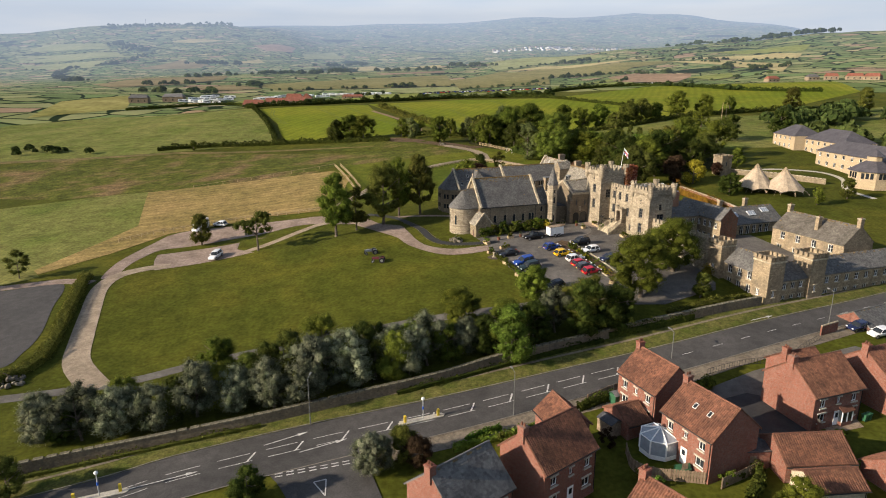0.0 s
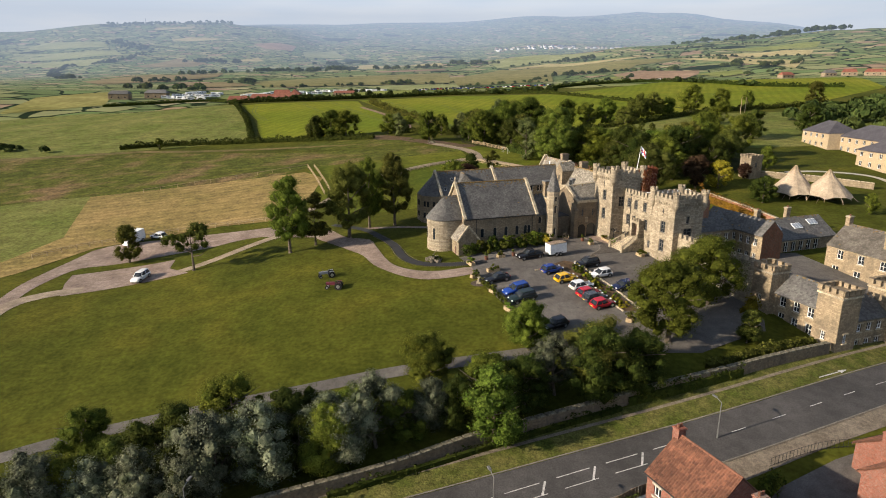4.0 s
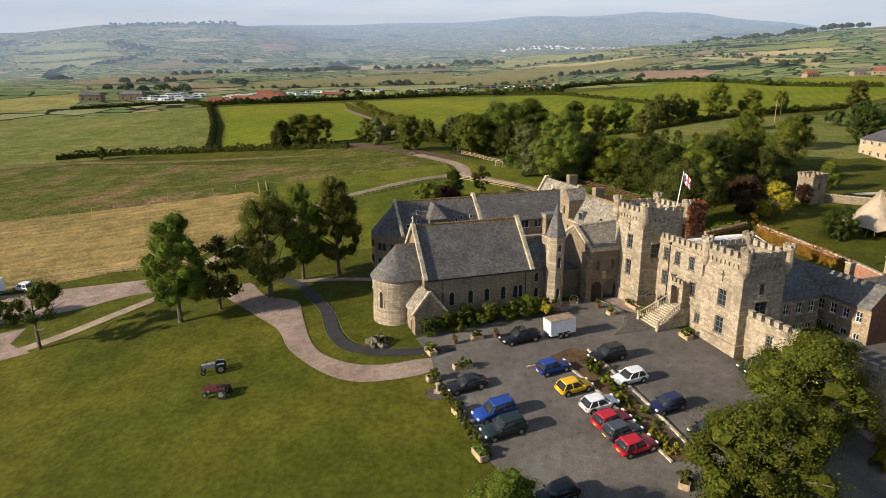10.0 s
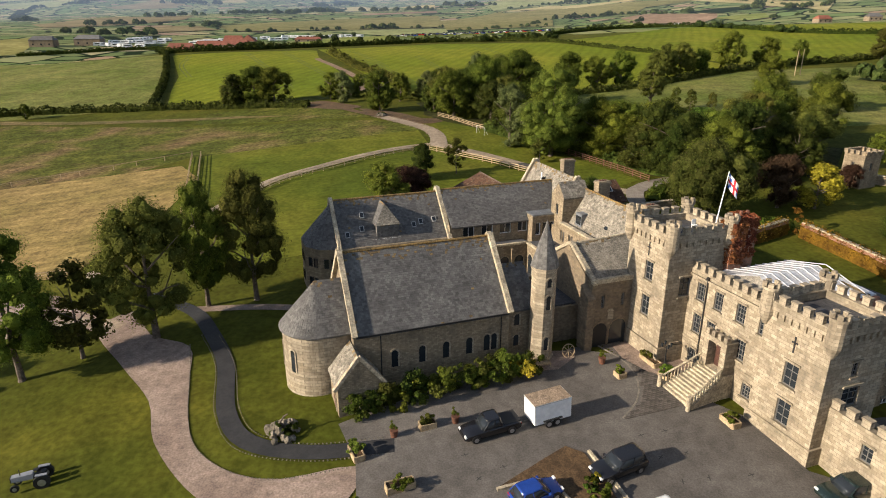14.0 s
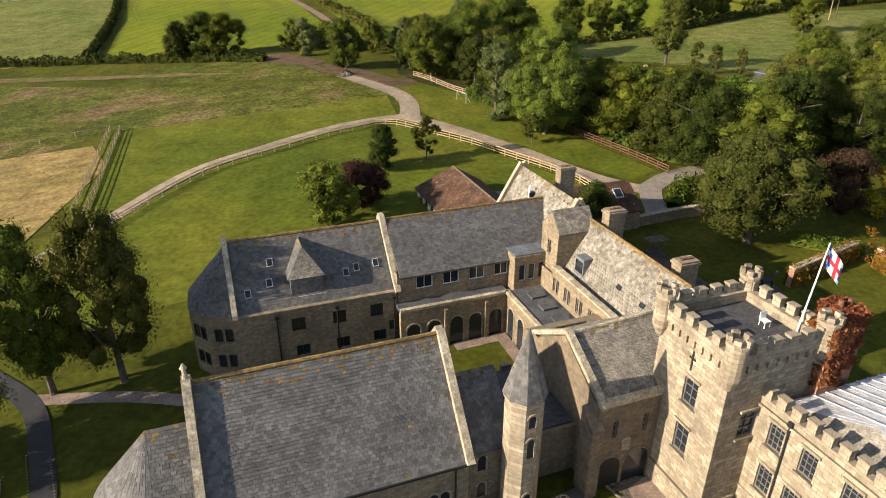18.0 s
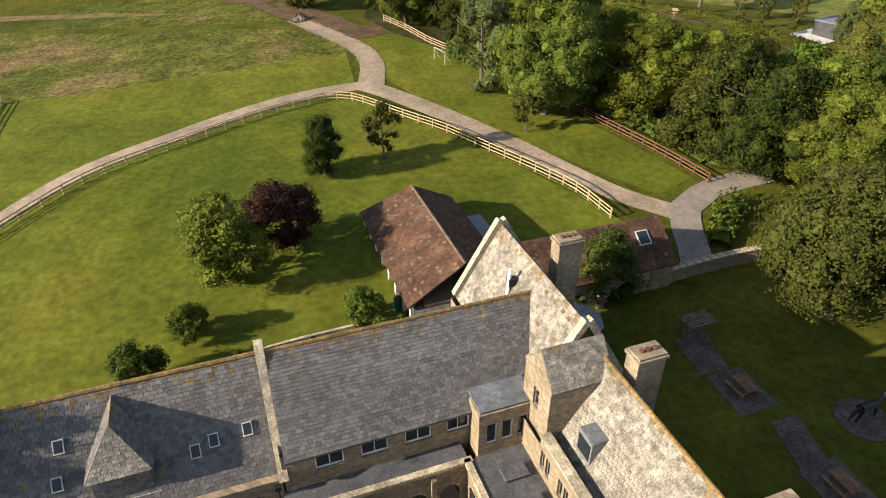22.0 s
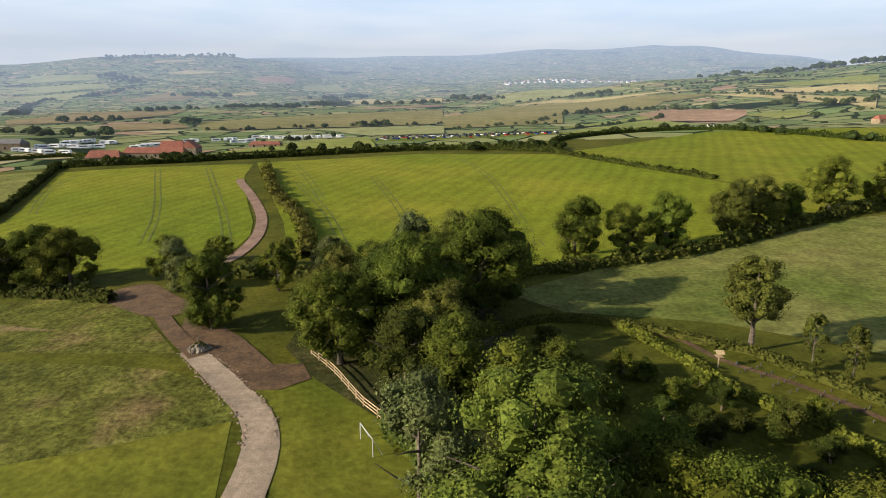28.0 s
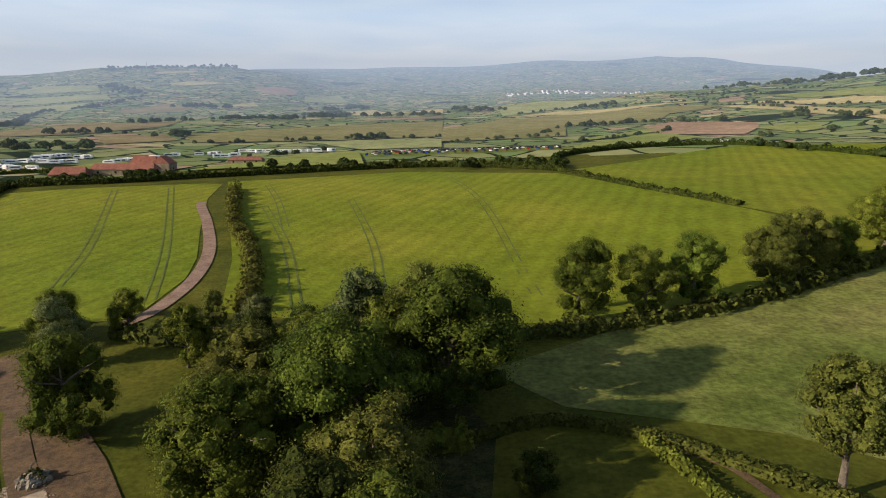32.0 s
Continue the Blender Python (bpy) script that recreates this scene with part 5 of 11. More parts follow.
def tower(u0, u1, v0, v1, z0, zw, ztop, label, holes, slits=()):
    c = thing("castle_tower", CASTLE, label, "tower", "battlemented castle towers")
    block(c, "wall", u0, u1, v0, v1, z0, zw, ASHLAR, holes, stone=ASHLAR, top=False)
    bm = bmesh.new()
    box(bm, u0 - 0.18, u1 + 0.18, v0 - 0.18, v1 + 0.18, z0, 3.9 if zw > 14 else 2.9)
    part("plinth", bm, ASHLAR, c)
    bm = bmesh.new()
    t = 0.45
    for a in ((u0 - 0.15, u1 + 0.15, v0 - 0.15, v0 + t), (u0 - 0.15, u1 + 0.15, v1 - t, v1 + 0.15), (u0 - 0.15, u0 + t, v0 + t, v1 - t), (u1 - t, u1 + 0.15, v0 + t, v1 - t)):
        box(bm, *a, zw, zw + 0.75)
    n = 9
    for i in range(n):
        for side in (0, 1):
            s = (i + 0.5) / n
            if side == 0:
                x = u0 + (u1 - u0) * s
                box(bm, x - 0.12, x + 0.12, v0 - 0.16, v0, zw - 0.55, zw)
            else:
                y = v0 + (v1 - v0) * s
                box(bm, u0 - 0.16, u0, y - 0.12, y + 0.12, zw - 0.55, zw)
    part("parapet", bm, ASHLAR, c)
    part("tower_roof", boxm(u0 + t, u1 - t, v0 + t, v1 - t, zw - 0.3, zw + 0.05), DARKROOF, c, "dark flat roof")
    battlement(c, [(u0, v0), (u1, v0), (u1, v1), (u0, v1)], zw + 0.75, ASHLAR, 0.62, 0.52, 0.7, 0.42, True)
    for u, v in ((u0, v0), (u1, v0), (u1, v1), (u0, v1)):
        corner_turret(c, u, v, zw - 1.5, ztop)
    for u, v, z, f in slits:
        # slit laid on as black plates, imitating a dark opening
        m = bmesh.new()
        box(m, -0.07, 0.07, -0.02, 0.03, -0.7, 0.7)
        box(m, -0.28, 0.28, -0.02, 0.03, 0.1, 0.24)
        o = part("arrow_slit", m, BLACK, c)
        o.matrix_local = Matrix.Translation((u, v, z)) @ Matrix.Rotation(radians(f + 90), 4, "Z")
    return c


tower(13.8, 20.6, -5.4, 0.8, 1.0, 14.9, 17.0, "tall pale stone tower with battlements and corner turrets",
      {"W": [(2.9, 4.1, 6.4, 8.6), (2.9, 4.1, 10.2, 12.2)], "S": [(1.6, 2.9, 9.2, 11.2), (1.5, 2.4, 3.0, 4.1)]}, [(13.78, -2.4, 13.4, 180)])
tower(15.8, 22.0, -21.5, -15.3, -0.5, 12.6, 14.7, "massive pale stone corner tower with battlements and turrets",
      {"W": [(2.6, 3.9, 3.4, 5.6), (2.6, 3.9, 6.9, 9.0)], "S": [(1.6, 2.9, 2.2, 4.6), (2.2, 4.0, 6.2, 8.0), (2.6, 3.3, 8.9, 10.2)]}, [(15.78, -18.4, 10.6, 180)])


def main_block():
    c = thing("castle_house", CASTLE, "pale stone three-storey castle front with sash windows and entrance stair", "building")
    u, v0, v1 = 16.7, -15.3, -5.4
    L = v1 - v0
    cols3 = (1.0, 3.3, 6.0, 8.6)
    holes = [(s, s + 1.05, z, z + h) for s in cols3 for z, h in ((9.3, 1.8),)] + [(s, s + 1.05, 5.9, 7.9) for s in (1.0, 2.9, 6.6)] + [(s, s + 1.0, 2.8, 4.2) for s in (1.0, 8.0)]
    bm = bmesh.new()
    ends = ((u, v1), (u, v0))
    facade(bm, *ends, 0.0, 12.2, holes)
    poly3(bm, [(u, v0, 12.2), (u + 0.5, v0, 12.2), (u + 0.5, v1, 12.2), (u, v1, 12.2)])
    poly3(bm, [(u + 0.5, v0, 0), (u + 0.5, v1, 0), (u + 0.5, v1, 12.2), (u + 0.5, v0, 12.2)][::-1])
    part("wall", bm, ASHLAR, c)
    for h in holes:
        window(c, *ends, h, 3, 4, None, stone=ASHLAR)
    part("string_course", boxm(u - 0.14, u, v0, v1, 11.5, 11.7), ASHLAR, c)
    part("string_course", boxm(u - 0.1, u, v0, v1, 5.0, 5.15), ASHLAR, c)
    battlement(c, [(u + 0.22, v1), (u + 0.22, v0)], 12.2, ASHLAR, 0.62, 0.45, 0.75, 0.42)
    # block behind and its roof of lead sheets
    block(c, "rear_wall", u + 0.5, 29.0, v0, v1 - 0.2, -0.5, 11.4, OLDBRICK, top=True)
    q = [(u + 1.2, v0 + 0.4, 11.5), (29.0, v0 + 0.4, 11.5), (27.0, (v0 + v1) / 2, 12.7), (u + 3.2, (v0 + v1) / 2, 12.7)]
    q2 = [(29.0, v1 - 0.4, 11.5), (u + 1.2, v1 - 0.4, 11.5), (u + 3.2, (v0 + v1) / 2, 12.7), (27.0, (v0 + v1) / 2, 12.7)]
    roof_slope(c, q, PALEROOF, None, 0.6, 5.0, seed=5)
    roof_slope(c, q2, PALEROOF, None, 0.6, 5.0, seed=6)
    bm = bmesh.new()
    slab(bm, [(u + 1.2, v1 - 0.4, 11.5), (u + 1.2, v0 + 0.4, 11.5), (u + 3.2, (v0 + v1) / 2, 12.7)], 0.1)
    part("roof_hip", bm, STONESLATE, c)
    vm, half = (v0 + v1) / 2, (v1 - v0) / 2 - 0.4
    for k in range(9):
        x = u + 3.6 + k * 0.95
        for sg in (-1, 1):
            part("roof_rib", tube(bmesh.new(), (x, vm + sg * half, 11.62), (x, vm, 12.82), 0.05, 0.05, 5), PALEROOF, c)
    # doorway and stair
    dv = -10.9
    bm = bmesh.new()
    box(bm, u - 1.3, u, dv - 1.4, dv - 0.75, 1.2, 7.0)
    box(bm, u - 1.3, u, dv + 0.75, dv + 1.4, 1.2, 7.0)
    box(bm, u - 1.3, u, dv - 1.4, dv + 1.4, 7.0, 7.5)
    for k in (-1.1, -0.35, 0.4, 1.1):
        box(bm, u - 1.25, u - 0.85, dv + k - 0.2, dv + k + 0.2, 7.5, 8.0)
    part("porch", bm, ASHLAR, c)
    arched(c, u - 0.35, dv, 4.3, 180, 1.35, 2.6, DOORWOOD, ASHLAR, name="door")
    for i in range(11):
        part("step", boxm(u - 1.3 - 0.33 * (11 - i), u - 1.3 - 0.33 * (10 - i), dv - 1.5 - 0.05 * (11 - i), dv + 1.5 + 0.05 * (11 - i), 1.0, 2.35 + i * 0.18), COPING, c)
    part("landing", boxm(u - 1.3, u - 0.02, dv - 1.5, dv + 1.5, 1.0, 4.3), COPING, c)
    for s in (-1, 1):
        for i in range(12):
            x = u - 1.45 - 0.33 * (11 - i)
            y = dv + s * (1.42 + 0.05 * (11 - i))
            part("baluster", cyl(bmesh.new(), x, y, 2.2 + i * 0.18, 3.2 + i * 0.18, 0.07, 0.05, 6), COPING, c)
        bm = bmesh.new()
        tube(bm, (u - 5.2, dv + s * 2.0, 3.15), (u - 1.3, dv + s * 1.42, 5.25), 0.09, 0.09, 6)
        cyl(bm, u - 5.2, dv + s * 2.0, 1.8, 3.4, 0.2, 0.2, 8)
        part("handrail", bm, COPING, c)
    bm = bmesh.new()
    tube(bm, (u - 0.1, -7.7, 2.4), (u - 0.1, -7.7, 11.8), 0.07)
    box(bm, u - 0.2, u, -7.85, -7.55, 11.7, 12.0)
    part("downpipe", bm, BLACK, c)


PALEROOF = material("pale_lead_roof", (0.42, 0.42, 0.43), (0.60, 0.60, 0.61), 0.5, 0.45, 10, 0.1, 0.2, vary=0.06)
main_block()


def gatehouse():
    c = thing("gatehouse", CASTLE, "stone gatehouse darkened to look shadowed, with two arches and a mossy slate roof", "building")
    # darker stone than the chapel's puts the gatehouse's shadow into the wall colour
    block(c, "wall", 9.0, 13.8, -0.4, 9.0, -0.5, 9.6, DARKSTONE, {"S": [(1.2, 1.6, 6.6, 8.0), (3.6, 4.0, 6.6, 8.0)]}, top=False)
    roof_slope(c, [(9.4, -0.1, 9.5), (14.0, -0.1, 9.5), (17.2, 4.6, 12.5), (9.4, 4.6, 12.1)], STONESLATE, None, 0.38, 0.3, seed=31, single=200)
    roof_slope(c, [(17.0, 9.2, 9.2), (9.4, 9.2, 9.2), (9.4, 4.6, 12.1), (17.2, 4.6, 12.5)], STONESLATE, None, 0.38, 0.3, seed=32)
    ridge_line(c, (9.6, 4.6, 12.12), (17.2, 4.6, 12.52), COPING, 0.14)
    coping(c, [(9.3, -0.5, 9.4), (9.3, 4.6, 12.2), (9.3, 9.3, 9.3)], COPING, 0.5, 0.25)
    part("parapet", boxm(9.0, 13.8, -0.5, -0.1, 9.4, 9.9), COPING, c)
    bm = bmesh.new()
    tri = [(-0.4, 9.0), (9.2, 9.0), (4.6, 12.0)]
    f1, f2 = [bm.verts.new((9.05, y, z)) for y, z in tri], [bm.verts.new((9.4, y, z)) for y, z in tri]
    bm.faces.new(f1)
    bm.faces.new(f2[::-1])
    for i in range(3):
        bm.faces.new((f1[(i + 1) % 3], f1[i], f2[i], f2[(i + 1) % 3]))
    bmesh.ops.recalc_face_normals(bm, faces=bm.faces[:])
    part("gable_wall", bm, DARKSTONE, c)
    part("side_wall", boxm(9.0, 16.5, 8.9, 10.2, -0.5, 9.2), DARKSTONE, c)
    # black leaf stands in for the darkness inside the open arch
    arched(c, 10.3, -0.4, 1.9, -90, 1.8, 3.0, BLACK, DARKSTONE, name="archway")
    arched(c, 12.5, -0.4, 1.9, -90, 2.0, 3.2, GLASS, DARKSTONE, name="glazed_arch")
    arched(c, 11.4, -0.42, 5.2, -90, 0.5, 1.1, ASHLAR, ASHLAR, name="niche")
    bm = bmesh.new()
    prism(bm, [(8.3, -0.9), (9.2, -0.9), (9.2, 0.6), (8.3, 0.6)], -0.5, [8.0, 8.0, 9.2, 9.2])
    part("buttress", bm, DARKSTONE, c)
    gable = thing("courtyard_link", CASTLE, "low dark stone link building with lead roof", "building")
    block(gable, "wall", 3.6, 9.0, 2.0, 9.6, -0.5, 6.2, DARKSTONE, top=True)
    part("roof", boxm(3.7, 8.9, 2.3, 9.3, 6.2, 6.4), DARKROOF, gable)
    battlement(gable, [(3.7, 9.5), (8.9, 9.5)], 6.2, DARKSTONE, 0.8, 0.5, 0.6, 0.4)
    part("parapet", boxm(3.6, 4.0, 2.0, 9.6, 6.2, 6.9), DARKSTONE, gable)


gatehouse()


def east_range():
    c = thing("east_range", CASTLE, "long stone range with pale stone-slate roof and tall chimneys", "building")
    hW = [(s + k, s + k + 0.42, 7.6, 9.0) for s in (14.6, 16.6, 18.6, 20.6, 22.6) for k in (0, 0.62)]
    block(c, "wall", 15.5, 22.2, 0.8, 32.0, -0.5, 9.2, RUBBLE, {"W": hW}, top=False, cols=1, rows=1)
    part("parapet", boxm(15.5, 15.95, 4.5, 17.6, 9.2, 9.9), RUBBLE, c)
    part("parapet_coping", boxm(15.4, 16.05, 4.5, 17.6, 9.9, 10.05), COPING, c)
    part("gutter", boxm(15.95, 16.6, 4.5, 17.6, 9.1, 9.22), LEAD, c)
    gable_roof(c, 16.5, 22.2, 4.0, 19.6, 9.2, 13.9, STONESLATE, "v", 0.25, 50, 0.34, 0.26, single=290)
    gable_roof(c, 16.2, 22.4, 20.4, 32.0, 9.6, 14.8, STONESLATE, "v", 0.25, 52, 0.34, 0.26, RUBBLE)
    ridge_line(c, (19.35, 4.5, 13.95), (19.35, 19.6, 13.95), LICHEN, 0.12)
    coping(c, [(16.0, 32.1, 9.3), (19.3, 32.1, 15.0), (22.6, 32.1, 9.3)], COPING, 0.5, 0.35)
    coping(c, [(16.0, 20.3, 9.4), (19.3, 20.3, 15.0), (22.6, 20.3, 9.4)], COPING, 0.5, 0.3)
    # gabled stair tower
    block(c, "stair_tower_wall", 15.8, 19.2, 17.6, 20.6, 0, 13.2, RUBBLE, {"W": [(1.2, 1.8, 10.6, 12.0)]}, top=False, cols=1, rows=2)
    gable_roof(c, 15.8, 19.6, 17.6, 20.6, 13.2, 14.9, STONESLATE, "u", 0.1, 57, 0.4, 0.3, RUBBLE)
    # chimneys
    for u, v, z in ((21.2, 7.5, 14.5), (20.9, 16.9, 15.2), (22.0, 27.5, 15.8)):
        bm = bmesh.new()
        box(bm, u - 0.85, u + 0.85, v - 0.55, v + 0.55, 9, z - 0.35)
        box(bm, u - 0.95, u + 0.95, v - 0.65, v + 0.65, z - 0.35, z - 0.15)
        box(bm, u - 0.85, u + 0.85, v - 0.55, v + 0.55, z - 0.15, z)
        ch = part("chimney", bm, RUBBLE, c)
        for k in (-0.4, 0.0, 0.4):
            part("chimney_pot", cyl(bmesh.new(), u + k, v, z, z + 0.12, 0.16, 0.15, 10), PANTILE, ch)
    # dormer, roof lights
    bm = bmesh.new()
    box(bm, 16.9, 18.4, 14.9, 16.2, 9.6, 11.6)
    d = part("dormer", bm, LEAD, c)
    part("pane", boxm(16.86, 16.9, 15.0, 16.1, 10.2, 11.3), GLASS, d)
    for v, z in ((10.5, 1.6), (7.4, 1.8)):
        s = part("roof_light", boxm(-0.2, 0.2, -0.28, 0.28, 0, 0.07), GLASS, c)
        s.matrix_local = Matrix.Translation((17.6, v, 9.2 + 4.7 * 1.1 / 2.85 + 0.08)) @ Matrix.Rotation(-math.atan2(4.7, 2.85), 4, "Y")
    vent = part("vent_pipe", tube(bmesh.new(), (17.6, 27.2, 10.4), (17.9, 27.4, 14.2), 0.13, 0.13, 8), WHITE, c, "white flue pipe")
    part("cowl", boxm(17.75, 18.35, 27.1, 27.6, 13.0, 13.5), BLACK, vent)
    bm = bmesh.new()
    prism(bm, [(24.9, 27.2), (26.2, 27.9), (26.6, 29.2), (26.2, 30.5), (24.9, 31.2), (22.2, 31.2), (22.2, 27.2)], 0, 6.4)
    bay = part("polygon_bay", bm, RUBBLE, c)
    bm = bmesh.new()
    prism(bm, [(25.0, 27.0), (26.4, 27.8), (26.9, 29.2), (26.4, 30.6), (25.0, 31.4), (22.2, 31.4), (22.2, 27.0)], 6.4, 6.62)
    part("lead_roof", bm, LEAD, bay)
    # eastern bays with lead roofs
    for v in (6.0, 10.2, 13.2, 18.0, 21.5, 24.5):
        block(c, "bay_wall", 22.2, 24.0, v - 1.1, v + 1.1, 0, 6.2, RUBBLE)
        rf = part("bay_roof", boxm(22.2, 24.1, v - 1.2, v + 1.2, 6.2, 6.35), LEAD, c)
        part("lead_roll", boxm(22.2, 24.1, v - 0.05, v + 0.05, 6.35, 6.42), LEAD, rf)
    return c


east_range()


def north_wing():
    c = thing("north_wing", CASTLE, "stone cloister wing with slate roof and white-framed windows", "building")
    hs = [(2.2, 3.0), (4.0, 5.9), (6.9, 8.8), (9.8, 11.6), (12.4, 14.2), (15.2, 16.0)]
    hs = [(a, b, 8.1, 9.5) for a, b in ((1.8, 3.4), (4.4, 6.0), (7.0, 8.6), (9.6, 11.0), (11.6, 12.2))]
    block(c, "wall", 1.6, 16.2, 21.0, 27.4, 0, 9.9, RUBBLE, {"S": hs}, top=False, bars=WHITE, cols=2, rows=1)
    roof_slope(c, [(1.8, 20.7, 9.67), (18.6, 20.7, 9.67), (18.6, 25.6, 13.5), (1.8, 25.6, 13.5)], SLATE, None, 0.30, 0.23, seed=60, single=290)
    roof_slope(c, [(18.6, 28.6, 8.6), (1.8, 28.6, 8.6), (1.8, 25.6, 13.5), (18.6, 25.6, 13.5)], SLATE, None, 0.30, 0.23, seed=61)
    ridge_line(c, (1.8, 25.6, 13.53), (18.4, 25.6, 13.53), LICHEN, 0.12)
    part("rear_wall", boxm(1.6, 16.2, 27.4, 28.4, 0, 8.5), RUBBLE, c)
    # bay with tall windows
    block(c, "bay_wall", 12.6, 16.3, 19.6, 21.2, 0, 10.4, RUBBLE, {"S": [(0.5, 1.2, 7.8, 9.5), (1.5, 2.2, 7.8, 9.5), (2.5, 3.2, 7.8, 9.5)]}, bars=WHITE, cols=1, rows=1)
    part("bay_roof", boxm(12.7, 16.2, 19.7, 22.5, 10.4, 10.55), LEAD, c)
    # cloister walk, south and east sides
    for i, u in enumerate((2.6, 4.6, 6.8, 8.7, 10.8)):
        arched(c, u, 19.5, 2.1, -90, 1.25, 3.3, GLASS, ASHLAR, name="cloister_arch")
    part("cloister_wall", boxm(1.4, 11.9, 19.5, 20.0, 0, 6.9), RUBBLE, c)
    part("cloister_roof", boxm(1.4, 12.0, 19.6, 21.0, 6.7, 7.05), FLATSLATE, c)
    part("cloister_coping", boxm(1.4, 12.2, 19.35, 19.75, 6.9, 7.15), COPING, c)
    for u in (5.7, 9.75):
        part("buttress", boxm(u - 0.15, u + 0.15, 19.2, 19.5, 0, 6.5), RUBBLE, c)
    part("cloister_wall", boxm(11.9, 12.4, 9.6, 19.5, 0, 6.9), RUBBLE, c)
    part("cloister_roof", boxm(12.0, 16.5, 9.6, 19.6, 6.7, 7.05), FLATSLATE, c)
    part("cloister_coping", boxm(11.7, 12.1, 9.6, 19.6, 6.9, 7.15), COPING, c)
    for v in (12.0, 14.2, 16.4, 18.4):
        arched(c, 11.9, v, 2.1, 180, 1.2, 3.6, GLASS, ASHLAR, name="cloister_arch")
    for v in (11.2, 13.4, 15.6, 17.8):
        part("roof_curb", boxm(13.4, 14.9, v - 0.5, v + 0.5, 7.05, 7.25), FLATSLATE, c)
    # rear bays with flat roofs, flue stack
    for a, b, v in ((2.0, 4.5, 33.4), (7.0, 9.6, 33.4), (11.3, 13.2, 33.6)):
        part("rear_bay", boxm(a + 0.1, b - 0.1, 28.4, v - 0.1, 1.5, 5.4), RUBBLE, c)
        part("rear_bay_roof", boxm(a, b, 28.4, v, 5.4, 5.55), FLATGREY, c)
    st = part("flue_stack", boxm(5.1, 6.0, 28.4, 33.1, 1.5, 7.0), RUBBLE, c)
    part("flue_cap", boxm(5.0, 6.1, 31.9, 33.2, 7.0, 7.2), COPING, st)
    # black plate on the cap imitates the dark flue hole
    part("flue", boxm(5.4, 5.7, 32.4, 32.7, 7.2, 7.22), BLACK, st)


FLATGREY = plain("grey_roof_felt", (0.17, 0.17, 0.19), 0.8)
north_wing()


def rear_range():
    c = thing("rear_range", CASTLE, "weathered stone range with dark slate roof, dormer and roof lights", "building")
    u0, u1, v0, v1, ze, zr = -12.4, 1.5, 20.9, 29.9, 8.2, 13.2
    hs = [(s, s + 1.2, 6.1, 7.4) for s in (4.4, 8.0, 11.4)] + [(s, s + 1.2, 3.5, 4.6) for s in (4.6, 8.2, 11.6)] + [(13.1, 13.6, 4.4, 5.4)]
    block(c, "wall", u0, u1, v0, 29.3, 0, ze, RUBBLE, {"S": hs}, top=False, bars=BLACK, cols=2, rows=1)
    part("parapet", boxm(u0, u1, v0 - 0.05, v0 + 0.4, ze, ze + 0.18), RUBBLE, c)
    part("gutter", boxm(u0, u1, v0 + 0.42, v0 + 0.62, ze, ze + 0.1), DARKROOF, c)
    roof_slope(c, [(u0, v0 + 0.5, ze + 0.1), (u1, v0 + 0.5, ze + 0.1), (u1, 26, zr), (u0, 26, zr)], SLATE, seed=80)
    roof_slope(c, [(u1, 29.2, ze), (u0, 29.2, ze), (u0, 26, zr), (u1, 26, zr)], SLATE, seed=81)
    coping(c, [(u1 + 0.1, v0, ze), (u1 + 0.1, 26, zr + 0.45), (u1 + 0.1, 29.4, ze)], COPING, 0.5, 0.4)
    coping(c, [(u0 - 0.1, v0, ze), (u0 - 0.1, 26, zr + 0.2), (u0 - 0.1, 29.4, ze)], COPING, 0.45, 0.3)
    ridge_line(c, (u0, 26, zr + 0.03), (u1, 26, zr + 0.03), LICHEN, 0.14)
    # polygonal end
    end = [(u0, v0 + 0.6), (u0, v1 - 0.6), (u0 - 2.4, v1 - 1.4), (u0 - 3.8, 26.0 + 1.8), (u0 - 3.8, 26.0 - 1.8), (u0 - 2.4, v0 + 1.4)]
    bm = bmesh.new()
    prism(bm, end, 0, ze)
    part("apse_wall", bm, RUBBLE, c)
    cx, cy = u0 - 0.2, 26.0
    for i in range(1, 6):
        p, q = end[i], end[(i + 1) % 6]
        quad = [(*q, ze), (*p, ze), (cx, cy, zr - 0.35), (cx, cy, zr - 0.35)]
        bm = bmesh.new()
        poly3(bm, [quad[0], quad[1], quad[2]])
        r = part("apse_roof", bm, SLATE, c)
        slates(r, quad, SLATE, 0.3, 0.23, seed=100 + i)
    ends = [((u0 - 2.4, v0 + 1.4), (u0, v0 + 0.6)), ((u0 - 3.8, 24.2), (u0 - 2.4, v0 + 1.4)), ((u0 - 3.8, 27.8), (u0 - 3.8, 24.2))]
    for a, b in ends:
        for z in (3.2, 5.8):
            for k in (0.5, 1.4):
                window(c, a, b, (k, k + 0.6, z, z + 1.2), 1, 1, BLACK, depth=0.0)
    for u in (-4.6, -1.6):
        bm = bmesh.new()
        prism(bm, [(u - 0.9, 29.2), (u + 0.9, 29.2), (u + 0.35, 33.2), (u - 0.35, 33.2)], 1.0, [6.9, 6.9, 6.2, 6.2])
        part("buttress", bm, RUBBLE, c)
    # dormer with a slate-hung front under a small hip
    bm = bmesh.new()
    box(bm, -7.6, -4.8, 22.1, 26.0, 8.6, 10.7)
    d = part("dormer", bm, SLATE, c)
    slates(d, [(-7.6, 22.08, 8.9), (-4.8, 22.08, 8.9), (-4.8, 22.09, 10.7), (-7.6, 22.09, 10.7)], SLATE, 0.3, 0.22, seed=90)
    part("apron", boxm(-7.8, -4.6, 21.9, 22.1, 8.75, 8.9), WHITE, d)
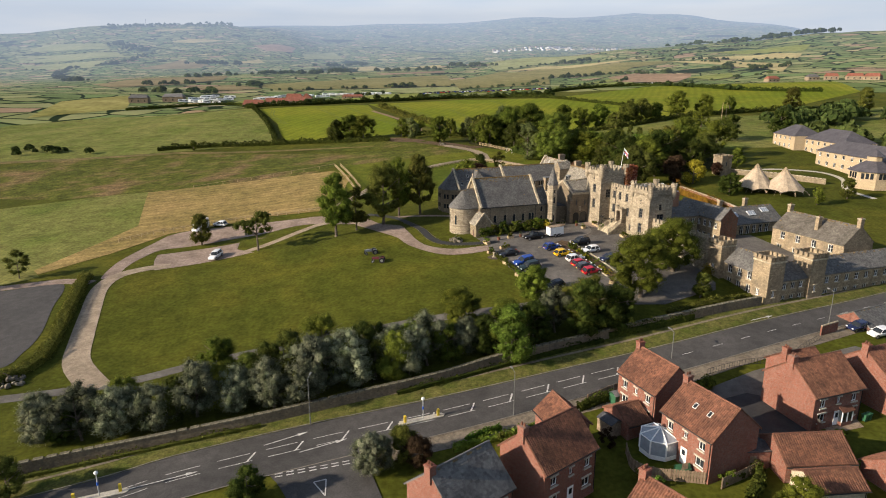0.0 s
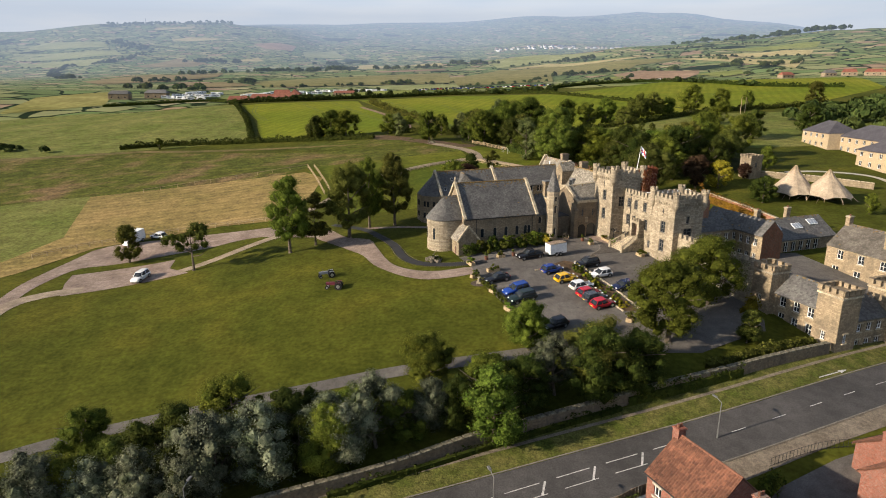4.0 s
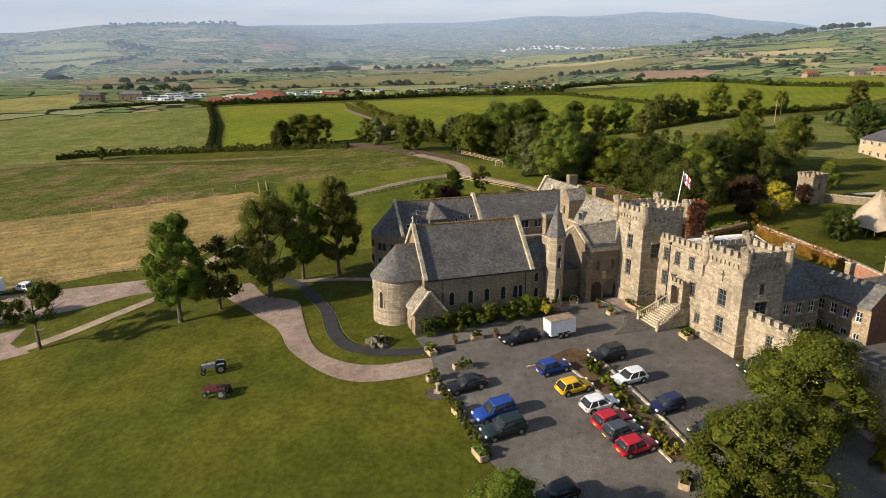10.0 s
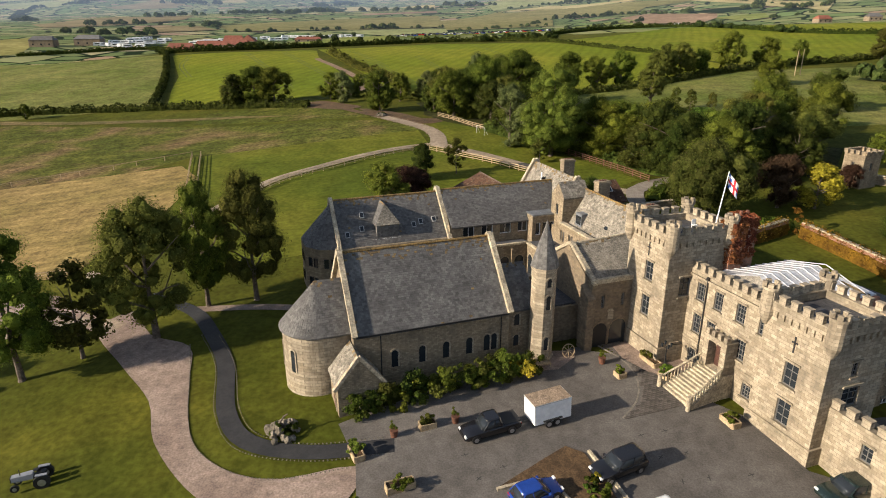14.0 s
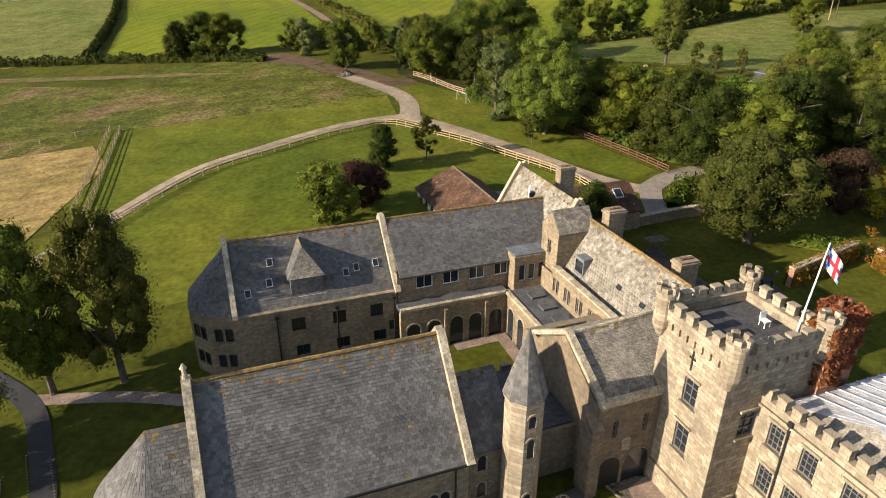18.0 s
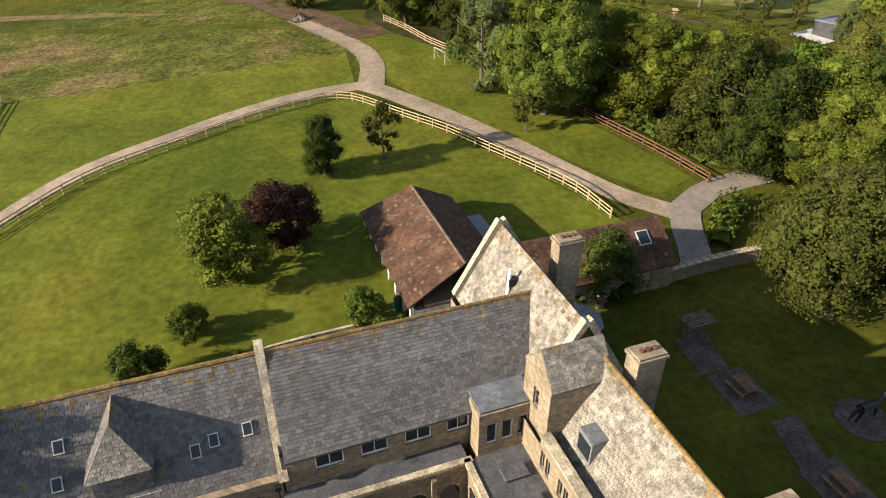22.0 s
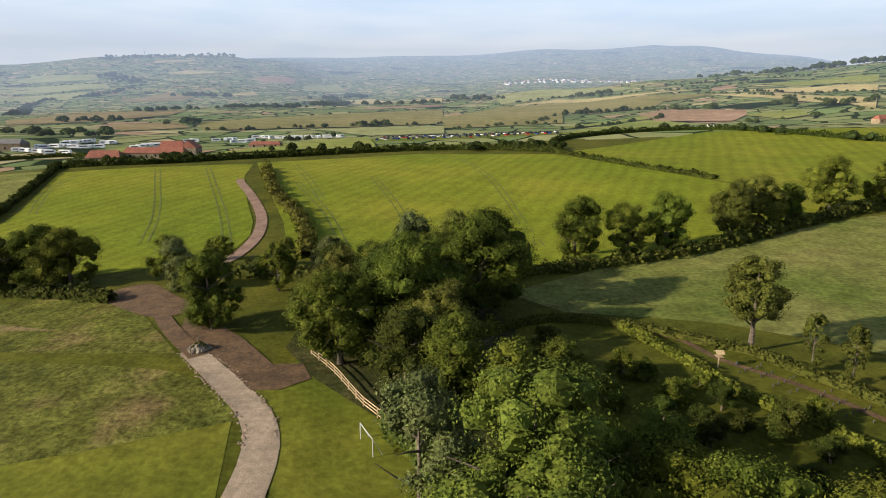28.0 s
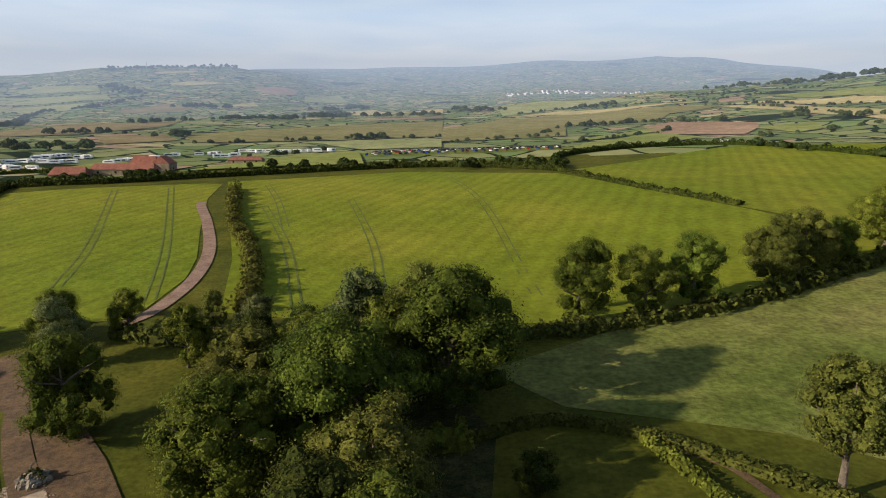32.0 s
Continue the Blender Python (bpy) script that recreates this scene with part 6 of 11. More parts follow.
    a, b, t, e = (-7.8, 21.95, 10.6), (-4.6, 21.95, 10.6), (-6.2, 23.4, 12.9), (-6.2, 26.0, 12.9)
    for k, q in enumerate(([a, b, t, t], [b, (-4.6, 26, 10.6), e, t], [(-7.8, 26, 10.6), a, t, e])):
        bm = bmesh.new()
        poly3(bm, q[:3] if k == 0 else q)
        r = part("dormer_roof", bm, SLATE, d)
        # front hip laid in paler slate to imitate the sun on it
        slates(r, q, STONESLATE if k == 0 else SLATE, 0.3, 0.22, seed=91 + k)
    sl = math.atan2(zr - ze, 26 - v0 - 0.5)
    for u, s in ((-11.2, 0.25), (-9.3, 0.35), (-6.6, 0.3), (-2.6, 0.33), (-1.6, 0.38), (0.2, 0.4), (-9.0, 0.62)):
        f = bmesh.new()
        box(f, -0.27, 0.27, -0.38, 0.38, 0, 0.07)
        o = part("roof_light", f, GREYPAINT, c)
        o.matrix_local = Matrix.Translation((u, v0 + 0.5 + (26 - v0 - 0.5) * s, ze + 0.16 + (zr - ze) * s)) @ Matrix.Rotation(sl, 4, "X")
        part("pane", boxm(-0.21, 0.21, -0.31, 0.31, 0.07, 0.08), GLASS, o)
    for u in (-9.2, -4.0, 1.2):
        bm = bmesh.new()
        tube(bm, (u, v0 - 0.08, 2), (u, v0 - 0.08, 7.9), 0.06)
        box(bm, u - 0.16, u + 0.16, v0 - 0.25, v0, 7.7, 8.0)
        part("downpipe", bm, BLACK, c)


rear_range()


def barns():
    c = thing("open_barn", CASTLE, "open-sided barn with a brown tiled hipped roof", "barn")
    u0, u1, v0, v1 = 13.4, 22.8, 35.6, 51.9
    m = (u0 + u1) / 2
    g = 3.2
    for k in range(8):
        for u in (u0 + 0.2, u1 - 0.2):
            part("post", boxm(u - 0.16, u + 0.16, v0 + 0.4 + k * 2.2 - 0.16, v0 + 0.4 + k * 2.2 + 0.16, g - 1.5, 6.1), WHITE if u < 15 else KERB, c)
    part("wall", boxm(u0 + 1.2, u1 - 0.4, v0, v1 - 0.4, g - 1.5, 6.0), OLDBRICK, c)
    ze, zr = 6.1, 9.3
    roof_slope(c, [(u0 - 0.2, v1 + 0.2, ze), (u0 - 0.2, v0, ze), (m, v0, zr), (m, v1 - 1.9, zr)], DARKTILE, None, 0.3, 0.28, seed=110)
    roof_slope(c, [(u1 + 0.2, v0, ze), (u1 + 0.2, v1 + 0.2, ze), (m, v1 - 1.9, zr), (m, v0, zr)], DARKTILE, None, 0.3, 0.28, seed=111)
    roof_slope(c, [(u1 + 0.2, v1 + 0.2, ze), (u0 - 0.2, v1 + 0.2, ze), (m, v1 - 1.9, zr), (m, v1 - 1.9, zr)], DARKTILE, None, 0.3, 0.28, seed=112)
    ridge_line(c, (m, v0, zr), (m, v1 - 1.9, zr), PALETILE, 0.13)
    part("side_roof", boxm(u1 + 0.3, u1 + 2.4, v0 + 1.5, v1 - 2.5, 4.9, 5.05), FLATGREY, c, "flat grey side roof")
    part("side_wall", boxm(u1 + 0.3, u1 + 2.2, v0 + 1.6, v1 - 1.9, 2, 4.9), OLDBRICK, c)
    roof_slope(c, [(u0 + 0.2, 33.9, 5.2), (u1 - 5, 33.9, 5.2), (u1 - 5, 36.6, 5.9), (u0 + 0.2, 36.6, 5.9)], SLATE, None, 0.3, 0.24, seed=113)
    part("lean_to_wall", boxm(u0 + 0.4, u1 - 5.2, 34.1, 35.6, 2, 5.2), RUBBLE, c)
    c = thing("garden_shed", CASTLE, "low stone outbuilding with a mossy brown tiled roof", "shed")
    block(c, "wall", 23.2, 36.8, 33.2, 40.2, 2, 7.0, RUBBLE, {"S": [(8.5, 11.5, 4.0, 6.3)]}, wins=False, top=False)
    gable_roof(c, 23.2, 37.0, 33.2, 40.2, 7.0, 9.5, DARKTILE, "u", 0.35, 115, 0.3, 0.28, RUBBLE)
    s = part("roof_light", boxm(-0.6, 0.6, -0.7, 0.7, 0, 0.1), GREYPAINT, c)
    s.matrix_local = Matrix.Translation((34.6, 35.2, 8.48)) @ Matrix.Rotation(math.atan2(2.5, 3.5), 4, "X")
    part("pane", boxm(-0.48, 0.48, -0.58, 0.58, 0.1, 0.12), GLASS, s)


barns()

# ---- trees ----
def crown_mesh(name, mat, seed, rx, rz, zc, clumps=60, leaves=95, leaf=0.42, droop=0.0):
    """A crown of many small leaves in clumps, uneven in outline. rx, rz: half width and half height; zc: height of its middle."""
    rng = np.random.default_rng(seed)
    nl = max(8, int(clumps / 7))
    ld = rng.normal(size=(nl, 3))
    ld /= np.linalg.norm(ld, axis=1)[:, None]
    ld[:, 2] = np.where(ld[:, 2] < -0.8, -ld[:, 2], ld[:, 2])
    size = np.array([rx, rx, rz])
    taper = np.where(ld[:, 2] > 0.4, 0.75, 1.0) * np.where(ld[:, 2] < -0.2, 0.85, 1.0)
    lobe = ld * size * (rng.uniform(0.36, 0.58, nl) * taper)[:, None]
    lobe_r = min(rx, rz) * rng.uniform(0.46, 0.64, nl)
    of = np.arange(clumps) % nl
    d = rng.normal(size=(clumps, 3)) + 0.8 * ld[of] + np.array([0, 0, 0.25])
    d /= np.linalg.norm(d, axis=1)[:, None]
    cen = lobe[of] + d * (lobe_r[of] * rng.uniform(0.45, 1.0, clumps))[:, None]
    cr = min(rx, rz * 1.2) * rng.uniform(0.19, 0.32, clumps)
    # fill the crown's given width and height
    cen[:, :2] *= rx / np.percentile(np.hypot(cen[:, 0], cen[:, 1]) + 0.8 * cr, 88)
    lo, hi = np.percentile(cen[:, 2] - 0.7 * cr, 4), np.percentile(cen[:, 2] + 0.7 * cr, 97)
    cen[:, 2] = -rz + (cen[:, 2] - lo) * 2 * rz / (hi - lo)
    # draw stray clumps back onto a rounded outline
    out = np.sqrt((cen[:, 0] ** 2 + cen[:, 1] ** 2) / rx ** 2 + cen[:, 2] ** 2 / rz ** 2)
    cen *= np.where(out > 0.84, (0.84 + 0.3 * (out - 0.84)) / np.maximum(out, 0.01), 1.0)[:, None]
    n = clumps * leaves
    who = np.repeat(np.arange(clumps), leaves)
    q = rng.normal(size=(n, 3)) + 0.7 * d[who] + np.array([0, 0, 0.35])
    q /= np.linalg.norm(q, axis=1)[:, None]
    pos = cen[who] + q * np.array([1.1, 1.1, 0.8]) * (cr[who] * rng.uniform(0.42, 1.2, n))[:, None]
    pos[:, 2] += zc - droop * np.hypot(pos[:, 0], pos[:, 1])
    nrm = q + 0.5 * d[who] + rng.normal(size=(n, 3)) * 0.5
    nrm /= np.linalg.norm(nrm, axis=1)[:, None]
    t = np.cross(nrm, rng.normal(size=(n, 3)))
    t /= np.linalg.norm(t, axis=1)[:, None]
    b = np.cross(nrm, t)
    s = (leaf * rng.uniform(0.55, 1.25, n))[:, None]
    k = rng.uniform(0.45, 0.8, n)[:, None]
    v = np.stack([pos - t * s * 0.5, pos + b * s * k * 0.5 + nrm * s * 0.08, pos + t * s * 0.5, pos - b * s * k * 0.5 + nrm * s * 0.08], 1).reshape(-1, 3)
    f = np.arange(n * 4).reshape(-1, 4)
    # solid ball added in every clump to block light, hidden behind its leaves
    heart = bmesh.new()
    bmesh.ops.create_icosphere(heart, subdivisions=1, radius=1.0)
    hv = np.array([q.co[:] for q in heart.verts])
    hf = np.array([[q.index for q in g.verts] for g in heart.faces])
    heart.free()
    hp = cen[:, None, :] + hv[None] * (cr[:, None, None] * rng.uniform(0.48, 0.72, (clumps, len(hv), 1)))
    hp[..., 2] += zc - droop * np.hypot(hp[..., 0], hp[..., 1])
    hq = (hf[None] + (np.arange(clumps) * len(hv))[:, None, None] + len(v)).reshape(-1, 3)
    return pydata(name, np.concatenate([v, hp.reshape(-1, 3)]), [tuple(r) for r in f] + [tuple(r) for r in hq], mat)


def trunk_mesh(name, seed, h, rx, zc, r=0.3, limbs=7):
    rng = random.Random(seed)
    bm = bmesh.new()
    p = Vector((0, 0, -0.4))
    fork = max(h * 0.22, zc * 0.55)
    q = Vector((rng.uniform(-0.2, 0.2), rng.uniform(-0.2, 0.2), fork))
    cyl(bm, 0, 0, -0.4, 0.35, r * 1.6, r * 1.1, 9)
    tube(bm, (0, 0, 0.3), q, r * 1.1, r * 0.8, 9)
    tube(bm, q, (q.x * 1.5, q.y * 1.5, h * 0.85), r * 0.75, r * 0.12, 7)
    for i in range(limbs):
        a = i * 2 * math.pi / limbs + rng.uniform(-0.4, 0.4)
        z = fork + (h * 0.75 - fork) * rng.uniform(0, 0.7)
        c = Vector((q.x, q.y, z))
        e = c + Vector((math.cos(a) * rx * 0.45, math.sin(a) * rx * 0.45, h * rng.uniform(0.06, 0.16)))
        g = e + Vector((math.cos(a) * rx * 0.35, math.sin(a) * rx * 0.35, h * rng.uniform(0.04, 0.16)))
        tube(bm, c, e, r * 0.42, r * 0.26, 6)
        tube(bm, e, g, r * 0.26, r * 0.07, 5)
    return mesh_of(name, bm, BARK)


KINDS = {}


def tree_kind(key, mats, h, width, clear, label, name="tree", clumps=70, leaves=95, leaf=0.42, variants=2, r=0.32, droop=0.0):
    """Meshes for one kind of tree of height h; placed trees are scaled copies."""
    out = []
    for i in range(variants):
        rz = (h - clear) / 2 * 1.06
        zc = clear + (h - clear) / 2
        seed = sum(map(ord, key)) * 10 + i
        mat = mats[i % len(mats)]
        out.append((trunk_mesh("trunk", seed, h, width / 2, clear, r), crown_mesh("crown", mat, seed, width / 2, rz, zc, clumps, leaves, leaf, droop=droop)))
    KINDS[key] = (out, h, label, name)


def plant(key, places, wide=1.0, group=""):
    meshes, h, label, name = KINDS[key]
    for i, (x, y, tall) in enumerate(places):
        rng = random.Random(int(x * 13 + y * 7))
        s = tall / h
        w = s * wide * rng.uniform(0.92, 1.12)
        o = thing(name, Matrix.Translation((x, y, H(x, y) - 0.05)) @ Matrix.Rotation(rng.uniform(0, 6.28), 4, "Z") @ Matrix.Diagonal((w, w, s, 1)), label, name.replace("_", " "), group)
        t, c = meshes[rng.randrange(len(meshes))]
        part("trunk", t, None, o)
        part("crown", c, None, o)


tree_kind("oak", [LEAF, LEAF, LEAFOLIVE], 14, 12, 1.3, "broad full-leaved deciduous tree on mown grass", "oak_tree", 110, 210, 0.27, 3, 0.42)
tree_kind("dark", [LEAFDARK, LEAF], 12, 11, 0.4, "dense dark green deciduous tree", "tree", 100, 190, 0.26, 2)
tree_kind("silver", [LEAFGREY], 8, 7.6, 0.6, "silvery grey-leaved whitebeam tree behind the roadside wall", "whitebeam_tree", 90, 170, 0.20, 3, 0.2)
tree_kind("bright", [LEAFLIGHT], 9, 6.4, 0.5, "fresh bright green deciduous tree", "tree", 80, 120, 0.28, 1, 0.22)
tree_kind("olive", [LEAFOLIVE, LEAF], 9, 7, 1.0, "olive green deciduous tree with open crown", "tree", 75, 110, 0.28, 2, 0.22)
tree_kind("sparse", [LEAFOLIVE], 7, 4.6, 1.2, "thin young tree with see-through crown", "young_tree", 34, 60, 0.3, 2, 0.12)
tree_kind("purple", [LEAFPURPLE], 8, 7.5, 0.8, "dark purple-leaved beech tree", "copper_beech", 90, 150, 0.26, 1, 0.24)
tree_kind("yellow", [LEAFYELLOW], 7, 5.5, 0.3, "bright yellow-leaved tree beside dark woodland", "golden_tree", 60, 85, 0.36, 1, 0.2)
tree_kind("shrub", [LEAFDARK, LEAF], 3, 3.2, 0.1, "rounded clipped evergreen shrub on the lawn", "shrub", 54, 130, 0.16, 2, 0.1)
tree_kind("limeshrub", [LEAFLIGHT], 3, 3.0, 0.1, "fresh green garden shrub", "shrub", 54, 130, 0.16, 1, 0.1)
tree_kind("tallstem", [LEAFOLIVE], 12, 7.4, 4.0, "tall tree with bare pale trunk and airy crown", "tree", 100, 110, 0.26, 1, 0.35)
tree_kind("poplar", [LEAFOLIVE], 7, 2.4, 0.6, "slim young conifer-shaped tree", "young_tree", 70, 90, 0.2, 1, 0.1)

plant("silver", [(-76.9, -47.1, 7.0), (-71.8, -46.8, 7.8), (-62.4, -44.5, 6.9), (-57.9, -42.2, 8.3), (-47.4, -40.7, 7.3), (-41.7, -37.5, 9.3), (-37.0, -36.0, 8.7), (-31.5, -32.3, 7.6), (-25.8, -31.4, 8.4), (-20.1, -28.4, 6.3), (-4.5, -22.8, 7.5), (-67, -45.5, 7.2), (-52.5, -41.5, 6.8)], group="roadside trees")
plant("dark", [(-68.5, -42.1, 6.4), (-58.9, -30.9, 6.3), (-52.0, -38.5, 7.2), (-46.8, -36.0, 9.0), (-42.3, -28.8, 7.8), (-35.0, -31.1, 7.7), (0.3, -23.5, 9.7), (5.9, -22.0, 7.9), (-30.3, -34.5, 7.5), (-13, -27, 8)], 1.1, "roadside trees")
plant("oak", [(-20.3, -21.4, 7.6), (13.0, -12.0, 11.8), (22.8, -0.6, 10.9), (-6.5, -13.2, 7.2), (1.0, -21.1, 9.0), (-6.7, -10.9, 5.1)], 1.15)
plant("bright", [(-12.5, -31.1, 9.3)])
tree_kind("tall", [LEAF, LEAFOLIVE, LEAFDARK], 15.5, 10.0, 2.6, "tall broad-leaved tree beside the gravel drive", "tree", 110, 180, 0.24, 3, 0.36)
tree_kind("flat", [LEAFOLIVE], 9.5, 11.5, 4.6, "low spreading flat-topped tree on the lawn edge", "spreading_tree", 60, 110, 0.26, 1, 0.26)
plant("tall", [(-49.8, 30.6, 15.6), (-38.6, 37.4, 16.0)], 0.92, "tall trees beside the chapel")
plant("sparse", [(-45.2, 34.0, 11.0)], 1.1, "tall trees beside the chapel")
plant("tall", [(-35.1, 44.3, 15.4), (-29.5, 45.6, 16.0)], 0.80, "tall trees beside the chapel")
plant("flat", [(-68.4, 27.0, 9.6)])
plant("olive", [(-84.9, 34.4, 8.2)], 0.9)
plant("sparse", [(-118.5, 13.5, 6.8), (-125, 6.0, 7.2)], 1.2)
plant("dark", [(-10.4, 93.1, 6.7)], 0.85)
plant("sparse", [(-3.9, 96.4, 7.1), (13.5, 103.3, 5.7)])
plant("olive", [(-16.1, 74.2, 8.6)], 1.2)
plant("purple", [(-12.3, 79.6, 6.4)], 1.35)
plant("purple", [(49.2, 75.6, 8.8)], 0.85)
plant("shrub", [(-17.5, 67.2, 3.4), (-19.1, 61.7, 4.3), (-12.5, 63.4, 2.0)])
plant("limeshrub", [(-3.5, 68.8, 3.5)])
plant("yellow", [(54.9, 74.8, 7.6)], 1.25)
tree_kind("ash", [LEAFASH], 18, 13.5, 0.7, "tall bright green ash tree at the wood's edge", "ash_tree", 125, 220, 0.27, 1, 0.45)
tree_kind("willow", [LEAFWILLOW], 13, 9, 0.6, "grey-green willow at the wood's edge", "willow_tree", 90, 130, 0.30, 1, 0.3)
tree_kind("chestnut", [LEAFCHEST], 13, 14, 1.6, "spreading horse chestnut tree with pale blotched leaves", "chestnut_tree", 125, 230, 0.30, 1, 0.5)
plant("ash", [(16.5, 108.5, 18.0)])
plant("willow", [(8.5, 116.2, 13.4)])
tree_kind("sycamore", [LEAFFRESH], 11, 11, 0.8, "yellow-green sycamore at the wood's edge", "sycamore_tree", 105, 200, 0.26, 1, 0.35)
plant("sycamore", [(27.0, 107.3, 11.5)], 1.1)
plant("bright", [(43.8, 99, 11.5)], 1.2, "woodland trees")
plant("chestnut", [(35.2, 69.5, 13.0)])
plant("oak", [(31, 107.3, 11.6), (42.3, 87.0, 12.4), (57.2, 106.7, 12.7), (68.2, 122.4, 13.4), (75.0, 111.9, 13.9), (-3.7, 145.5, 12.5), (6.2, 151.2, 16.0), (14.9, 166.6, 16.5), (11.4, 177.6, 14.5), (35.2, 196, 13.5), (55.1, 200.9, 12.5), (72.3, 210.2, 12.7), (104.6, 229.9, 13.6), (102.8, 192, 10)], group="woodland trees")
plant("dark", [(36, 94.8, 13.8), (39.1, 91.5, 12.3), (48.5, 92, 14), (47, 104, 10), (27.0, 114, 11.0), (-24.6, 156.7, 11.2), (-3.0, 174.5, 9.4), (89.5, 221, 9.0), (5.7, 136.6, 10.9), (11.5, 133.7, 11.0), (-43, 183, 8.5), (2.9, 161.4, 12.5), (-7.2, 165.8, 10.8), (-9.1, 154.7, 8.1), (119.9, 234, 11), (60, 92, 11)], group="woodland trees")
plant("olive", [(-38.9, 194, 5), (-20, 175, 8.6), (-25, 183, 4.4), (16.8, 128.5, 10.4), (-34, 187, 7), (-22, 189, 6.2), (5, 197, 5.3), (22.7, 133.9, 8.0), (64, 97, 9), (138, 243, 9.3), (178, 252, 12.7), (206, 230, 13.4), (-142, 181, 5), (-77, 184, 7), (78, 96, 7)], group="woodland trees")
plant("tallstem", [(49.0, 147.3, 12.4)])
plant("shrub", [(34.7, 133.7, 3.3), (39.6, 132.6, 3.2), (23.2, 149.5, 3.7), (30.9, 140.5, 3.9), (43.9, 127.6, 3.8), (36, 126, 3.4), (28, 134, 3.6), (48, 130, 3)], group="garden shrubs")
plant("poplar", [(53.7, 141.6, 7.4), (56.3, 137.9, 7.4), (60.5, 134.9, 7.2)], group="young trees in a row")
plant("shrub", [(33, 0.6, 2.4), (31.5, -1.4, 2.0), (29.8, 2.4, 2.2), (24, -12, 2.6)], group="lodge shrubs")
plant("olive", [(24.5, -11.5, 4.6), (-73.9, -58.6, 5.5), (-28.3, -53.5, 5.0), (80, 50, 5), (92, 56, 6)], group="garden trees")
plant("dark", [(60, 60, 6.5), (-45.4, -60.5, 4.5), (98, 150, 11), (125, 160, 12), (14.5, -64.5, 5)], 1.0, "garden trees")
plant("purple", [(-26.5, -54.5, 4.2), (66, 84, 4.4)])
plant("silver", [(-31.5, -55.5, 5.5)])

plant("dark", [(-60.5, -43.0, 6.5), (-55.0, -40.5, 7.0), (-44.5, -39.5, 6.8), (-39.0, -34.5, 7.2), (-33.5, -34.5, 6.5), (-28.0, -30.5, 7.0), (-22.5, -30.5, 6.2), (-16.5, -28.5, 6.6), (-8.5, -25.5, 7.2), (-64.5, -44.5, 5.6), (-74.5, -46.5, 5.2)], 1.0, "roadside trees")
plant("silver", [(-44.0, -41.0, 6.6), (-28.6, -33.6, 7.2)], 1.0, "roadside trees")
plant("dark", [(-74.0, 182.5, 10.4), (0.5, 155.0, 12.0), (-1.0, 166.0, 11.0), (7.0, 170.0, 12.0), (55.0, 101.0, 12.0), (44.5, 92.5, 12.5), (63.0, 112.0, 12.0)], 1.1, "woodland trees")
plant("oak", [(-6.0, 158.0, 12.0), (9.0, 143.5, 11.5), (37.0, 104.0, 12.5), (50.5, 98.5, 13.0), (69.0, 103.0, 11.0), (46.0, 198.0, 11.5), (80.5, 216.0, 12.0), (-61.0, 181.5, 11.8), (-67.5, 182.5, 12.2)], 1.1, "woodland trees")
plant("willow", [(65.5, 127.5, 7.6), (-38.0, 176.0, 9.5), (-11.5, 178.5, 9.0), (3.5, 171.5, 15.0)], 1.0, "woodland trees")
plant("olive", [(20.0, 118.0, 11.0), (32.5, 97.5, 9.0), (46.5, 86.0, 10.0)], 1.25, "woodland trees")
tree_kind("yew", [LEAFDARK], 6, 4.2, 0.1, "dark upright yew beside the outbuilding", "yew_tree", 90, 140, 0.15, 1, 0.2, droop=0.25)
plant("yew", [(16.6, 71.0, 7.6)], 1.25)

# ---- road, verge and roadside wall ----
def line_marks(name, pts, dash, gap, wide, side, up=0.125, start=0.0, label="worn white road marking", stop=None):
    """Broken painted lines along the road, each dash a piece of its own."""
    c = smooth_line(pts, 0.5)
    t = np.gradient(c, axis=0)
    t /= np.linalg.norm(t, axis=1)[:, None]
    nrm = np.stack([-t[:, 1], t[:, 0]], 1)
    c = c + nrm * side
    s = np.concatenate([[0], np.cumsum(np.linalg.norm(np.diff(c, axis=0), axis=1))])
    root = thing(name, Matrix(), label, "road marking", kind="structure")
    a = start
    while a + dash < (stop or s[-1]):
        k = np.linspace(a, a + dash, max(2, int(dash / 1.0) + 1))
        x, y = np.interp(k, s, c[:, 0]), np.interp(k, s, c[:, 1])
        part("dash", ribbon_mesh("dash", list(zip(x, y)), wide * 0.75, WORNWHITE, up, 1.0, 0, 1), None, root)
        a += dash + gap


ROADMID = [(-150, -97), (-110, -79), (-67.2, -61.4), (-55.6, -55.5), (-40.4, -49.6), (-22.6, -43.5), (-1.85, -35.7), (21.3, -27.3), (40.5, -19.0), (61.6, -9.9), (110, 11.5), (200, 54)]
ROADWIDE = [9.0, 9.0, 9.0, 9.0, 8.6, 7.8, 6.8, 6.0, 5.8, 5.8, 5.8, 5.8]


def beside(out, line=ROADMID, wide=ROADWIDE):
    """The line that keeps a given distance outside the road's edge: positive towards the castle."""
    p = np.array(line, float)
    t = np.gradient(p, axis=0)
    t /= np.linalg.norm(t, axis=1)[:, None]
    off = (np.array(wide) / 2 + abs(out)) * (1 if out > 0 else -1)
    return [tuple(q) for q in p + np.stack([-t[:, 1], t[:, 0]], 1) * off[:, None]]


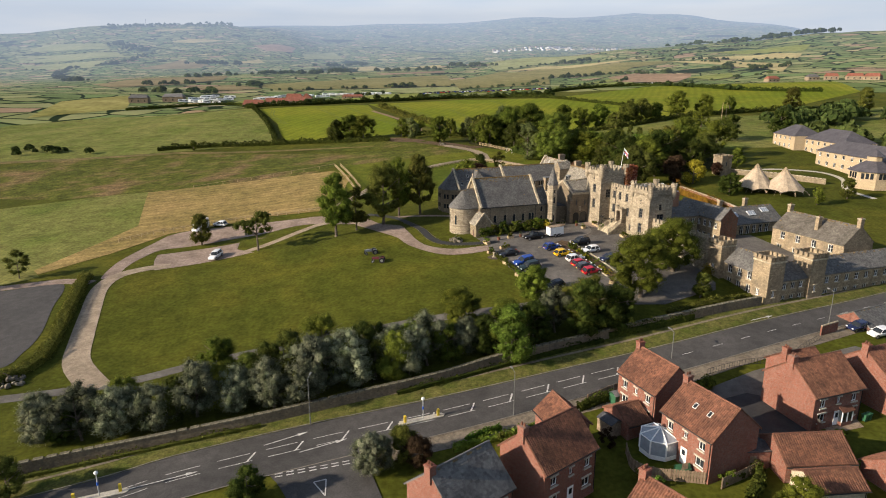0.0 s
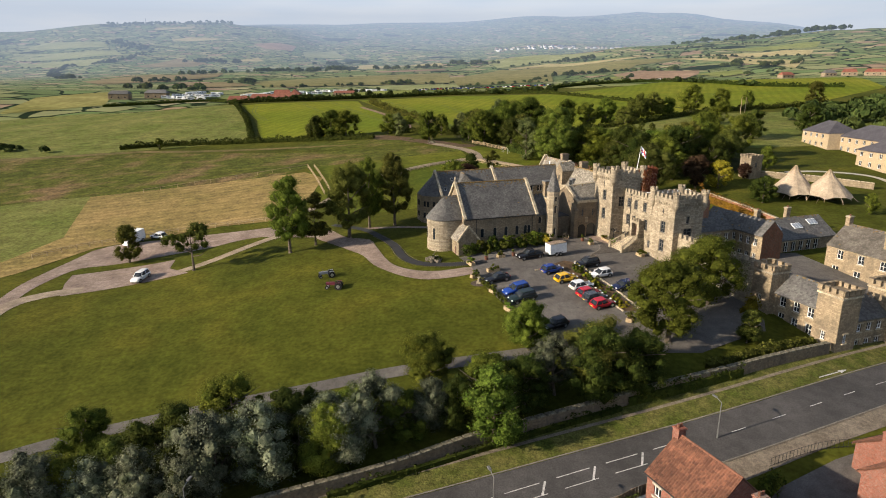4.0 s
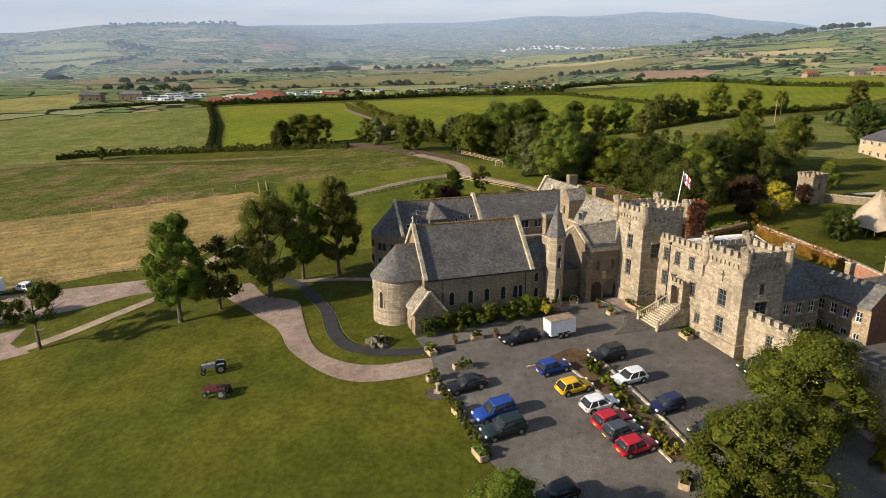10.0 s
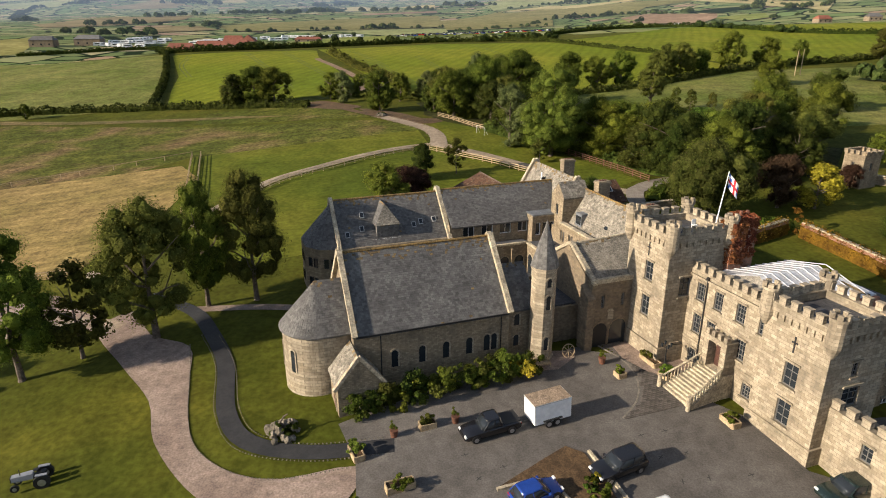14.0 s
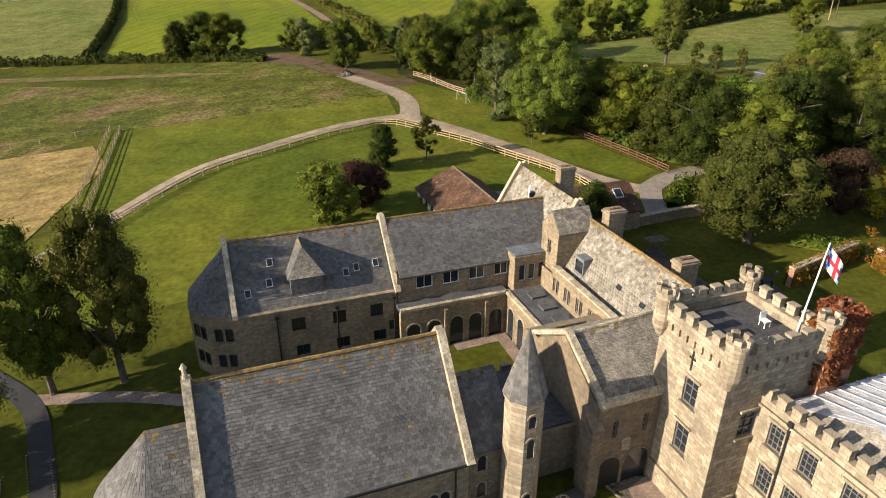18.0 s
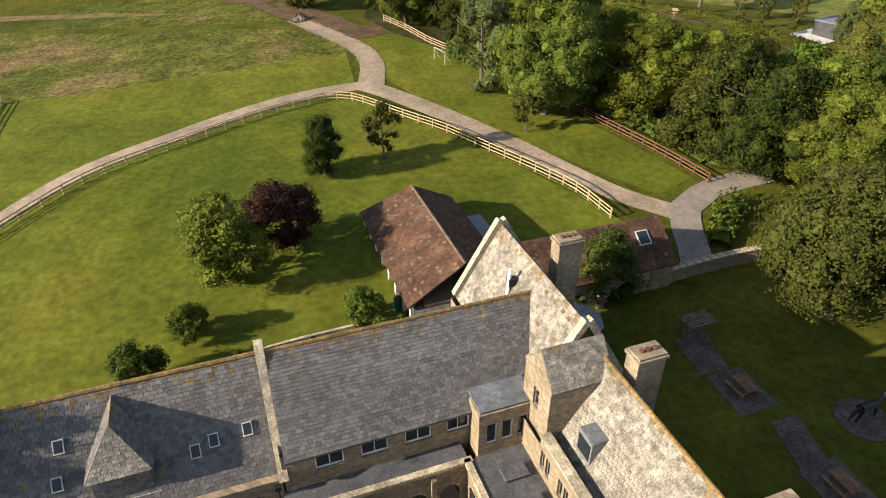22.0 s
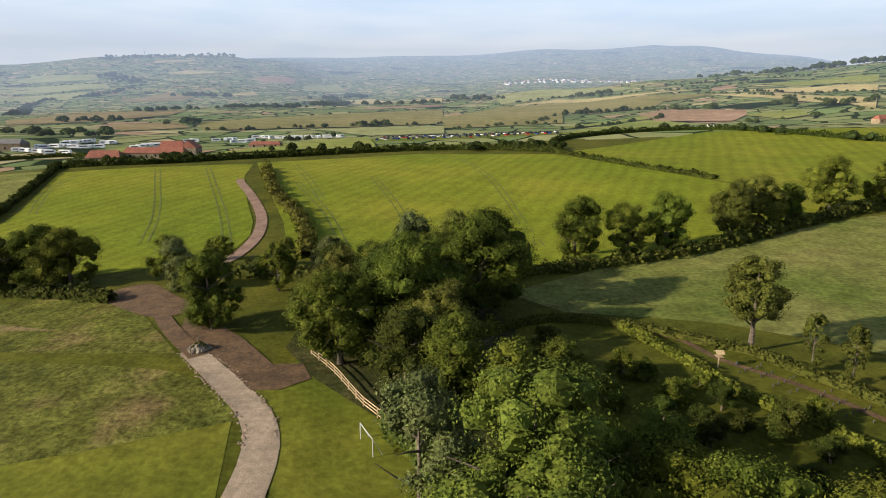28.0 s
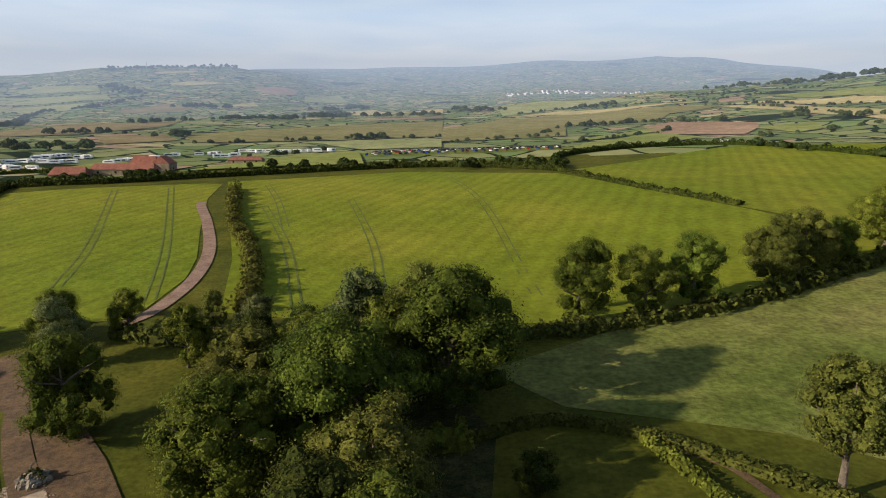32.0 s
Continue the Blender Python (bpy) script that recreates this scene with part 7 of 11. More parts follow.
ribbon("road", ROADMID, ROADWIDE, TARMAC, "two-lane tarmac main road", 0.10, 3)
ribbon("side_road", [(-41, -51), (-37.5, -56), (-34, -64), (-30, -78), (-28, -95)], (11, 6.5), TARMAC, "tarmac side road at a junction", 0.09, 2)
ribbon("verge", beside(2.3), 4.6, VERGE, "rough grass verge with a worn footway", 0.07, 3)
ribbon("footway", beside(3.3), 0.45, FOOTWAY, "old earthy footway on the verge", 0.09, 3, 0, "pavement")
ribbon("pavement", [(-30, -51.6), (-21, -48.6), (-13, -45.4), (-5, -42.2), (4, -38.8), (12, -35.4), (23.6, -30.4), (35, -25.6), (56, -16.2)], 3.6, FOOTWAY, "brown tarmac pavement beside the houses", 0.06, 2, 0, "pavement")
for sd in (0.12, -0.12):
    ribbon("kerb", beside(sd), 0.16, ROADKERB, "weathered concrete kerb", 0.16, 3, 0, "kerb")
line_marks("road_marking", ROADMID, 4.0, 2.0, 0.13, 0.9, start=78, stop=175)
line_marks("road_marking", ROADMID, 4.0, 2.0, 0.13, -0.7, start=78, stop=175)
line_marks("road_marking", ROADMID, 2.0, 4.0, 0.12, 0.1, start=178)
line_marks("road_marking", ROADMID, 2.0, 4.0, 0.12, 0.1, start=4, stop=92)


def chevrons():
    root = thing("road_marking", Matrix(), "white hatching between the lanes", "road marking", kind="structure")
    c = smooth_line(ROADMID, 0.5)
    s = np.concatenate([[0], np.cumsum(np.linalg.norm(np.diff(c, axis=0), axis=1))])
    for k in np.arange(112, 172, 6.0):
        p = np.array([np.interp(k, s, c[:, 0]), np.interp(k, s, c[:, 1])])
        d = np.array([np.interp(k + 1, s, c[:, 0]), np.interp(k + 1, s, c[:, 1])]) - p
        n = np.array([-d[1], d[0]])
        part("stripe", ribbon_mesh("stripe", [p - n * 0.7 - d * 0.6, p + n * 0.9 + d * 0.6], 0.22, WORNWHITE, 0.125, 1, 0, 1), None, root)
    for i, (a, b) in enumerate((((-62.5, -58.5), (-54.5, -55.2)), ((-46.5, -49.8), (-42.5, -47.7)), ((-41.5, -51.4), (-37.2, -49.4)), ((30, -19.6), (33.5, -18.1)))):
        m = ribbon_mesh("arrow", [a, b], 0.14, WORNWHITE, 0.13, 1, 0, 1)
        part("arrow_shaft", m, None, root)
        a, b = np.array(a), np.array(b)
        d = (b - a) / np.linalg.norm(b - a)
        part("arrow_head", ribbon_mesh("arrow_head", [b, b + d * 1.3], (0.6, 0.05), WORNWHITE, 0.13, 0.5, 0, 1), None, root)
    for off in (0.0, 0.55):
        for k in range(9):
            a = np.array((-43.6, -55.6)) + np.array((0.965, 0.26)) * (k * 1.35) + np.array((0.26, -0.965)) * off
            part("dash", ribbon_mesh("dash", [a, a + np.array((0.87, 0.234))], 0.18, WORNWHITE, 0.125, 0.5, 0, 1), None, root)
    tri = [(-38.6, -57.2), (-37.2, -56.7), (-36.8, -59.6), (-38.6, -57.2)]
    for a, b in zip(tri, tri[1:]):
        part("triangle_side", ribbon_mesh("triangle_side", [a, b], 0.16, WORNWHITE, 0.13, 0.5, 0, 1), None, root)


chevrons()


def stone_wall(name, pts, high, thick, mat, label, cap=True, step=1.2, cap_mat=None):
    """A free-standing wall on the terrain with a row of separate cap stones."""
    root = thing(name, Matrix(), label, "wall", kind="structure")
    c = smooth_line(pts, step)
    t = np.gradient(c, axis=0)
    t /= np.linalg.norm(t, axis=1)[:, None]
    n = np.stack([-t[:, 1], t[:, 0]], 1) * thick / 2
    z = height(c[:, 0], c[:, 1])
    V, F = [], []
    for i in range(len(c)):
        for sgn, zz in ((1, -0.5), (1, high), (-1, high), (-1, -0.5)):
            V.append((*(c[i] + n[i] * sgn), z[i] + zz))
    for i in range(len(c) - 1):
        for a, b in ((0, 1), (1, 2), (2, 3)):
            F.append((4 * i + a, 4 * i + b, 4 * i + 4 + b, 4 * i + 4 + a))
    F += [(0, 3, 2, 1), (4 * len(c) - 4, 4 * len(c) - 3, 4 * len(c) - 2, 4 * len(c) - 1)]
    part("wall_body", pydata("wall_body", V, F, mat), None, root)
    if cap:
        bm = bmesh.new()
        box(bm, -step * 0.47, step * 0.47, -thick * 0.6, thick * 0.6, 0, 0.16)
        me = mesh_of("cap_stone", bm, cap_mat or COPING)
        for i in range(len(c) - 1):
            o = part("cap_stone", me, None, root)
            m = (c[i] + c[i + 1]) / 2
            o.matrix_local = Matrix.Translation((m[0], m[1], (z[i] + z[i + 1]) / 2 + high)) @ Matrix.Rotation(math.atan2(*(c[i + 1] - c[i])[::-1]), 4, "Z") @ Matrix.Rotation(-math.atan2(z[i + 1] - z[i], np.linalg.norm(c[i + 1] - c[i])), 4, "Y")


stone_wall("roadside_wall", [(-110, -68), (-77.4, -54.5), (-58.5, -48.1), (-49.0, -45.0), (-37.1, -40.6), (-24.4, -36.0), (-14.9, -31.6), (-4.0, -27.6), (8.0, -23.2), (19.1, -19.6), (34.4, -13.6)], 1.5, 0.55, DARKSTONE, "old mossy stone boundary wall along the road", cap_mat=MOSSCAP)
stone_wall("garden_wall", [(18.8, 72.4), (24.8, 74.9), (30.6, 76.8), (36, 78)], 1.3, 0.5, RUBBLE, "low rough stone garden wall", True, 0.8)


LAMPGREY = plain("dull_lamp_grey", (0.13, 0.13, 0.125), 0.6)


def street_lamp(x, y, rot, tall=8.0):
    c = thing("street_lamp", pose(x, y, H(x, y), 0, 0, rot), "slim grey steel street lamp on the verge", "street lamp", "street lamps")
    bm = bmesh.new()
    cyl(bm, 0, 0, 0, 1.2, 0.085, 0.085, 8)
    tube(bm, (0, 0, 1.2), (0, 0, tall - 0.3), 0.06, 0.045, 8)
    tube(bm, (0, 0, tall - 0.3), (0.9, 0, tall), 0.04, 0.035, 6)
    part("pole", bm, LAMPGREY, c)
    part("lamp_head", boxm(0.75, 1.35, -0.12, 0.12, tall - 0.08, tall + 0.06), LAMPGREY, c)


street_lamp(-41.3, -45.4, 80, 7.2)
street_lamp(-13.6, -44.0, 110, 6.8)
street_lamp(12.6, -30.6, 110, 4.8)
street_lamp(42.9, -20.6, 110, 6.8)


def crossing_island(x0, y0):
    c = thing("traffic_island", pose(x0, y0, H(x0, y0) + 0.08, 0, 0, 22), "kerbed traffic island with beacon and yellow bollards", "traffic island", "traffic islands")
    bm = bmesh.new()
    prism(bm, [(-3, -0.5), (3, -0.5), (3.4, 0), (3, 0.5), (-3, 0.5), (-3.4, 0)], 0, 0.22)
    part("kerb_base", bm, KERB, c)
    for x in (-2.4, 2.4):
        bm = bmesh.new()
        box(bm, x - 0.16, x + 0.16, -0.14, 0.14, 0.2, 1.15)
        part("bollard", bm, YELLOW, c, "yellow plastic bollard")
    bm = bmesh.new()
    cyl(bm, 0.2, 0, 0.2, 3.0, 0.07, 0.07, 8)
    p = part("beacon_pole", bm, GREYPAINT, c)
    part("sign", cyl(bmesh.new(), 0.2, 0, 1.6, 2.0, 0.13, 0.13, 8), BLUE, p, "round blue sign")
    bm = bmesh.new()
    bmesh.ops.create_icosphere(bm, subdivisions=2, radius=0.24, matrix=Matrix.Translation((0.2, 0, 3.2)))
    part("globe", bm, WHITE, c, "white globe")


crossing_island(-26.2, -44.9)
crossing_island(-63.3, -58.9)


# ---- brick houses ----
def brick_house(a, b, wide, ridge, eave, ground, label, tile=None, wall=None, chimney=True, windows=True, name="brick_house", door=True, lights=0):
    """House from its ridge line a-b. Tiled roof, brick gables, white windows."""
    a, b = Vector((*a, 0)), Vector((*b, 0))
    d = b - a
    length = d.length
    m = Matrix.Translation((a.x, a.y, 0)) @ Matrix.Rotation(math.atan2(d.y, d.x), 4, "Z")
    c = thing(name, m, label, "house", "red brick houses" if name == "brick_house" else "")
    tile, wall = tile or PANTILE, wall or REDBRICK
    h2 = wide / 2
    tall = eave - ground
    hs = {}
    if windows:
        up, lo = ground + tall * 0.60, ground + 0.9
        row = [(k, k + 0.95, up, up + 1.15) for k in (1.0, length - 1.95)] + [(length / 2 - 0.3, length / 2 + 0.3, up + 0.2, up + 1.1)] + [(k, k + 1.3, lo, lo + 1.2) for k in (0.9, length - 2.2)]
        hs = {"S": row, "N": row}
    block(c, "wall", 0, length, -h2, h2, ground - 0.6, eave, wall, hs, bars=WHITE, top=False, cols=2, rows=1, stone=KERB if windows else None)
    gable_roof(c, -0.15, length + 0.15, -h2, h2, eave, ridge, tile, "u", 0.3, int(abs(a.x * 7 + a.y)), 0.32, 0.30, wall)
    ridge_line(c, (-0.15, 0, ridge + 0.02), (length + 0.15, 0, ridge + 0.02), tile, 0.12)
    for s in (-1, 1):
        bm = bmesh.new()
        tube(bm, (-0.15, s * (h2 + 0.38), eave - 0.3), (length + 0.15, s * (h2 + 0.38), eave - 0.3), 0.07, 0.07, 6)
        tube(bm, (length - 0.2, s * (h2 + 0.08), ground), (length - 0.2, s * (h2 + 0.08), eave - 0.3), 0.05, 0.05, 6)
        part("gutter", bm, BLACK, c)
    if chimney:
        bm = bmesh.new()
        box(bm, -0.35, 0.45, -0.45, 0.45, ridge - 1.2, ridge + 0.75)
        box(bm, -0.42, 0.52, -0.52, 0.52, ridge + 0.55, ridge + 0.68)
        ch = part("chimney", bm, wall, c)
        for k in (-0.2, 0.2):
            part("chimney_pot", cyl(bmesh.new(), 0.05, k, ridge + 0.75, ridge + 1.1, 0.13, 0.11, 8), PANTILE, ch)
    if door:
        for s in (-1, 1):
            dr = part("door", boxm(length / 2 - 0.48, length / 2 + 0.48, s * h2 - 0.05, s * h2 + 0.05, ground, ground + 2.05), WHITE, c)
            part("door_glass", boxm(length / 2 - 0.25, length / 2 + 0.25, s * h2 - 0.06, s * h2 + 0.06, ground + 1.1, ground + 1.8), GLASS, dr)
    for i in range(lights):
        sl = math.atan2(ridge - eave, h2)
        x = length * (0.42 + 0.28 * i)
        o = part("roof_light", boxm(-0.26, 0.26, -0.38, 0.38, 0, 0.08), WHITE, c)
        o.matrix_local = Matrix.Translation((x, -h2 * 0.5, (ridge + eave) / 2 + 0.06)) @ Matrix.Rotation(sl, 4, "X")
        part("pane", boxm(-0.20, 0.20, -0.32, 0.32, 0.08, 0.10), GLASS, o)
    return c


HOUSE = "red brick house with clay pantile roof and white windows"
brick_house((4.3, -40.1), (7.2, -47.0), 6.6, 1.4, -1.7, -6.9, HOUSE)
brick_house((7.3, -50.0), (10.6, -57.2), 7.4, 1.2, -2.0, -7.2, "red brick house with pantile roof, roof lights and white windows", lights=2)
brick_house((23.0, -45.1), (31.0, -42.2), 8.2, 1.5, -1.7, -6.6, HOUSE)
brick_house((35.0, -41.6), (44.0, -37.8), 8.4, 1.6, -1.6, -6.2, HOUSE)
brick_house((26.0, -38.2), (31.0, -36.6), 6.5, -0.4, -2.6, -6.2, HOUSE, windows=False, door=False)
brick_house((15.8, -55.6), (24.1, -55.0), 6.2, -3.0, -5.0, -7.4, "brick double garage with clay pantile roof", chimney=False, windows=False, door=False, name="brick_garage")
brick_house((16.8, -60.8), (23.0, -60.2), 4.0, -4.4, -5.6, -7.6, "low cream garage with red tiled roof", chimney=False, windows=False, door=False, name="brick_garage", wall=CREAM)
brick_house((26.5, -60.3), (33, -58), 6.2, -3.2, -5.2, -7.2, "brick garage with clay tiled roof", chimney=False, windows=False, door=False, name="brick_garage")
brick_house((-4.0, -69.2), (1.5, -76.8), 7.6, 1.0, -2.2, -7.9, HOUSE)
brick_house((-14.8, -62.0), (-8.2, -56.8), 6.8, 1.2, -2.0, -7.5, HOUSE)
brick_house((-9.6, -50.6), (-8.0, -55.4), 4.6, 0.0, -2.0, -7.3, HOUSE, chimney=False, windows=False, door=False)
brick_house((-24.6, -68.7), (-18.6, -63.5), 7.4, 1.0, -2.2, -7.8, "red brick house with dark slate roof and white bargeboards", SLATE)
brick_house((-0.6, -47.6), (2.6, -46.2), 5.0, -3.8, -5.2, -7.2, "low brick garage with clay pantile roof", chimney=False, windows=False, door=False, name="brick_garage")
brick_house((48.0, -19.0), (57.0, -14.8), 6.0, -1.6, -3.4, -5.6, "white rendered garage block with grey roof", SLATE, REDBRICK, False, False, "garage_block", False)
drape("front_drive", [(12, -40), (24, -34), (44, -26.5), (50, -31), (33, -37.5), (24, -39), (19, -49), (14.5, -48)], ASPHALT, "dark asphalt estate drive", 3, 0.09, "pavement")


def conservatory():
    x, y = 3.6, -52.4
    c = thing("conservatory", pose(x, y, -7.3, 0, 0, -67), "white-framed octagonal glass conservatory", "conservatory")
    pts = ring(0, 0, 2.45, 8, math.pi / 8)
    for i in range(8):
        (ax, ay), (bx, by) = pts[i], pts[(i + 1) % 8]
        part("base_wall", prism(bmesh.new(), [(ax, ay), (bx, by), (bx * 0.95, by * 0.95), (ax * 0.95, ay * 0.95)], 0, 0.6), WHITE, c)
        part("post", cyl(bmesh.new(), ax, ay, 0.6, 2.4, 0.11, 0.11, 6), WHITE, c)
        bm = bmesh.new()
        poly3(bm, [(ax, ay, 0.6), (bx, by, 0.6), (bx, by, 2.3), (ax, ay, 2.3)])
        part("pane", bm, PALEGLASS, c)
        bm = bmesh.new()
        poly3(bm, [(ax, ay, 2.4), (bx, by, 2.4), (0, 0, 3.3)])
        r = part("roof_pane", bm, PALEGLASS, c)
        part("glazing_bar", tube(bmesh.new(), (ax, ay, 2.42), (0, 0, 3.34), 0.09), WHITE, r)
        part("eave_beam", tube(bmesh.new(), (ax, ay, 2.4), (bx, by, 2.4), 0.07), WHITE, c)


conservatory()


# ---- lodges and courtyard ranges ----
def small_tower(u0, u1, v0, v1, z0, z1, label):
    c = thing("lodge_tower", CASTLE, label, "tower", "battlemented lodge towers")
    block(c, "wall", u0, u1, v0, v1, z0, z1 - 0.75, LODGESTONE, {"S": [(1.2, 1.9, z0 + 1.2, z0 + 2.6), (1.2, 1.9, z0 + 4.0, z0 + 5.3)], "W": [(1.3, 2.0, z0 + 4.0, z0 + 5.3)]}, bars=WHITE, stone=COPING)
    part("string_course", boxm(u0 - 0.14, u1 + 0.14, v0 - 0.14, v1 + 0.14, z1 - 1.3, z1 - 1.05), COPING, c)
    battlement(c, [(u0, v0), (u1, v0), (u1, v1), (u0, v1)], z1 - 0.75, LODGESTONE, 0.7, 0.45, 0.75, 0.4, True)


small_tower(17.6, 21.0, -41.8, -38.3, -3.4, 6.9, "square battlemented stone lodge tower")
small_tower(18.2, 21.8, -53.0, -49.2, -5.2, 6.6, "square battlemented stone corner tower by the road")
small_tower(28.3, 32.0, -53.0, -49.0, -5.2, 6.2, "square battlemented stone tower facing the road")


def stone_range(name, u0, u1, v0, v1, z0, ze, zr, axis, roof, label, holes, wall=None, bars=None, cols=2, rows=2):
    c = thing(name, CASTLE, label, "building")
    block(c, "wall", u0, u1, v0, v1, z0, ze, wall or LODGESTONE, holes, bars=bars or WHITE, top=False, cols=cols, rows=rows, stone=COPING)
    gable_roof(c, u0, u1, v0, v1, ze, zr, roof, axis, 0.25, int(u0 * 3 + abs(v0)), 0.34, 0.27, wall or LODGESTONE)
    return c


def win_row(n, first, step, w, z, h):
    return [(first + i * step, first + i * step + w, z, z + h) for i in range(n)]


stone_range("lodge_range", 18.8, 24.6, -49.2, -41.8, -3.5, 2.9, 5.4, "v", SLATE, "stone lodge range with slate roof and mullioned windows", {"W": win_row(3, 0.9, 2.4, 1.1, 0.9, 1.5) + win_row(3, 0.9, 2.4, 1.1, -1.7, 1.6)})
stone_range("road_lodge", 21.8, 28.3, -52.4, -46.5, -4.5, 1.8, 4.0, "u", SLATE, "stone lodge range along the road", {"S": win_row(3, 0.7, 2.0, 1.0, -0.2, 1.2) + win_row(3, 0.7, 2.0, 1.0, -2.8, 1.4)})
stone_range("road_lodge", 32.0, 54.0, -52.4, -46.0, -4.8, 1.9, 4.2, "u", SLATE, "long stone lodge range along the road", {"S": win_row(8, 1.0, 2.6, 1.1, -0.2, 1.3) + win_row(8, 1.0, 2.6, 1.1, -3.0, 1.5)})
stone_range("courtyard_range", 22.0, 33.0, -17.6, -10.0, -1.0, 6.2, 9.0, "u", SLATE, "two-storey stone courtyard range with slate roof", {"S": win_row(5, 0.8, 2.1, 1.0, 3.8, 1.5) + win_row(5, 0.8, 2.1, 1.0, 0.8, 1.5)})
g_ = stone_range("brick_gabled_range", 34.4, 39.2, -23.6, -8.0, -1.0, 6.0, 8.4, "v", SLATE, "stone courtyard range with a red brick gable end", {"W": win_row(4, 8.2, 1.8, 0.9, 3.6, 1.4) + win_row(4, 8.2, 1.8, 0.9, 0.6, 1.5)})
bm = bmesh.new()
slab(bm, [(34.4, -23.64, -1), (39.2, -23.64, -1), (39.2, -23.64, 6.0), (36.8, -23.64, 8.3), (34.4, -23.64, 6.0)][:5], 0.05)
part("brick_gable", bm, OLDBRICK, g_, "old red brick gable end")
c_ = stone_range("hall_range", 39.4, 56.0, -21.2, -12.0, -1.0, 3.9, 7.0, "u", SLATE, "slate-roofed hall with tall pale windows", {"S": win_row(6, 1.2, 1.95, 1.2, 0.4, 2.9)}, cols=2, rows=3)
stone_range("stone_house", 45.2, 53.4, -46.0, -28.2, -3.0, 4.7, 8.2, "v", HALLROOF, "long two-storey stone house with weathered slate roof", {"W": win_row(4, 2.2, 4.0, 1.2, 2.4, 1.6) + win_row(4, 1.6, 4.2, 1.3, -1.0, 2.0)})
for u, v, z in ((49.3, -28.6, 9.4), (49.3, -45.6, 9.6), (47.0, -38, 8.6), (44, -12.6, 7.8), (52, -12.6, 7.8)):
    p = at(u, v)
    ch = thing("chimney_stack", Matrix.Translation((p.x, p.y, 0)) @ Matrix.Rotation(radians(20), 4, "Z"), "square stone chimney stack on a slate roof", "chimney")
    part("shaft", boxm(-0.5, 0.5, -0.4, 0.4, z - 4, z), LODGESTONE, ch)
    part("cap", boxm(-0.6, 0.6, -0.5, 0.5, z, z + 0.18), COPING, ch)
    part("pot", cyl(bmesh.new(), 0, 0, z + 0.18, z + 0.5, 0.16, 0.13, 8), PANTILE, ch)
for u, v in ((42.5, -18.8), (48.0, -18.8), (52.5, -18.2)):
    o = thing("roof_light", CASTLE @ Matrix.Translation((u, v, 3.9 + (v + 21.2) * 0.674 + 0.12)) @ Matrix.Rotation(math.atan2(3.1, 4.6), 4, "X"), "large glazed roof light in slates", "roof light")
    part("frame", boxm(-1.1, 1.1, -0.7, 0.7, 0, 0.12), WHITE, o)
    for k in (-0.72, 0, 0.72):
        part("pane", boxm(k - 0.32, k + 0.32, -0.6, 0.6, 0.12, 0.14), PALEGLASS, o)


def screen_wall():
    c = thing("screen_wall", CASTLE, "pale stone screen wall with battlements beside the car park", "wall")
    u = 17.0
    block(c, "wall", u, u + 0.6, -38.3, -21.5, -1.8, 6.6, ASHLAR, {"W": [(3.0, 3.9, 4.0, 5.4), (8.0, 8.9, 3.8, 5.2)]}, stone=ASHLAR)
    battlement(c, [(u + 0.3, -21.5), (u + 0.3, -38.3)], 6.6, ASHLAR, 0.7, 0.5, 0.7, 0.45)
    block(c, "inner_wall", 19.4, 20.0, -38.3, -21.5, -1.8, 5.6, RUBBLE)


screen_wall()
drape("courtyard", [tuple(at(u, v)[:2]) for u, v in ((22, -46), (45, -46), (45, -22), (22, -18))], ASPHALT, "dark asphalt service courtyard", 4, 0.07, "pavement")


# ---- tents, new buildings, folly ----
def bell_tent(x, y, base, top, r):
    c = thing("tipi_tent", pose(x, y, base), "large beige canvas tipi tent on the lawn", "tent", "tipi tents")
    bm = bmesh.new()
    n, rings = 24, 9
    prev = None
    for j in range(rings + 1):
        t = j / rings
        rr = r * (1 - t) ** 1.12 + 0.12
        z = 1.3 + (top - base - 1.3) * t
        cur = [bm.verts.new((rr * (1 + 0.05 * math.cos(6 * a)) * math.cos(a), rr * (1 + 0.05 * math.cos(6 * a)) * math.sin(a), z - (0.5 * (1 - t) ** 3 if i % 4 == 0 else 0))) for i, a in ((i, i * 2 * math.pi / n) for i in range(n))]
        if prev:
            for i in range(n):
                bm.faces.new((prev[i], prev[(i + 1) % n], cur[(i + 1) % n], cur[i]))
        prev = cur
    part("canvas", bm, CANVAS, c)
    for i in range(8):
        a = i * math.pi / 4 + 0.2
        part("pole", tube(bmesh.new(), (r * 0.98 * math.cos(a), r * 0.98 * math.sin(a), 0), (0.15 * math.cos(a), 0.15 * math.sin(a), top - base + 0.2), 0.07), WOOD, c)
    for i in range(8):
        a = i * math.pi / 4
        part("guy_rope", tube(bmesh.new(), (r * 1.0 * math.cos(a), r * math.sin(a), 1.3), (r * 1.3 * math.cos(a), r * 1.3 * math.sin(a), 0), 0.025, 0.025, 4), CANVAS, c)


CANVAS = material("beige_canvas", (0.30, 0.235, 0.165), (0.40, 0.32, 0.23), 0.6, 0.9, 8, 0.15)
bell_tent(69.6, 64.6, 5.0, 12.6, 5.4)
bell_tent(76.2, 61.2, 4.9, 12.0, 5.6)


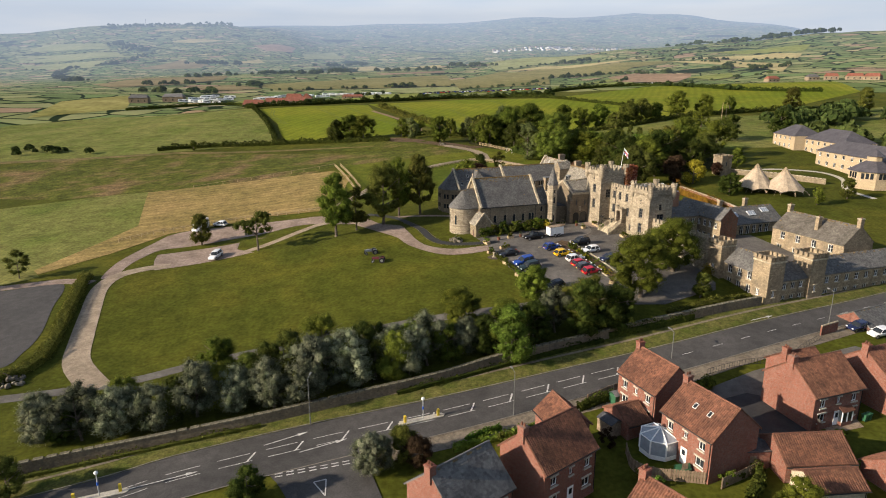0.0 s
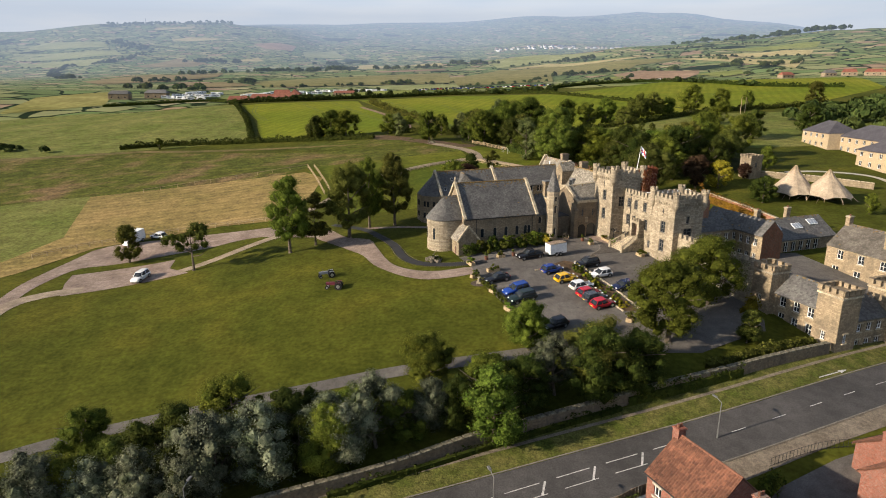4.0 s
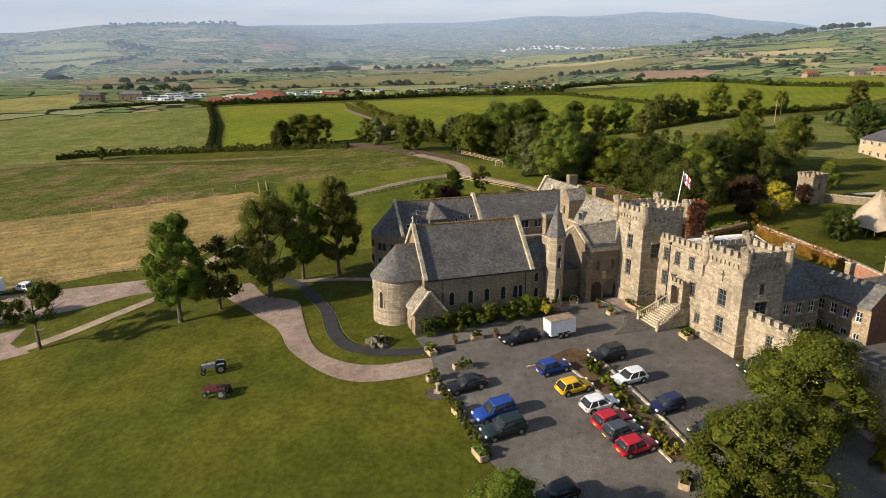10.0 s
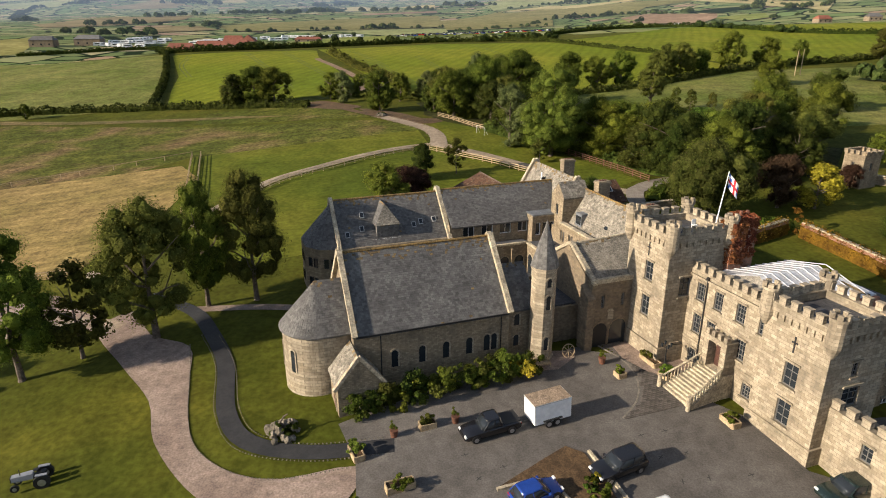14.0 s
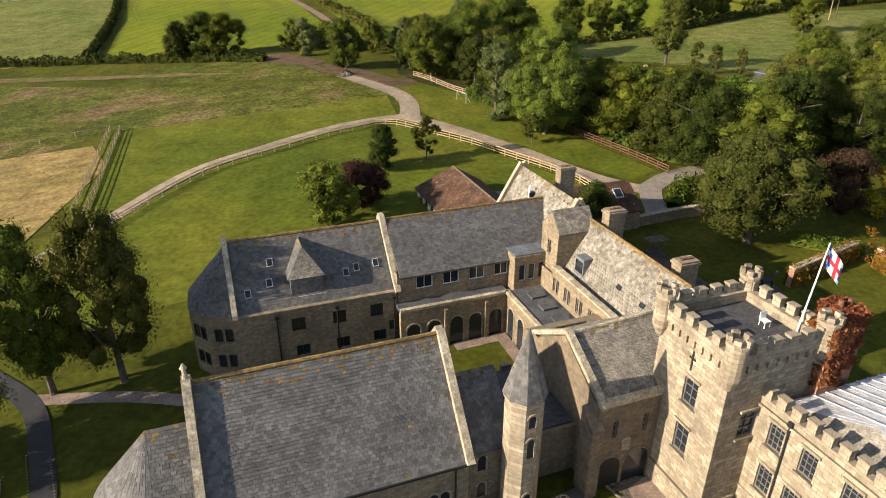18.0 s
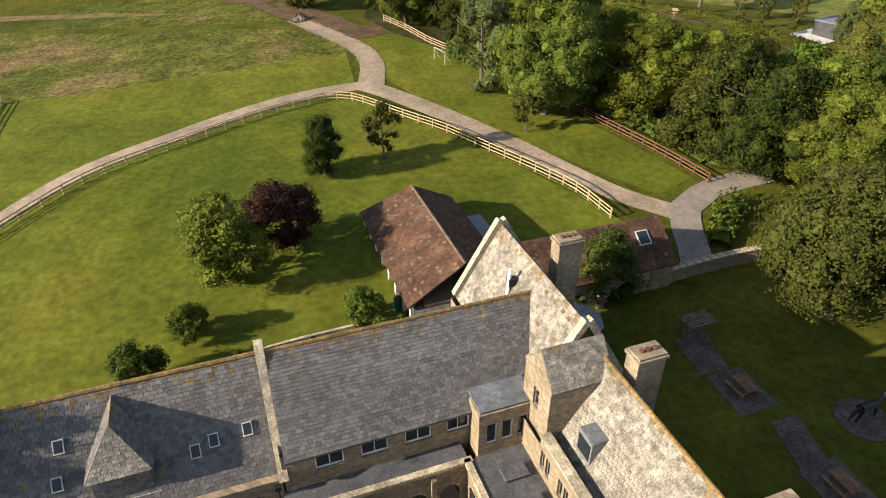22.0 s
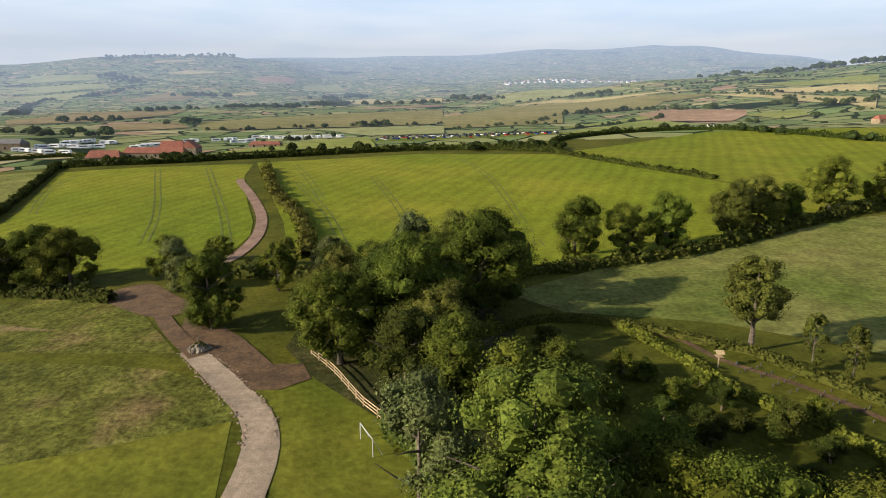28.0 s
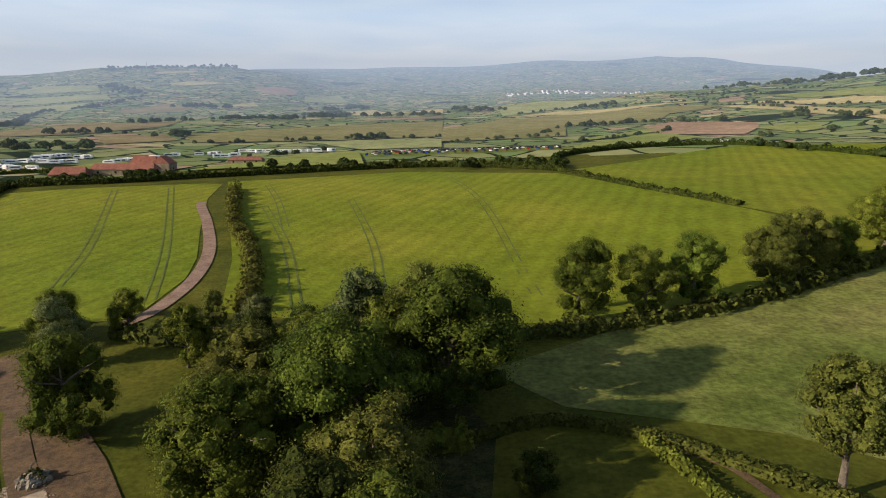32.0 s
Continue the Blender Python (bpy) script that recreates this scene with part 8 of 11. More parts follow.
def new_building(a, b, deep, ground, eave, ridge, label, wins=6):
    a, b = Vector((*a, 0)), Vector((*b, 0))
    d = b - a
    m = Matrix.Translation((a.x, a.y, 0)) @ Matrix.Rotation(math.atan2(d.y, d.x), 4, "Z")
    c = thing("school_building", m, label, "building", "pale modern buildings")
    L = d.length
    rows = win_row(wins, 1.2, (L - 2) / wins, 1.3, ground + 1.0, 1.4) + win_row(wins, 1.2, (L - 2) / wins, 1.3, ground + 3.9, 1.3)
    block(c, "wall", 0, L, 0, deep, ground - 1, eave, PALESTONE, {"S": rows}, bars=WHITE, top=False, cols=2, rows=1)
    mid = deep / 2
    for q in ([(0, -0.4, eave), (L, -0.4, eave), (L - mid, mid, ridge), (mid, mid, ridge)], [(L, deep + 0.4, eave), (0, deep + 0.4, eave), (mid, mid, ridge), (L - mid, mid, ridge)],
              [(L, -0.4, eave), (L, deep + 0.4, eave), (L - mid, mid, ridge), (L - mid, mid, ridge)], [(0, deep + 0.4, eave), (0, -0.4, eave), (mid, mid, ridge), (mid, mid, ridge)]):
        bm = bmesh.new()
        slab(bm, q if q[2] != q[3] else q[:3], 0.15)
        part("roof", bm, BLUESLATE, c)


NEWB = "pale stone modern two-storey building with grey-blue hipped roof"
new_building((109, 103), (112.5, 66), 11, 6.8, 12.6, 16.2, NEWB, 9)
new_building((113.5, 143), (113.8, 127), 11, 9.5, 15.2, 19, NEWB, 4)
new_building((118, 128), (119, 104), 12, 8.6, 14.4, 18.5, NEWB, 6)
new_building((124, 66), (128, 40), 12, 6, 12, 15.8, NEWB, 6)


def rotunda():
    c = thing("rotunda", pose(107.5, 70, 5.8), "octagonal pale stone pavilion with conical slate roof and lantern", "building")
    part("wall", prism(bmesh.new(), ring(0, 0, 6.2, 8, 0.39), -1, 4.4), PALESTONE, c)
    for i in range(8):
        a = 0.39 + (i + 0.5) * math.pi / 4
        for k in (-1.2, 0, 1.2):
            x, y = 5.76 * math.cos(a) - k * math.sin(a), 5.76 * math.sin(a) + k * math.cos(a)
            o = part("window", boxm(-0.42, 0.42, -0.05, 0.05, 2.2, 3.9), GLASS, c)
            o.matrix_local = Matrix.Translation((x, y, 0)) @ Matrix.Rotation(a + math.pi / 2, 4, "Z")
    for r0, z0, r1, z1, nm in ((6.9, 4.3, 2.2, 7.2, "roof"), (2.6, 8.6, 0.1, 10.6, "lantern_roof")):
        part(nm, prism_cone(ring(0, 0, r0, 8, 0.39), z0, ring(0, 0, r1, 8, 0.39), z1), BLUESLATE, c)
    part("lantern", prism(bmesh.new(), ring(0, 0, 2.1, 8, 0.39), 7.0, 8.7), PALESTONE, c)


def prism_cone(lo, z0, hi, z1):
    bm = bmesh.new()
    a, b = [bm.verts.new((*p, z0)) for p in lo], [bm.verts.new((*p, z1)) for p in hi]
    bm.faces.new(a[::-1])
    bm.faces.new(b)
    for i in range(len(a)):
        bm.faces.new((a[i], a[(i + 1) % len(a)], b[(i + 1) % len(a)], b[i]))
    return bm


rotunda()


def folly():
    g = H(68.5, 86)
    c = thing("folly_tower", pose(68.5, 86, g, 0, 0, 20), "small square stone folly tower with battlements", "tower")
    block(c, "wall", -2, 2, -2, 2, -0.5, 5.8, RUBBLE, {"S": [(1.6, 2.2, 3.0, 4.4)], "W": [(1.6, 2.2, 3.0, 4.4)]})
    battlement(c, [(-2, -2), (2, -2), (2, 2), (-2, 2)], 5.8, RUBBLE, 0.7, 0.5, 0.7, 0.4, True)


folly()
stone_wall("garden_wall_east", [(70.5, 87), (76, 84), (84, 80), (95, 72)], 1.6, 0.6, RUBBLE, "rough stone garden wall with broken top", True, 1.0)
stone_wall("creeper_wall", [(35.5, 59.6), (45.2, 64.8)], 2.2, 0.6, OLDBRICK, "old brick wall topped with creeper", True, 1.0)
stone_wall("creeper_wall", [(46.9, 63.4), (50.0, 53.5), (53.0, 43.0), (55, 33)], 2.2, 0.6, OLDBRICK, "old brick wall topped with creeper", True, 1.0)
ribbon("garden_path", [(82, 92), (92, 93), (103, 88), (104, 78), (98, 66), (100, 56)], 1.8, KERB, "pale paved path across lawns", 0.06, category="path")

# ---- vehicles ----
CAR_MESH = {}


def car_meshes(kind):
    """Body, glasshouse, roof, wheel shapes for one kind of car, nose towards +x."""
    if kind in CAR_MESH:
        return CAR_MESH[kind]
    L, W, Hh, bonnet, cab0, cab1, top0, top1 = {
        "hatch": (4.0, 1.74, 1.48, 0.86, 0.95, -1.90, 0.25, -1.45), "suv": (4.6, 1.88, 1.72, 1.02, 1.05, -2.15, 0.35, -1.85), "coupe": (4.6, 1.84, 1.38, 0.82, 0.85, -1.95, 0.05, -1.05),
        "pickup": (5.2, 1.86, 1.76, 1.02, 1.15, -0.95, 0.55, -0.65), "van": (5.4, 2.0, 2.4, 1.15, 1.95, -2.65, 1.35, -2.6)}[kind]
    h = L / 2

    def loft(bm, rings, caps=True):
        rows = [[bm.verts.new(p) for p in q] for q in rings]
        n = len(rows[0])
        for a, b in zip(rows, rows[1:]):
            for i in range(n):
                bm.faces.new((a[i], a[(i + 1) % n], b[(i + 1) % n], b[i]))
        if caps:
            bm.faces.new(rows[0][::-1])
            bm.faces.new(rows[-1])
        bmesh.ops.recalc_face_normals(bm, faces=bm.faces[:])
        for f in bm.faces:
            f.smooth = len(f.verts) == 4

    body, glass, roof = bmesh.new(), bmesh.new(), bmesh.new()
    half = [(0.80, 0.0), (0.95, 0.08), (1.0, 0.42), (0.985, 0.74), (0.93, 0.93), (0.80, 1.0)]
    stations = [(-h, 0.42, 0.74, 0.84), (-h + 0.10, 0.32, bonnet - 0.08, 0.93), (-h + 0.45, 0.25, bonnet + 0.02, 0.985), (-0.3, 0.24, bonnet + 0.01, 1.0), (cab0, 0.24, bonnet, 1.0), (h - 0.75, 0.25, bonnet - 0.06, 0.975), (h - 0.3, 0.28, bonnet - 0.15, 0.92), (h - 0.07, 0.34, 0.66, 0.83), (h, 0.40, 0.56, 0.76)]
    loft(body, [[(x, W / 2 * k * a, lo + (hi - lo) * b) for a, b in half] + [(x, -W / 2 * k * a, lo + (hi - lo) * b) for a, b in half[::-1]] for x, lo, hi, k in stations])
    w0, w1 = W / 2 - 0.07, W / 2 - 0.25
    z0, z1 = bonnet - 0.02, Hh - 0.06

    def band(t, grow=0.0):
        """Ring round the glasshouse at share t of its height."""
        x0, x1 = cab1 + (top1 - cab1) * t - grow, cab0 + (top0 - cab0) * t + grow
        w = w0 + (w1 - w0) * t ** 1.3 + grow
        z = z0 + (z1 - z0) * t
        return [(x0, -w * 0.8, z), (x0 + 0.16, -w, z), (x1 - 0.22, -w, z), (x1, -w * 0.72, z), (x1, w * 0.72, z), (x1 - 0.22, w, z), (x0 + 0.16, w, z), (x0, w * 0.8, z)]

    loft(glass, [band(0.0), band(0.5), band(1.0)])
    top = band(1.0, 0.035)
    mid = (top0 + top1) / 2
    loft(roof, [[(x, y, z - 0.03) for x, y, z in top], [(x, y, z + 0.02) for x, y, z in top], [(mid + (x - mid) * 0.82, y * 0.8, z + 0.06) for x, y, z in top]])
    pillars = []
    for s in (-1, 1):
        for k in (1, 2):
            a, b = band(0.0)[k if s < 0 else 7 - k], band(1.0)[k if s < 0 else 7 - k]
            pillars.append((a, b))
        pillars.append((((cab0 + cab1) / 2 - 0.1, s * w0, z0), (mid - 0.1, s * w1, z1)))
    tyre, rim = bmesh.new(), bmesh.new()
    m = Matrix.Rotation(math.pi / 2, 4, "X")
    cyl(tyre, 0, 0, -0.11, 0.11, 0.33, 0.33, 14)
    cyl(rim, 0, 0, -0.12, 0.12, 0.21, 0.21, 10)
    for b in (tyre, rim):
        bmesh.ops.transform(b, matrix=m, verts=b.verts[:])
    CAR_MESH[kind] = dict(L=L, W=W, bonnet=bonnet, body=body, glass=glass, roof=roof, pillars=pillars, tyre=mesh_of("tyre", tyre, BLACK), rim=mesh_of("rim", rim, RIM))
    return CAR_MESH[kind]


RIM = plain("alloy_rim", (0.45, 0.45, 0.46), 0.35, 0.8)
LIGHT_WHITE, LIGHT_RED = plain("headlight_lens", (0.7, 0.7, 0.68), 0.1), plain("tail_light_lens", (0.35, 0.02, 0.02), 0.2)


def car(x, y, rot, color, kind, label):
    d = car_meshes(kind)
    a = radians(rot)
    zf, zb = H(x + math.cos(a) * 1.5, y + math.sin(a) * 1.5), H(x - math.cos(a) * 1.5, y - math.sin(a) * 1.5)
    zl, zr = H(x - math.sin(a), y + math.cos(a)), H(x + math.sin(a), y - math.cos(a))
    m = Matrix.Translation((x, y, (zf + zb) / 2 + 0.10)) @ Matrix.Rotation(a, 4, "Z") @ Matrix.Rotation(-math.atan2(zf - zb, 3.0), 4, "Y") @ Matrix.Rotation(math.atan2(zl - zr, 2.0), 4, "X")
    c = thing("car" if kind not in ("pickup", "van") else kind if kind == "van" else "pickup_truck", m, label, "car" if kind != "van" else "van", "parked cars")
    paint = PAINT[color]
    key = ("done", kind, color)
    if key not in CAR_MESH:
        out = []
        for nm in ("body", "glass", "roof"):
            bm = d[nm].copy()
            out.append(mesh_of({"body": "body", "glass": "glasshouse", "roof": "roof"}[nm], bm, GLASS if nm == "glass" else paint))
        CAR_MESH[key] = out
    for me, nm in zip(CAR_MESH[key], ("body", "glasshouse", "roof")):
        part(nm, me, None, c)
    for a_, b_ in d["pillars"]:
        part("pillar", tube(bmesh.new(), a_, b_, 0.055, 0.048, 5), paint, c)
    L, W = d["L"], d["W"]
    for sx in (-1, 1):
        for sy in (-1, 1):
            w = part("wheel", d["tyre"], None, c)
            w.matrix_local = Matrix.Translation((sx * L * 0.31, sy * (W / 2 - 0.09), 0.33))
            part("rim", d["rim"], None, w)
            part("headlight" if sx > 0 else "tail_light", boxm(sx * (L / 2 - 0.1) - 0.1, sx * (L / 2 - 0.1) + 0.06, sy * (W / 2 - 0.3) - 0.16, sy * (W / 2 - 0.3) + 0.16, 0.62, 0.76), LIGHT_WHITE if sx > 0 else LIGHT_RED, c)
    for sy in (-1, 1):
        part("mirror", boxm(0.55, 0.72, sy * (W / 2 + 0.04) - 0.1, sy * (W / 2 + 0.04) + 0.1, d["bonnet"], d["bonnet"] + 0.14), paint, c)
        for sx in (-1, 1):
            part("wheel_arch", tube(bmesh.new(), (sx * L * 0.31, sy * (W / 2 - 0.2), 0.36), (sx * L * 0.31, sy * (W / 2 - 0.004), 0.36), 0.40, 0.40, 14), BLACK, c)
    part("number_plate", boxm(-L / 2 - 0.02, -L / 2 + 0.06, -0.26, 0.26, 0.52, 0.63), YELLOW, c)
    if kind == "van":
        part("cargo_box", boxm(-2.65, 1.4, -1.0, 1.0, 0.6, 2.75), WHITE, c)
    if kind == "pickup":
        part("bed", boxm(-2.5, -1.0, -0.78, 0.78, 0.98, 1.08), BLACK, c)
    return c


PAINT = {k: plain("car_paint_" + k, v, 0.25, 0.1, 0.6) for k, v in dict(black=(0.010, 0.010, 0.012), blue=(0.012, 0.045, 0.24), navy=(0.012, 0.018, 0.06), green=(0.012, 0.022, 0.020), yellow=(0.72, 0.42, 0.012), white=(0.74, 0.74, 0.74), red=(0.42, 0.012, 0.025), grey=(0.06, 0.065, 0.075)).items()}
car(-2.4, 18.9, 201, "black", "pickup", "black pickup truck coupled to a white trailer")
car(-9.3, 8.6, 201, "black", "coupe", "black sports coupe parked on asphalt")
car(-6.5, 3.6, 204, "blue", "suv", "blue off-roader with white ribbons parked on asphalt")
car(-5.8, 0.9, 202, "green", "suv", "dark green off-roader parked on asphalt")
car(0.5, 11.6, 24, "blue", "hatch", "bright blue hatchback parked by the flower bed")
car(2.2, 7.7, 22, "yellow", "hatch", "yellow hatchback with black roof by the flower bed")
car(4.2, 4.6, 22, "white", "hatch", "white hatchback parked by the flower bed")
car(4.8, 2.0, 25, "red", "hatch", "red hatchback parked by the flower bed")
car(5.4, 0.3, 22, "grey", "hatch", "dark grey hatchback parked by the flower bed")
car(6.2, -1.8, 22, "red", "hatch", "red hatchback at the end of the row")
car(7.2, 14.2, 205, "black", "suv", "black estate car parked behind the flower bed")
car(8.5, 9.4, 202, "white", "hatch", "white hatchback parked behind the flower bed")
car(11.0, 4.4, 205, "navy", "hatch", "navy blue small car parked behind the flower bed")
car(23.6, 12.0, 195, "green", "suv", "dark estate car parked beside the castle wall")
car(24.6, 8.8, 200, "navy", "hatch", "dark blue car parked beside the castle wall")
car(13.6, 0.4, 205, "black", "hatch", "black car parked under trees")
car(-2.0, -7.6, 205, "black", "hatch", "black car parked under trees")
car(-89.6, 46.5, 250, "white", "van", "white box van on gravel")
car(-85.0, 49.2, 160, "white", "hatch", "white car on gravel")
car(-77.9, 24.3, 262, "white", "suv", "white people carrier on gravel")
car(50.0, -23.0, 200, "white", "hatch", "white car on the estate drive")
car(47.6, -21.0, 200, "navy", "hatch", "dark blue car on the estate drive")


def trailer():
    x, y = 2.7, 20.5
    c = thing("box_trailer", pose(x, y, H(x, y) + 0.1, 0, -3, 21), "white twin-axle box trailer on asphalt", "trailer")
    part("body", boxm(-1.75, 1.75, -0.95, 0.95, 0.45, 2.35), WHITE, c)
    part("trim", boxm(-1.78, 1.78, -0.98, 0.98, 2.3, 2.38), GREYPAINT, c)
    part("roof", boxm(-1.74, 1.74, -0.94, 0.94, 2.38, 2.42), PAVING, c, "stained tan roof")
    for sy in (-1, 1):
        for sx in (-0.45, 0.35):
            w = part("wheel", car_meshes("hatch")["tyre"], None, c)
            w.matrix_local = Matrix.Translation((sx, sy * 1.0, 0.33))
            part("rim", car_meshes("hatch")["rim"], None, w)
        part("mudguard", boxm(-0.95, 0.85, sy * 1.02 - 0.12, sy * 1.02 + 0.12, 0.68, 0.74), BLACK, c)
    part("drawbar", tube(bmesh.new(), (-1.75, 0, 0.45), (-2.7, 0, 0.5), 0.06), BLACK, c)


trailer()


def tractor(x, y, rot, body, label):
    c = thing("vintage_tractor", pose(x, y, H(x, y), 0, 0, rot), label, "tractor", "vintage tractors")
    bm = bmesh.new()
    prism(bm, [(-0.2, -0.28), (1.35, -0.24), (1.35, 0.24), (-0.2, 0.28)], 0.75, [1.25, 1.15, 1.15, 1.25])
    part("bonnet", bm, body, c)
    part("grille", boxm(1.35, 1.42, -0.22, 0.22, 0.7, 1.15), BLACK, c)
    part("axle_housing", boxm(-1.0, -0.2, -0.3, 0.3, 0.5, 0.95), BLACK, c)
    part("seat", prism(bmesh.new(), ring(-0.95, 0, 0.25, 10), 1.1, 1.2), BLACK, c)
    part("steering_wheel", prism(bmesh.new(), ring(-0.45, 0, 0.22, 12), 1.4, 1.44), BLACK, c)
    part("exhaust", cyl(bmesh.new(), 0.7, 0.1, 1.2, 1.75, 0.035, 0.035, 6), BLACK, c)
    for sy in (-1, 1):
        for px, r, wd, oy in ((-0.85, 0.62, 0.15, 0.68), (1.15, 0.32, 0.09, 0.5)):
            t = bmesh.new()
            cyl(t, 0, 0, -wd, wd, r, r, 18)
            bmesh.ops.transform(t, matrix=Matrix.Rotation(math.pi / 2, 4, "X"), verts=t.verts[:])
            w = part("wheel", t, BLACK, c)
            w.matrix_local = Matrix.Translation((px, sy * oy, r))
            t = bmesh.new()
            cyl(t, 0, 0, -wd - 0.02, wd + 0.02, r * 0.5, r * 0.5, 12)
            bmesh.ops.transform(t, matrix=Matrix.Rotation(math.pi / 2, 4, "X"), verts=t.verts[:])
            part("rim", t, RIM, w)
        part("mudguard", boxm(-1.3, -0.45, sy * 0.62 - 0.14, sy * 0.62 + 0.14, 1.22, 1.28), body, c)


tractor(-39.6, 15.6, 200, plain("grey_enamel", (0.22, 0.23, 0.25), 0.5), "grey vintage tractor on the lawn")
tractor(-37.4, 10.4, 178, plain("maroon_enamel", (0.10, 0.02, 0.03), 0.5), "maroon vintage tractor on the lawn")


# ---- car park beds, planters and planting ----
def bush(bm_unused, x, y, r, tall, mat, label, name="bush", seed=0, z=None, group=""):
    c = thing(name, pose(x, y, (H(x, y) if z is None else z)), label, name.replace("_", " "), group)
    part("foliage", crown_mesh("foliage", mat, seed + int(x * 31 + y * 17) % 999, r, tall / 2, tall * 0.5, max(8, int(14 * r)), 75, 0.16 + 0.05 * r), None, c)
    return c


for i in range(17):
    t = i / 16
    x, y = -14.4 + 16.6 * t, 21.2 + 6.6 * t
    rng = random.Random(i)
    bush(None, x + rng.uniform(-0.3, 0.3), y + rng.uniform(-0.3, 0.5), rng.uniform(1.2, 1.8), rng.uniform(2.0, 3.1), (LEAF, LEAFDARK, LEAF, LEAFOLIVE)[i % 4] if i != 15 else LEAFYELLOW, "rounded shrub against the chapel wall" if i != 15 else "golden yellow shrub against the chapel wall", "shrub", i, None, "shrubs along the chapel")
drape("flower_bed", [(-2.1, 12.7), (1.7, 15.6), (3.6, 17.0), (5.0, 16.2), (6.2, 12.3), (9.3, 3.0), (11.4, -3.6), (9.2, -3.4), (6.6, 3.6), (3.4, 11.2), (1.2, 13.6)], SOIL, "planted soil bed in the car park", 1.5, 0.16, "flower bed")
stone_wall("bed_kerb", [(5.4, 16.4), (6.8, 12.5), (9.9, 3.2), (11.9, -3.6)], 0.28, 0.25, COPING, "low stone edging of the bed", False)
stone_wall("bed_kerb_west", [(-2.3, 12.4), (1.2, 13.2), (3.1, 11.0), (6.2, 3.6), (9.0, -3.6)], 0.28, 0.25, COPING, "low stone edging of the bed", False)
for i in range(34):
    rng = random.Random(i + 50)
    t = rng.random()
    x, y = 4.3 + 5.6 * t + rng.uniform(-0.9, 0.9), 13.6 - 16.4 * t + rng.uniform(-0.4, 0.4)
    bush(None, x, y, rng.uniform(0.35, 0.75), rng.uniform(0.5, 1.3), rng.choice((LEAFOLIVE, LEAF, LEAFDARK, LEAFYELLOW, LEAFLIGHT)), "small garden plant in the car park bed", "garden_plant", i, None, "plants in the bed")


def planter(x, y, rot, long_, mat_leaf, i):
    g = H(x, y)
    c = thing("planter", pose(x, y, g, 0, 0, rot), "rough wooden planter full of leafy plants", "planter", "planters by the car park")
    for s in (-1, 1):
        part("side_board", boxm(-long_ / 2, long_ / 2, s * 0.42 - 0.05, s * 0.42 + 0.05, 0, 0.6), WOOD, c)
        part("end_board", boxm(s * long_ / 2 - 0.05, s * long_ / 2 + 0.05, -0.37, 0.37, 0, 0.6), WOOD, c)
    part("soil", boxm(-long_ / 2 + 0.05, long_ / 2 - 0.05, -0.37, 0.37, 0.1, 0.5), SOIL, c)
    part("planting", crown_mesh("planting", mat_leaf, 300 + i, long_ / 2, 0.55, 0.85, 14, 70, 0.2), None, c)


for i, (x, y, rot, l) in enumerate(((-12.9, 10.6, 25, 1.5), (-10.2, 4.2, -65, 1.5), (-8.2, -2.2, -65, 1.8), (-9.6, 12.9, 20, 2.2), (-7.7, 19.8, 20, 1.4), (-13.4, 16.6, -65, 1.8), (10.7, 27.2, 110, 0.9), (14.4, 29.8, 110, 2.4), (15.1, 27.0, 110, 1.4), (18.4, 20.2, 110, 1.6), (9.3, -6.2, 60, 1.6))):
    planter(x, y, rot, l, (LEAF, LEAFOLIVE, LEAFLIGHT)[i % 3], i)
for x, y in ((-10.5, 18.7), (-5.3, 20.3), (9.5, 29.6)):
    c = thing("flower_pot", pose(x, y, H(x, y)), "terracotta pot with a small shrub", "flower pot", "terracotta pots")
    part("pot", cyl(bmesh.new(), 0, 0, 0, 0.75, 0.26, 0.38, 12), PANTILE, c)
    part("plant", crown_mesh("plant", LEAF, 7, 0.4, 0.45, 1.1, 8, 50, 0.14), None, c)
for i in range(22):
    t = i / 21
    x, y = -12.2 + 4.6 * t, 9.2 - 11.6 * t
    bush(None, x, y, 0.55, 0.7 + 0.3 * random.Random(i).random(), (LEAFOLIVE, LEAF)[i % 2], "low ragged border plant at the lawn edge", "border_plant", i, None, "border plants")


def rockery(x, y, r, n, label, seed=1):
    rng = random.Random(seed)
    c = thing("rockery", pose(x, y, H(x, y)), label, "rockery")
    for i in range(n):
        a, q = rng.uniform(0, 6.28), r * rng.random() ** 0.6
        s = rng.uniform(0.22, 0.5)
        bm = bmesh.new()
        bmesh.ops.create_icosphere(bm, subdivisions=1, radius=s)
        for v in bm.verts:
            v.co *= rng.uniform(0.75, 1.25)
        bmesh.ops.transform(bm, matrix=Matrix.Translation((q * math.cos(a), q * math.sin(a), 0.15 + (r - q) * 0.35)), verts=bm.verts[:])
        part("rock", bm, ROCKSTONE, c)
    part("planting", crown_mesh("planting", LEAFDARK, seed, r * 0.95, 0.6, 0.55, 26, 90, 0.14), None, c)
    sculpt = bmesh.new()
    p = Vector((0, 0, 0.5))
    for i in range(5):
        q = p + Vector((rng.uniform(-0.4, 0.4), rng.uniform(-0.4, 0.4), 0.32))
        tube(sculpt, p, q, 0.09, 0.06, 6)
        p = q
    part("driftwood", sculpt, BARK, c)


rockery(-20.2, 19.9, 1.5, 34, "round rockery with driftwood inside the path loop", 3)
rockery(-92.0, -30.8, 2.2, 44, "rockery of mossy stones beside the lane", 5)


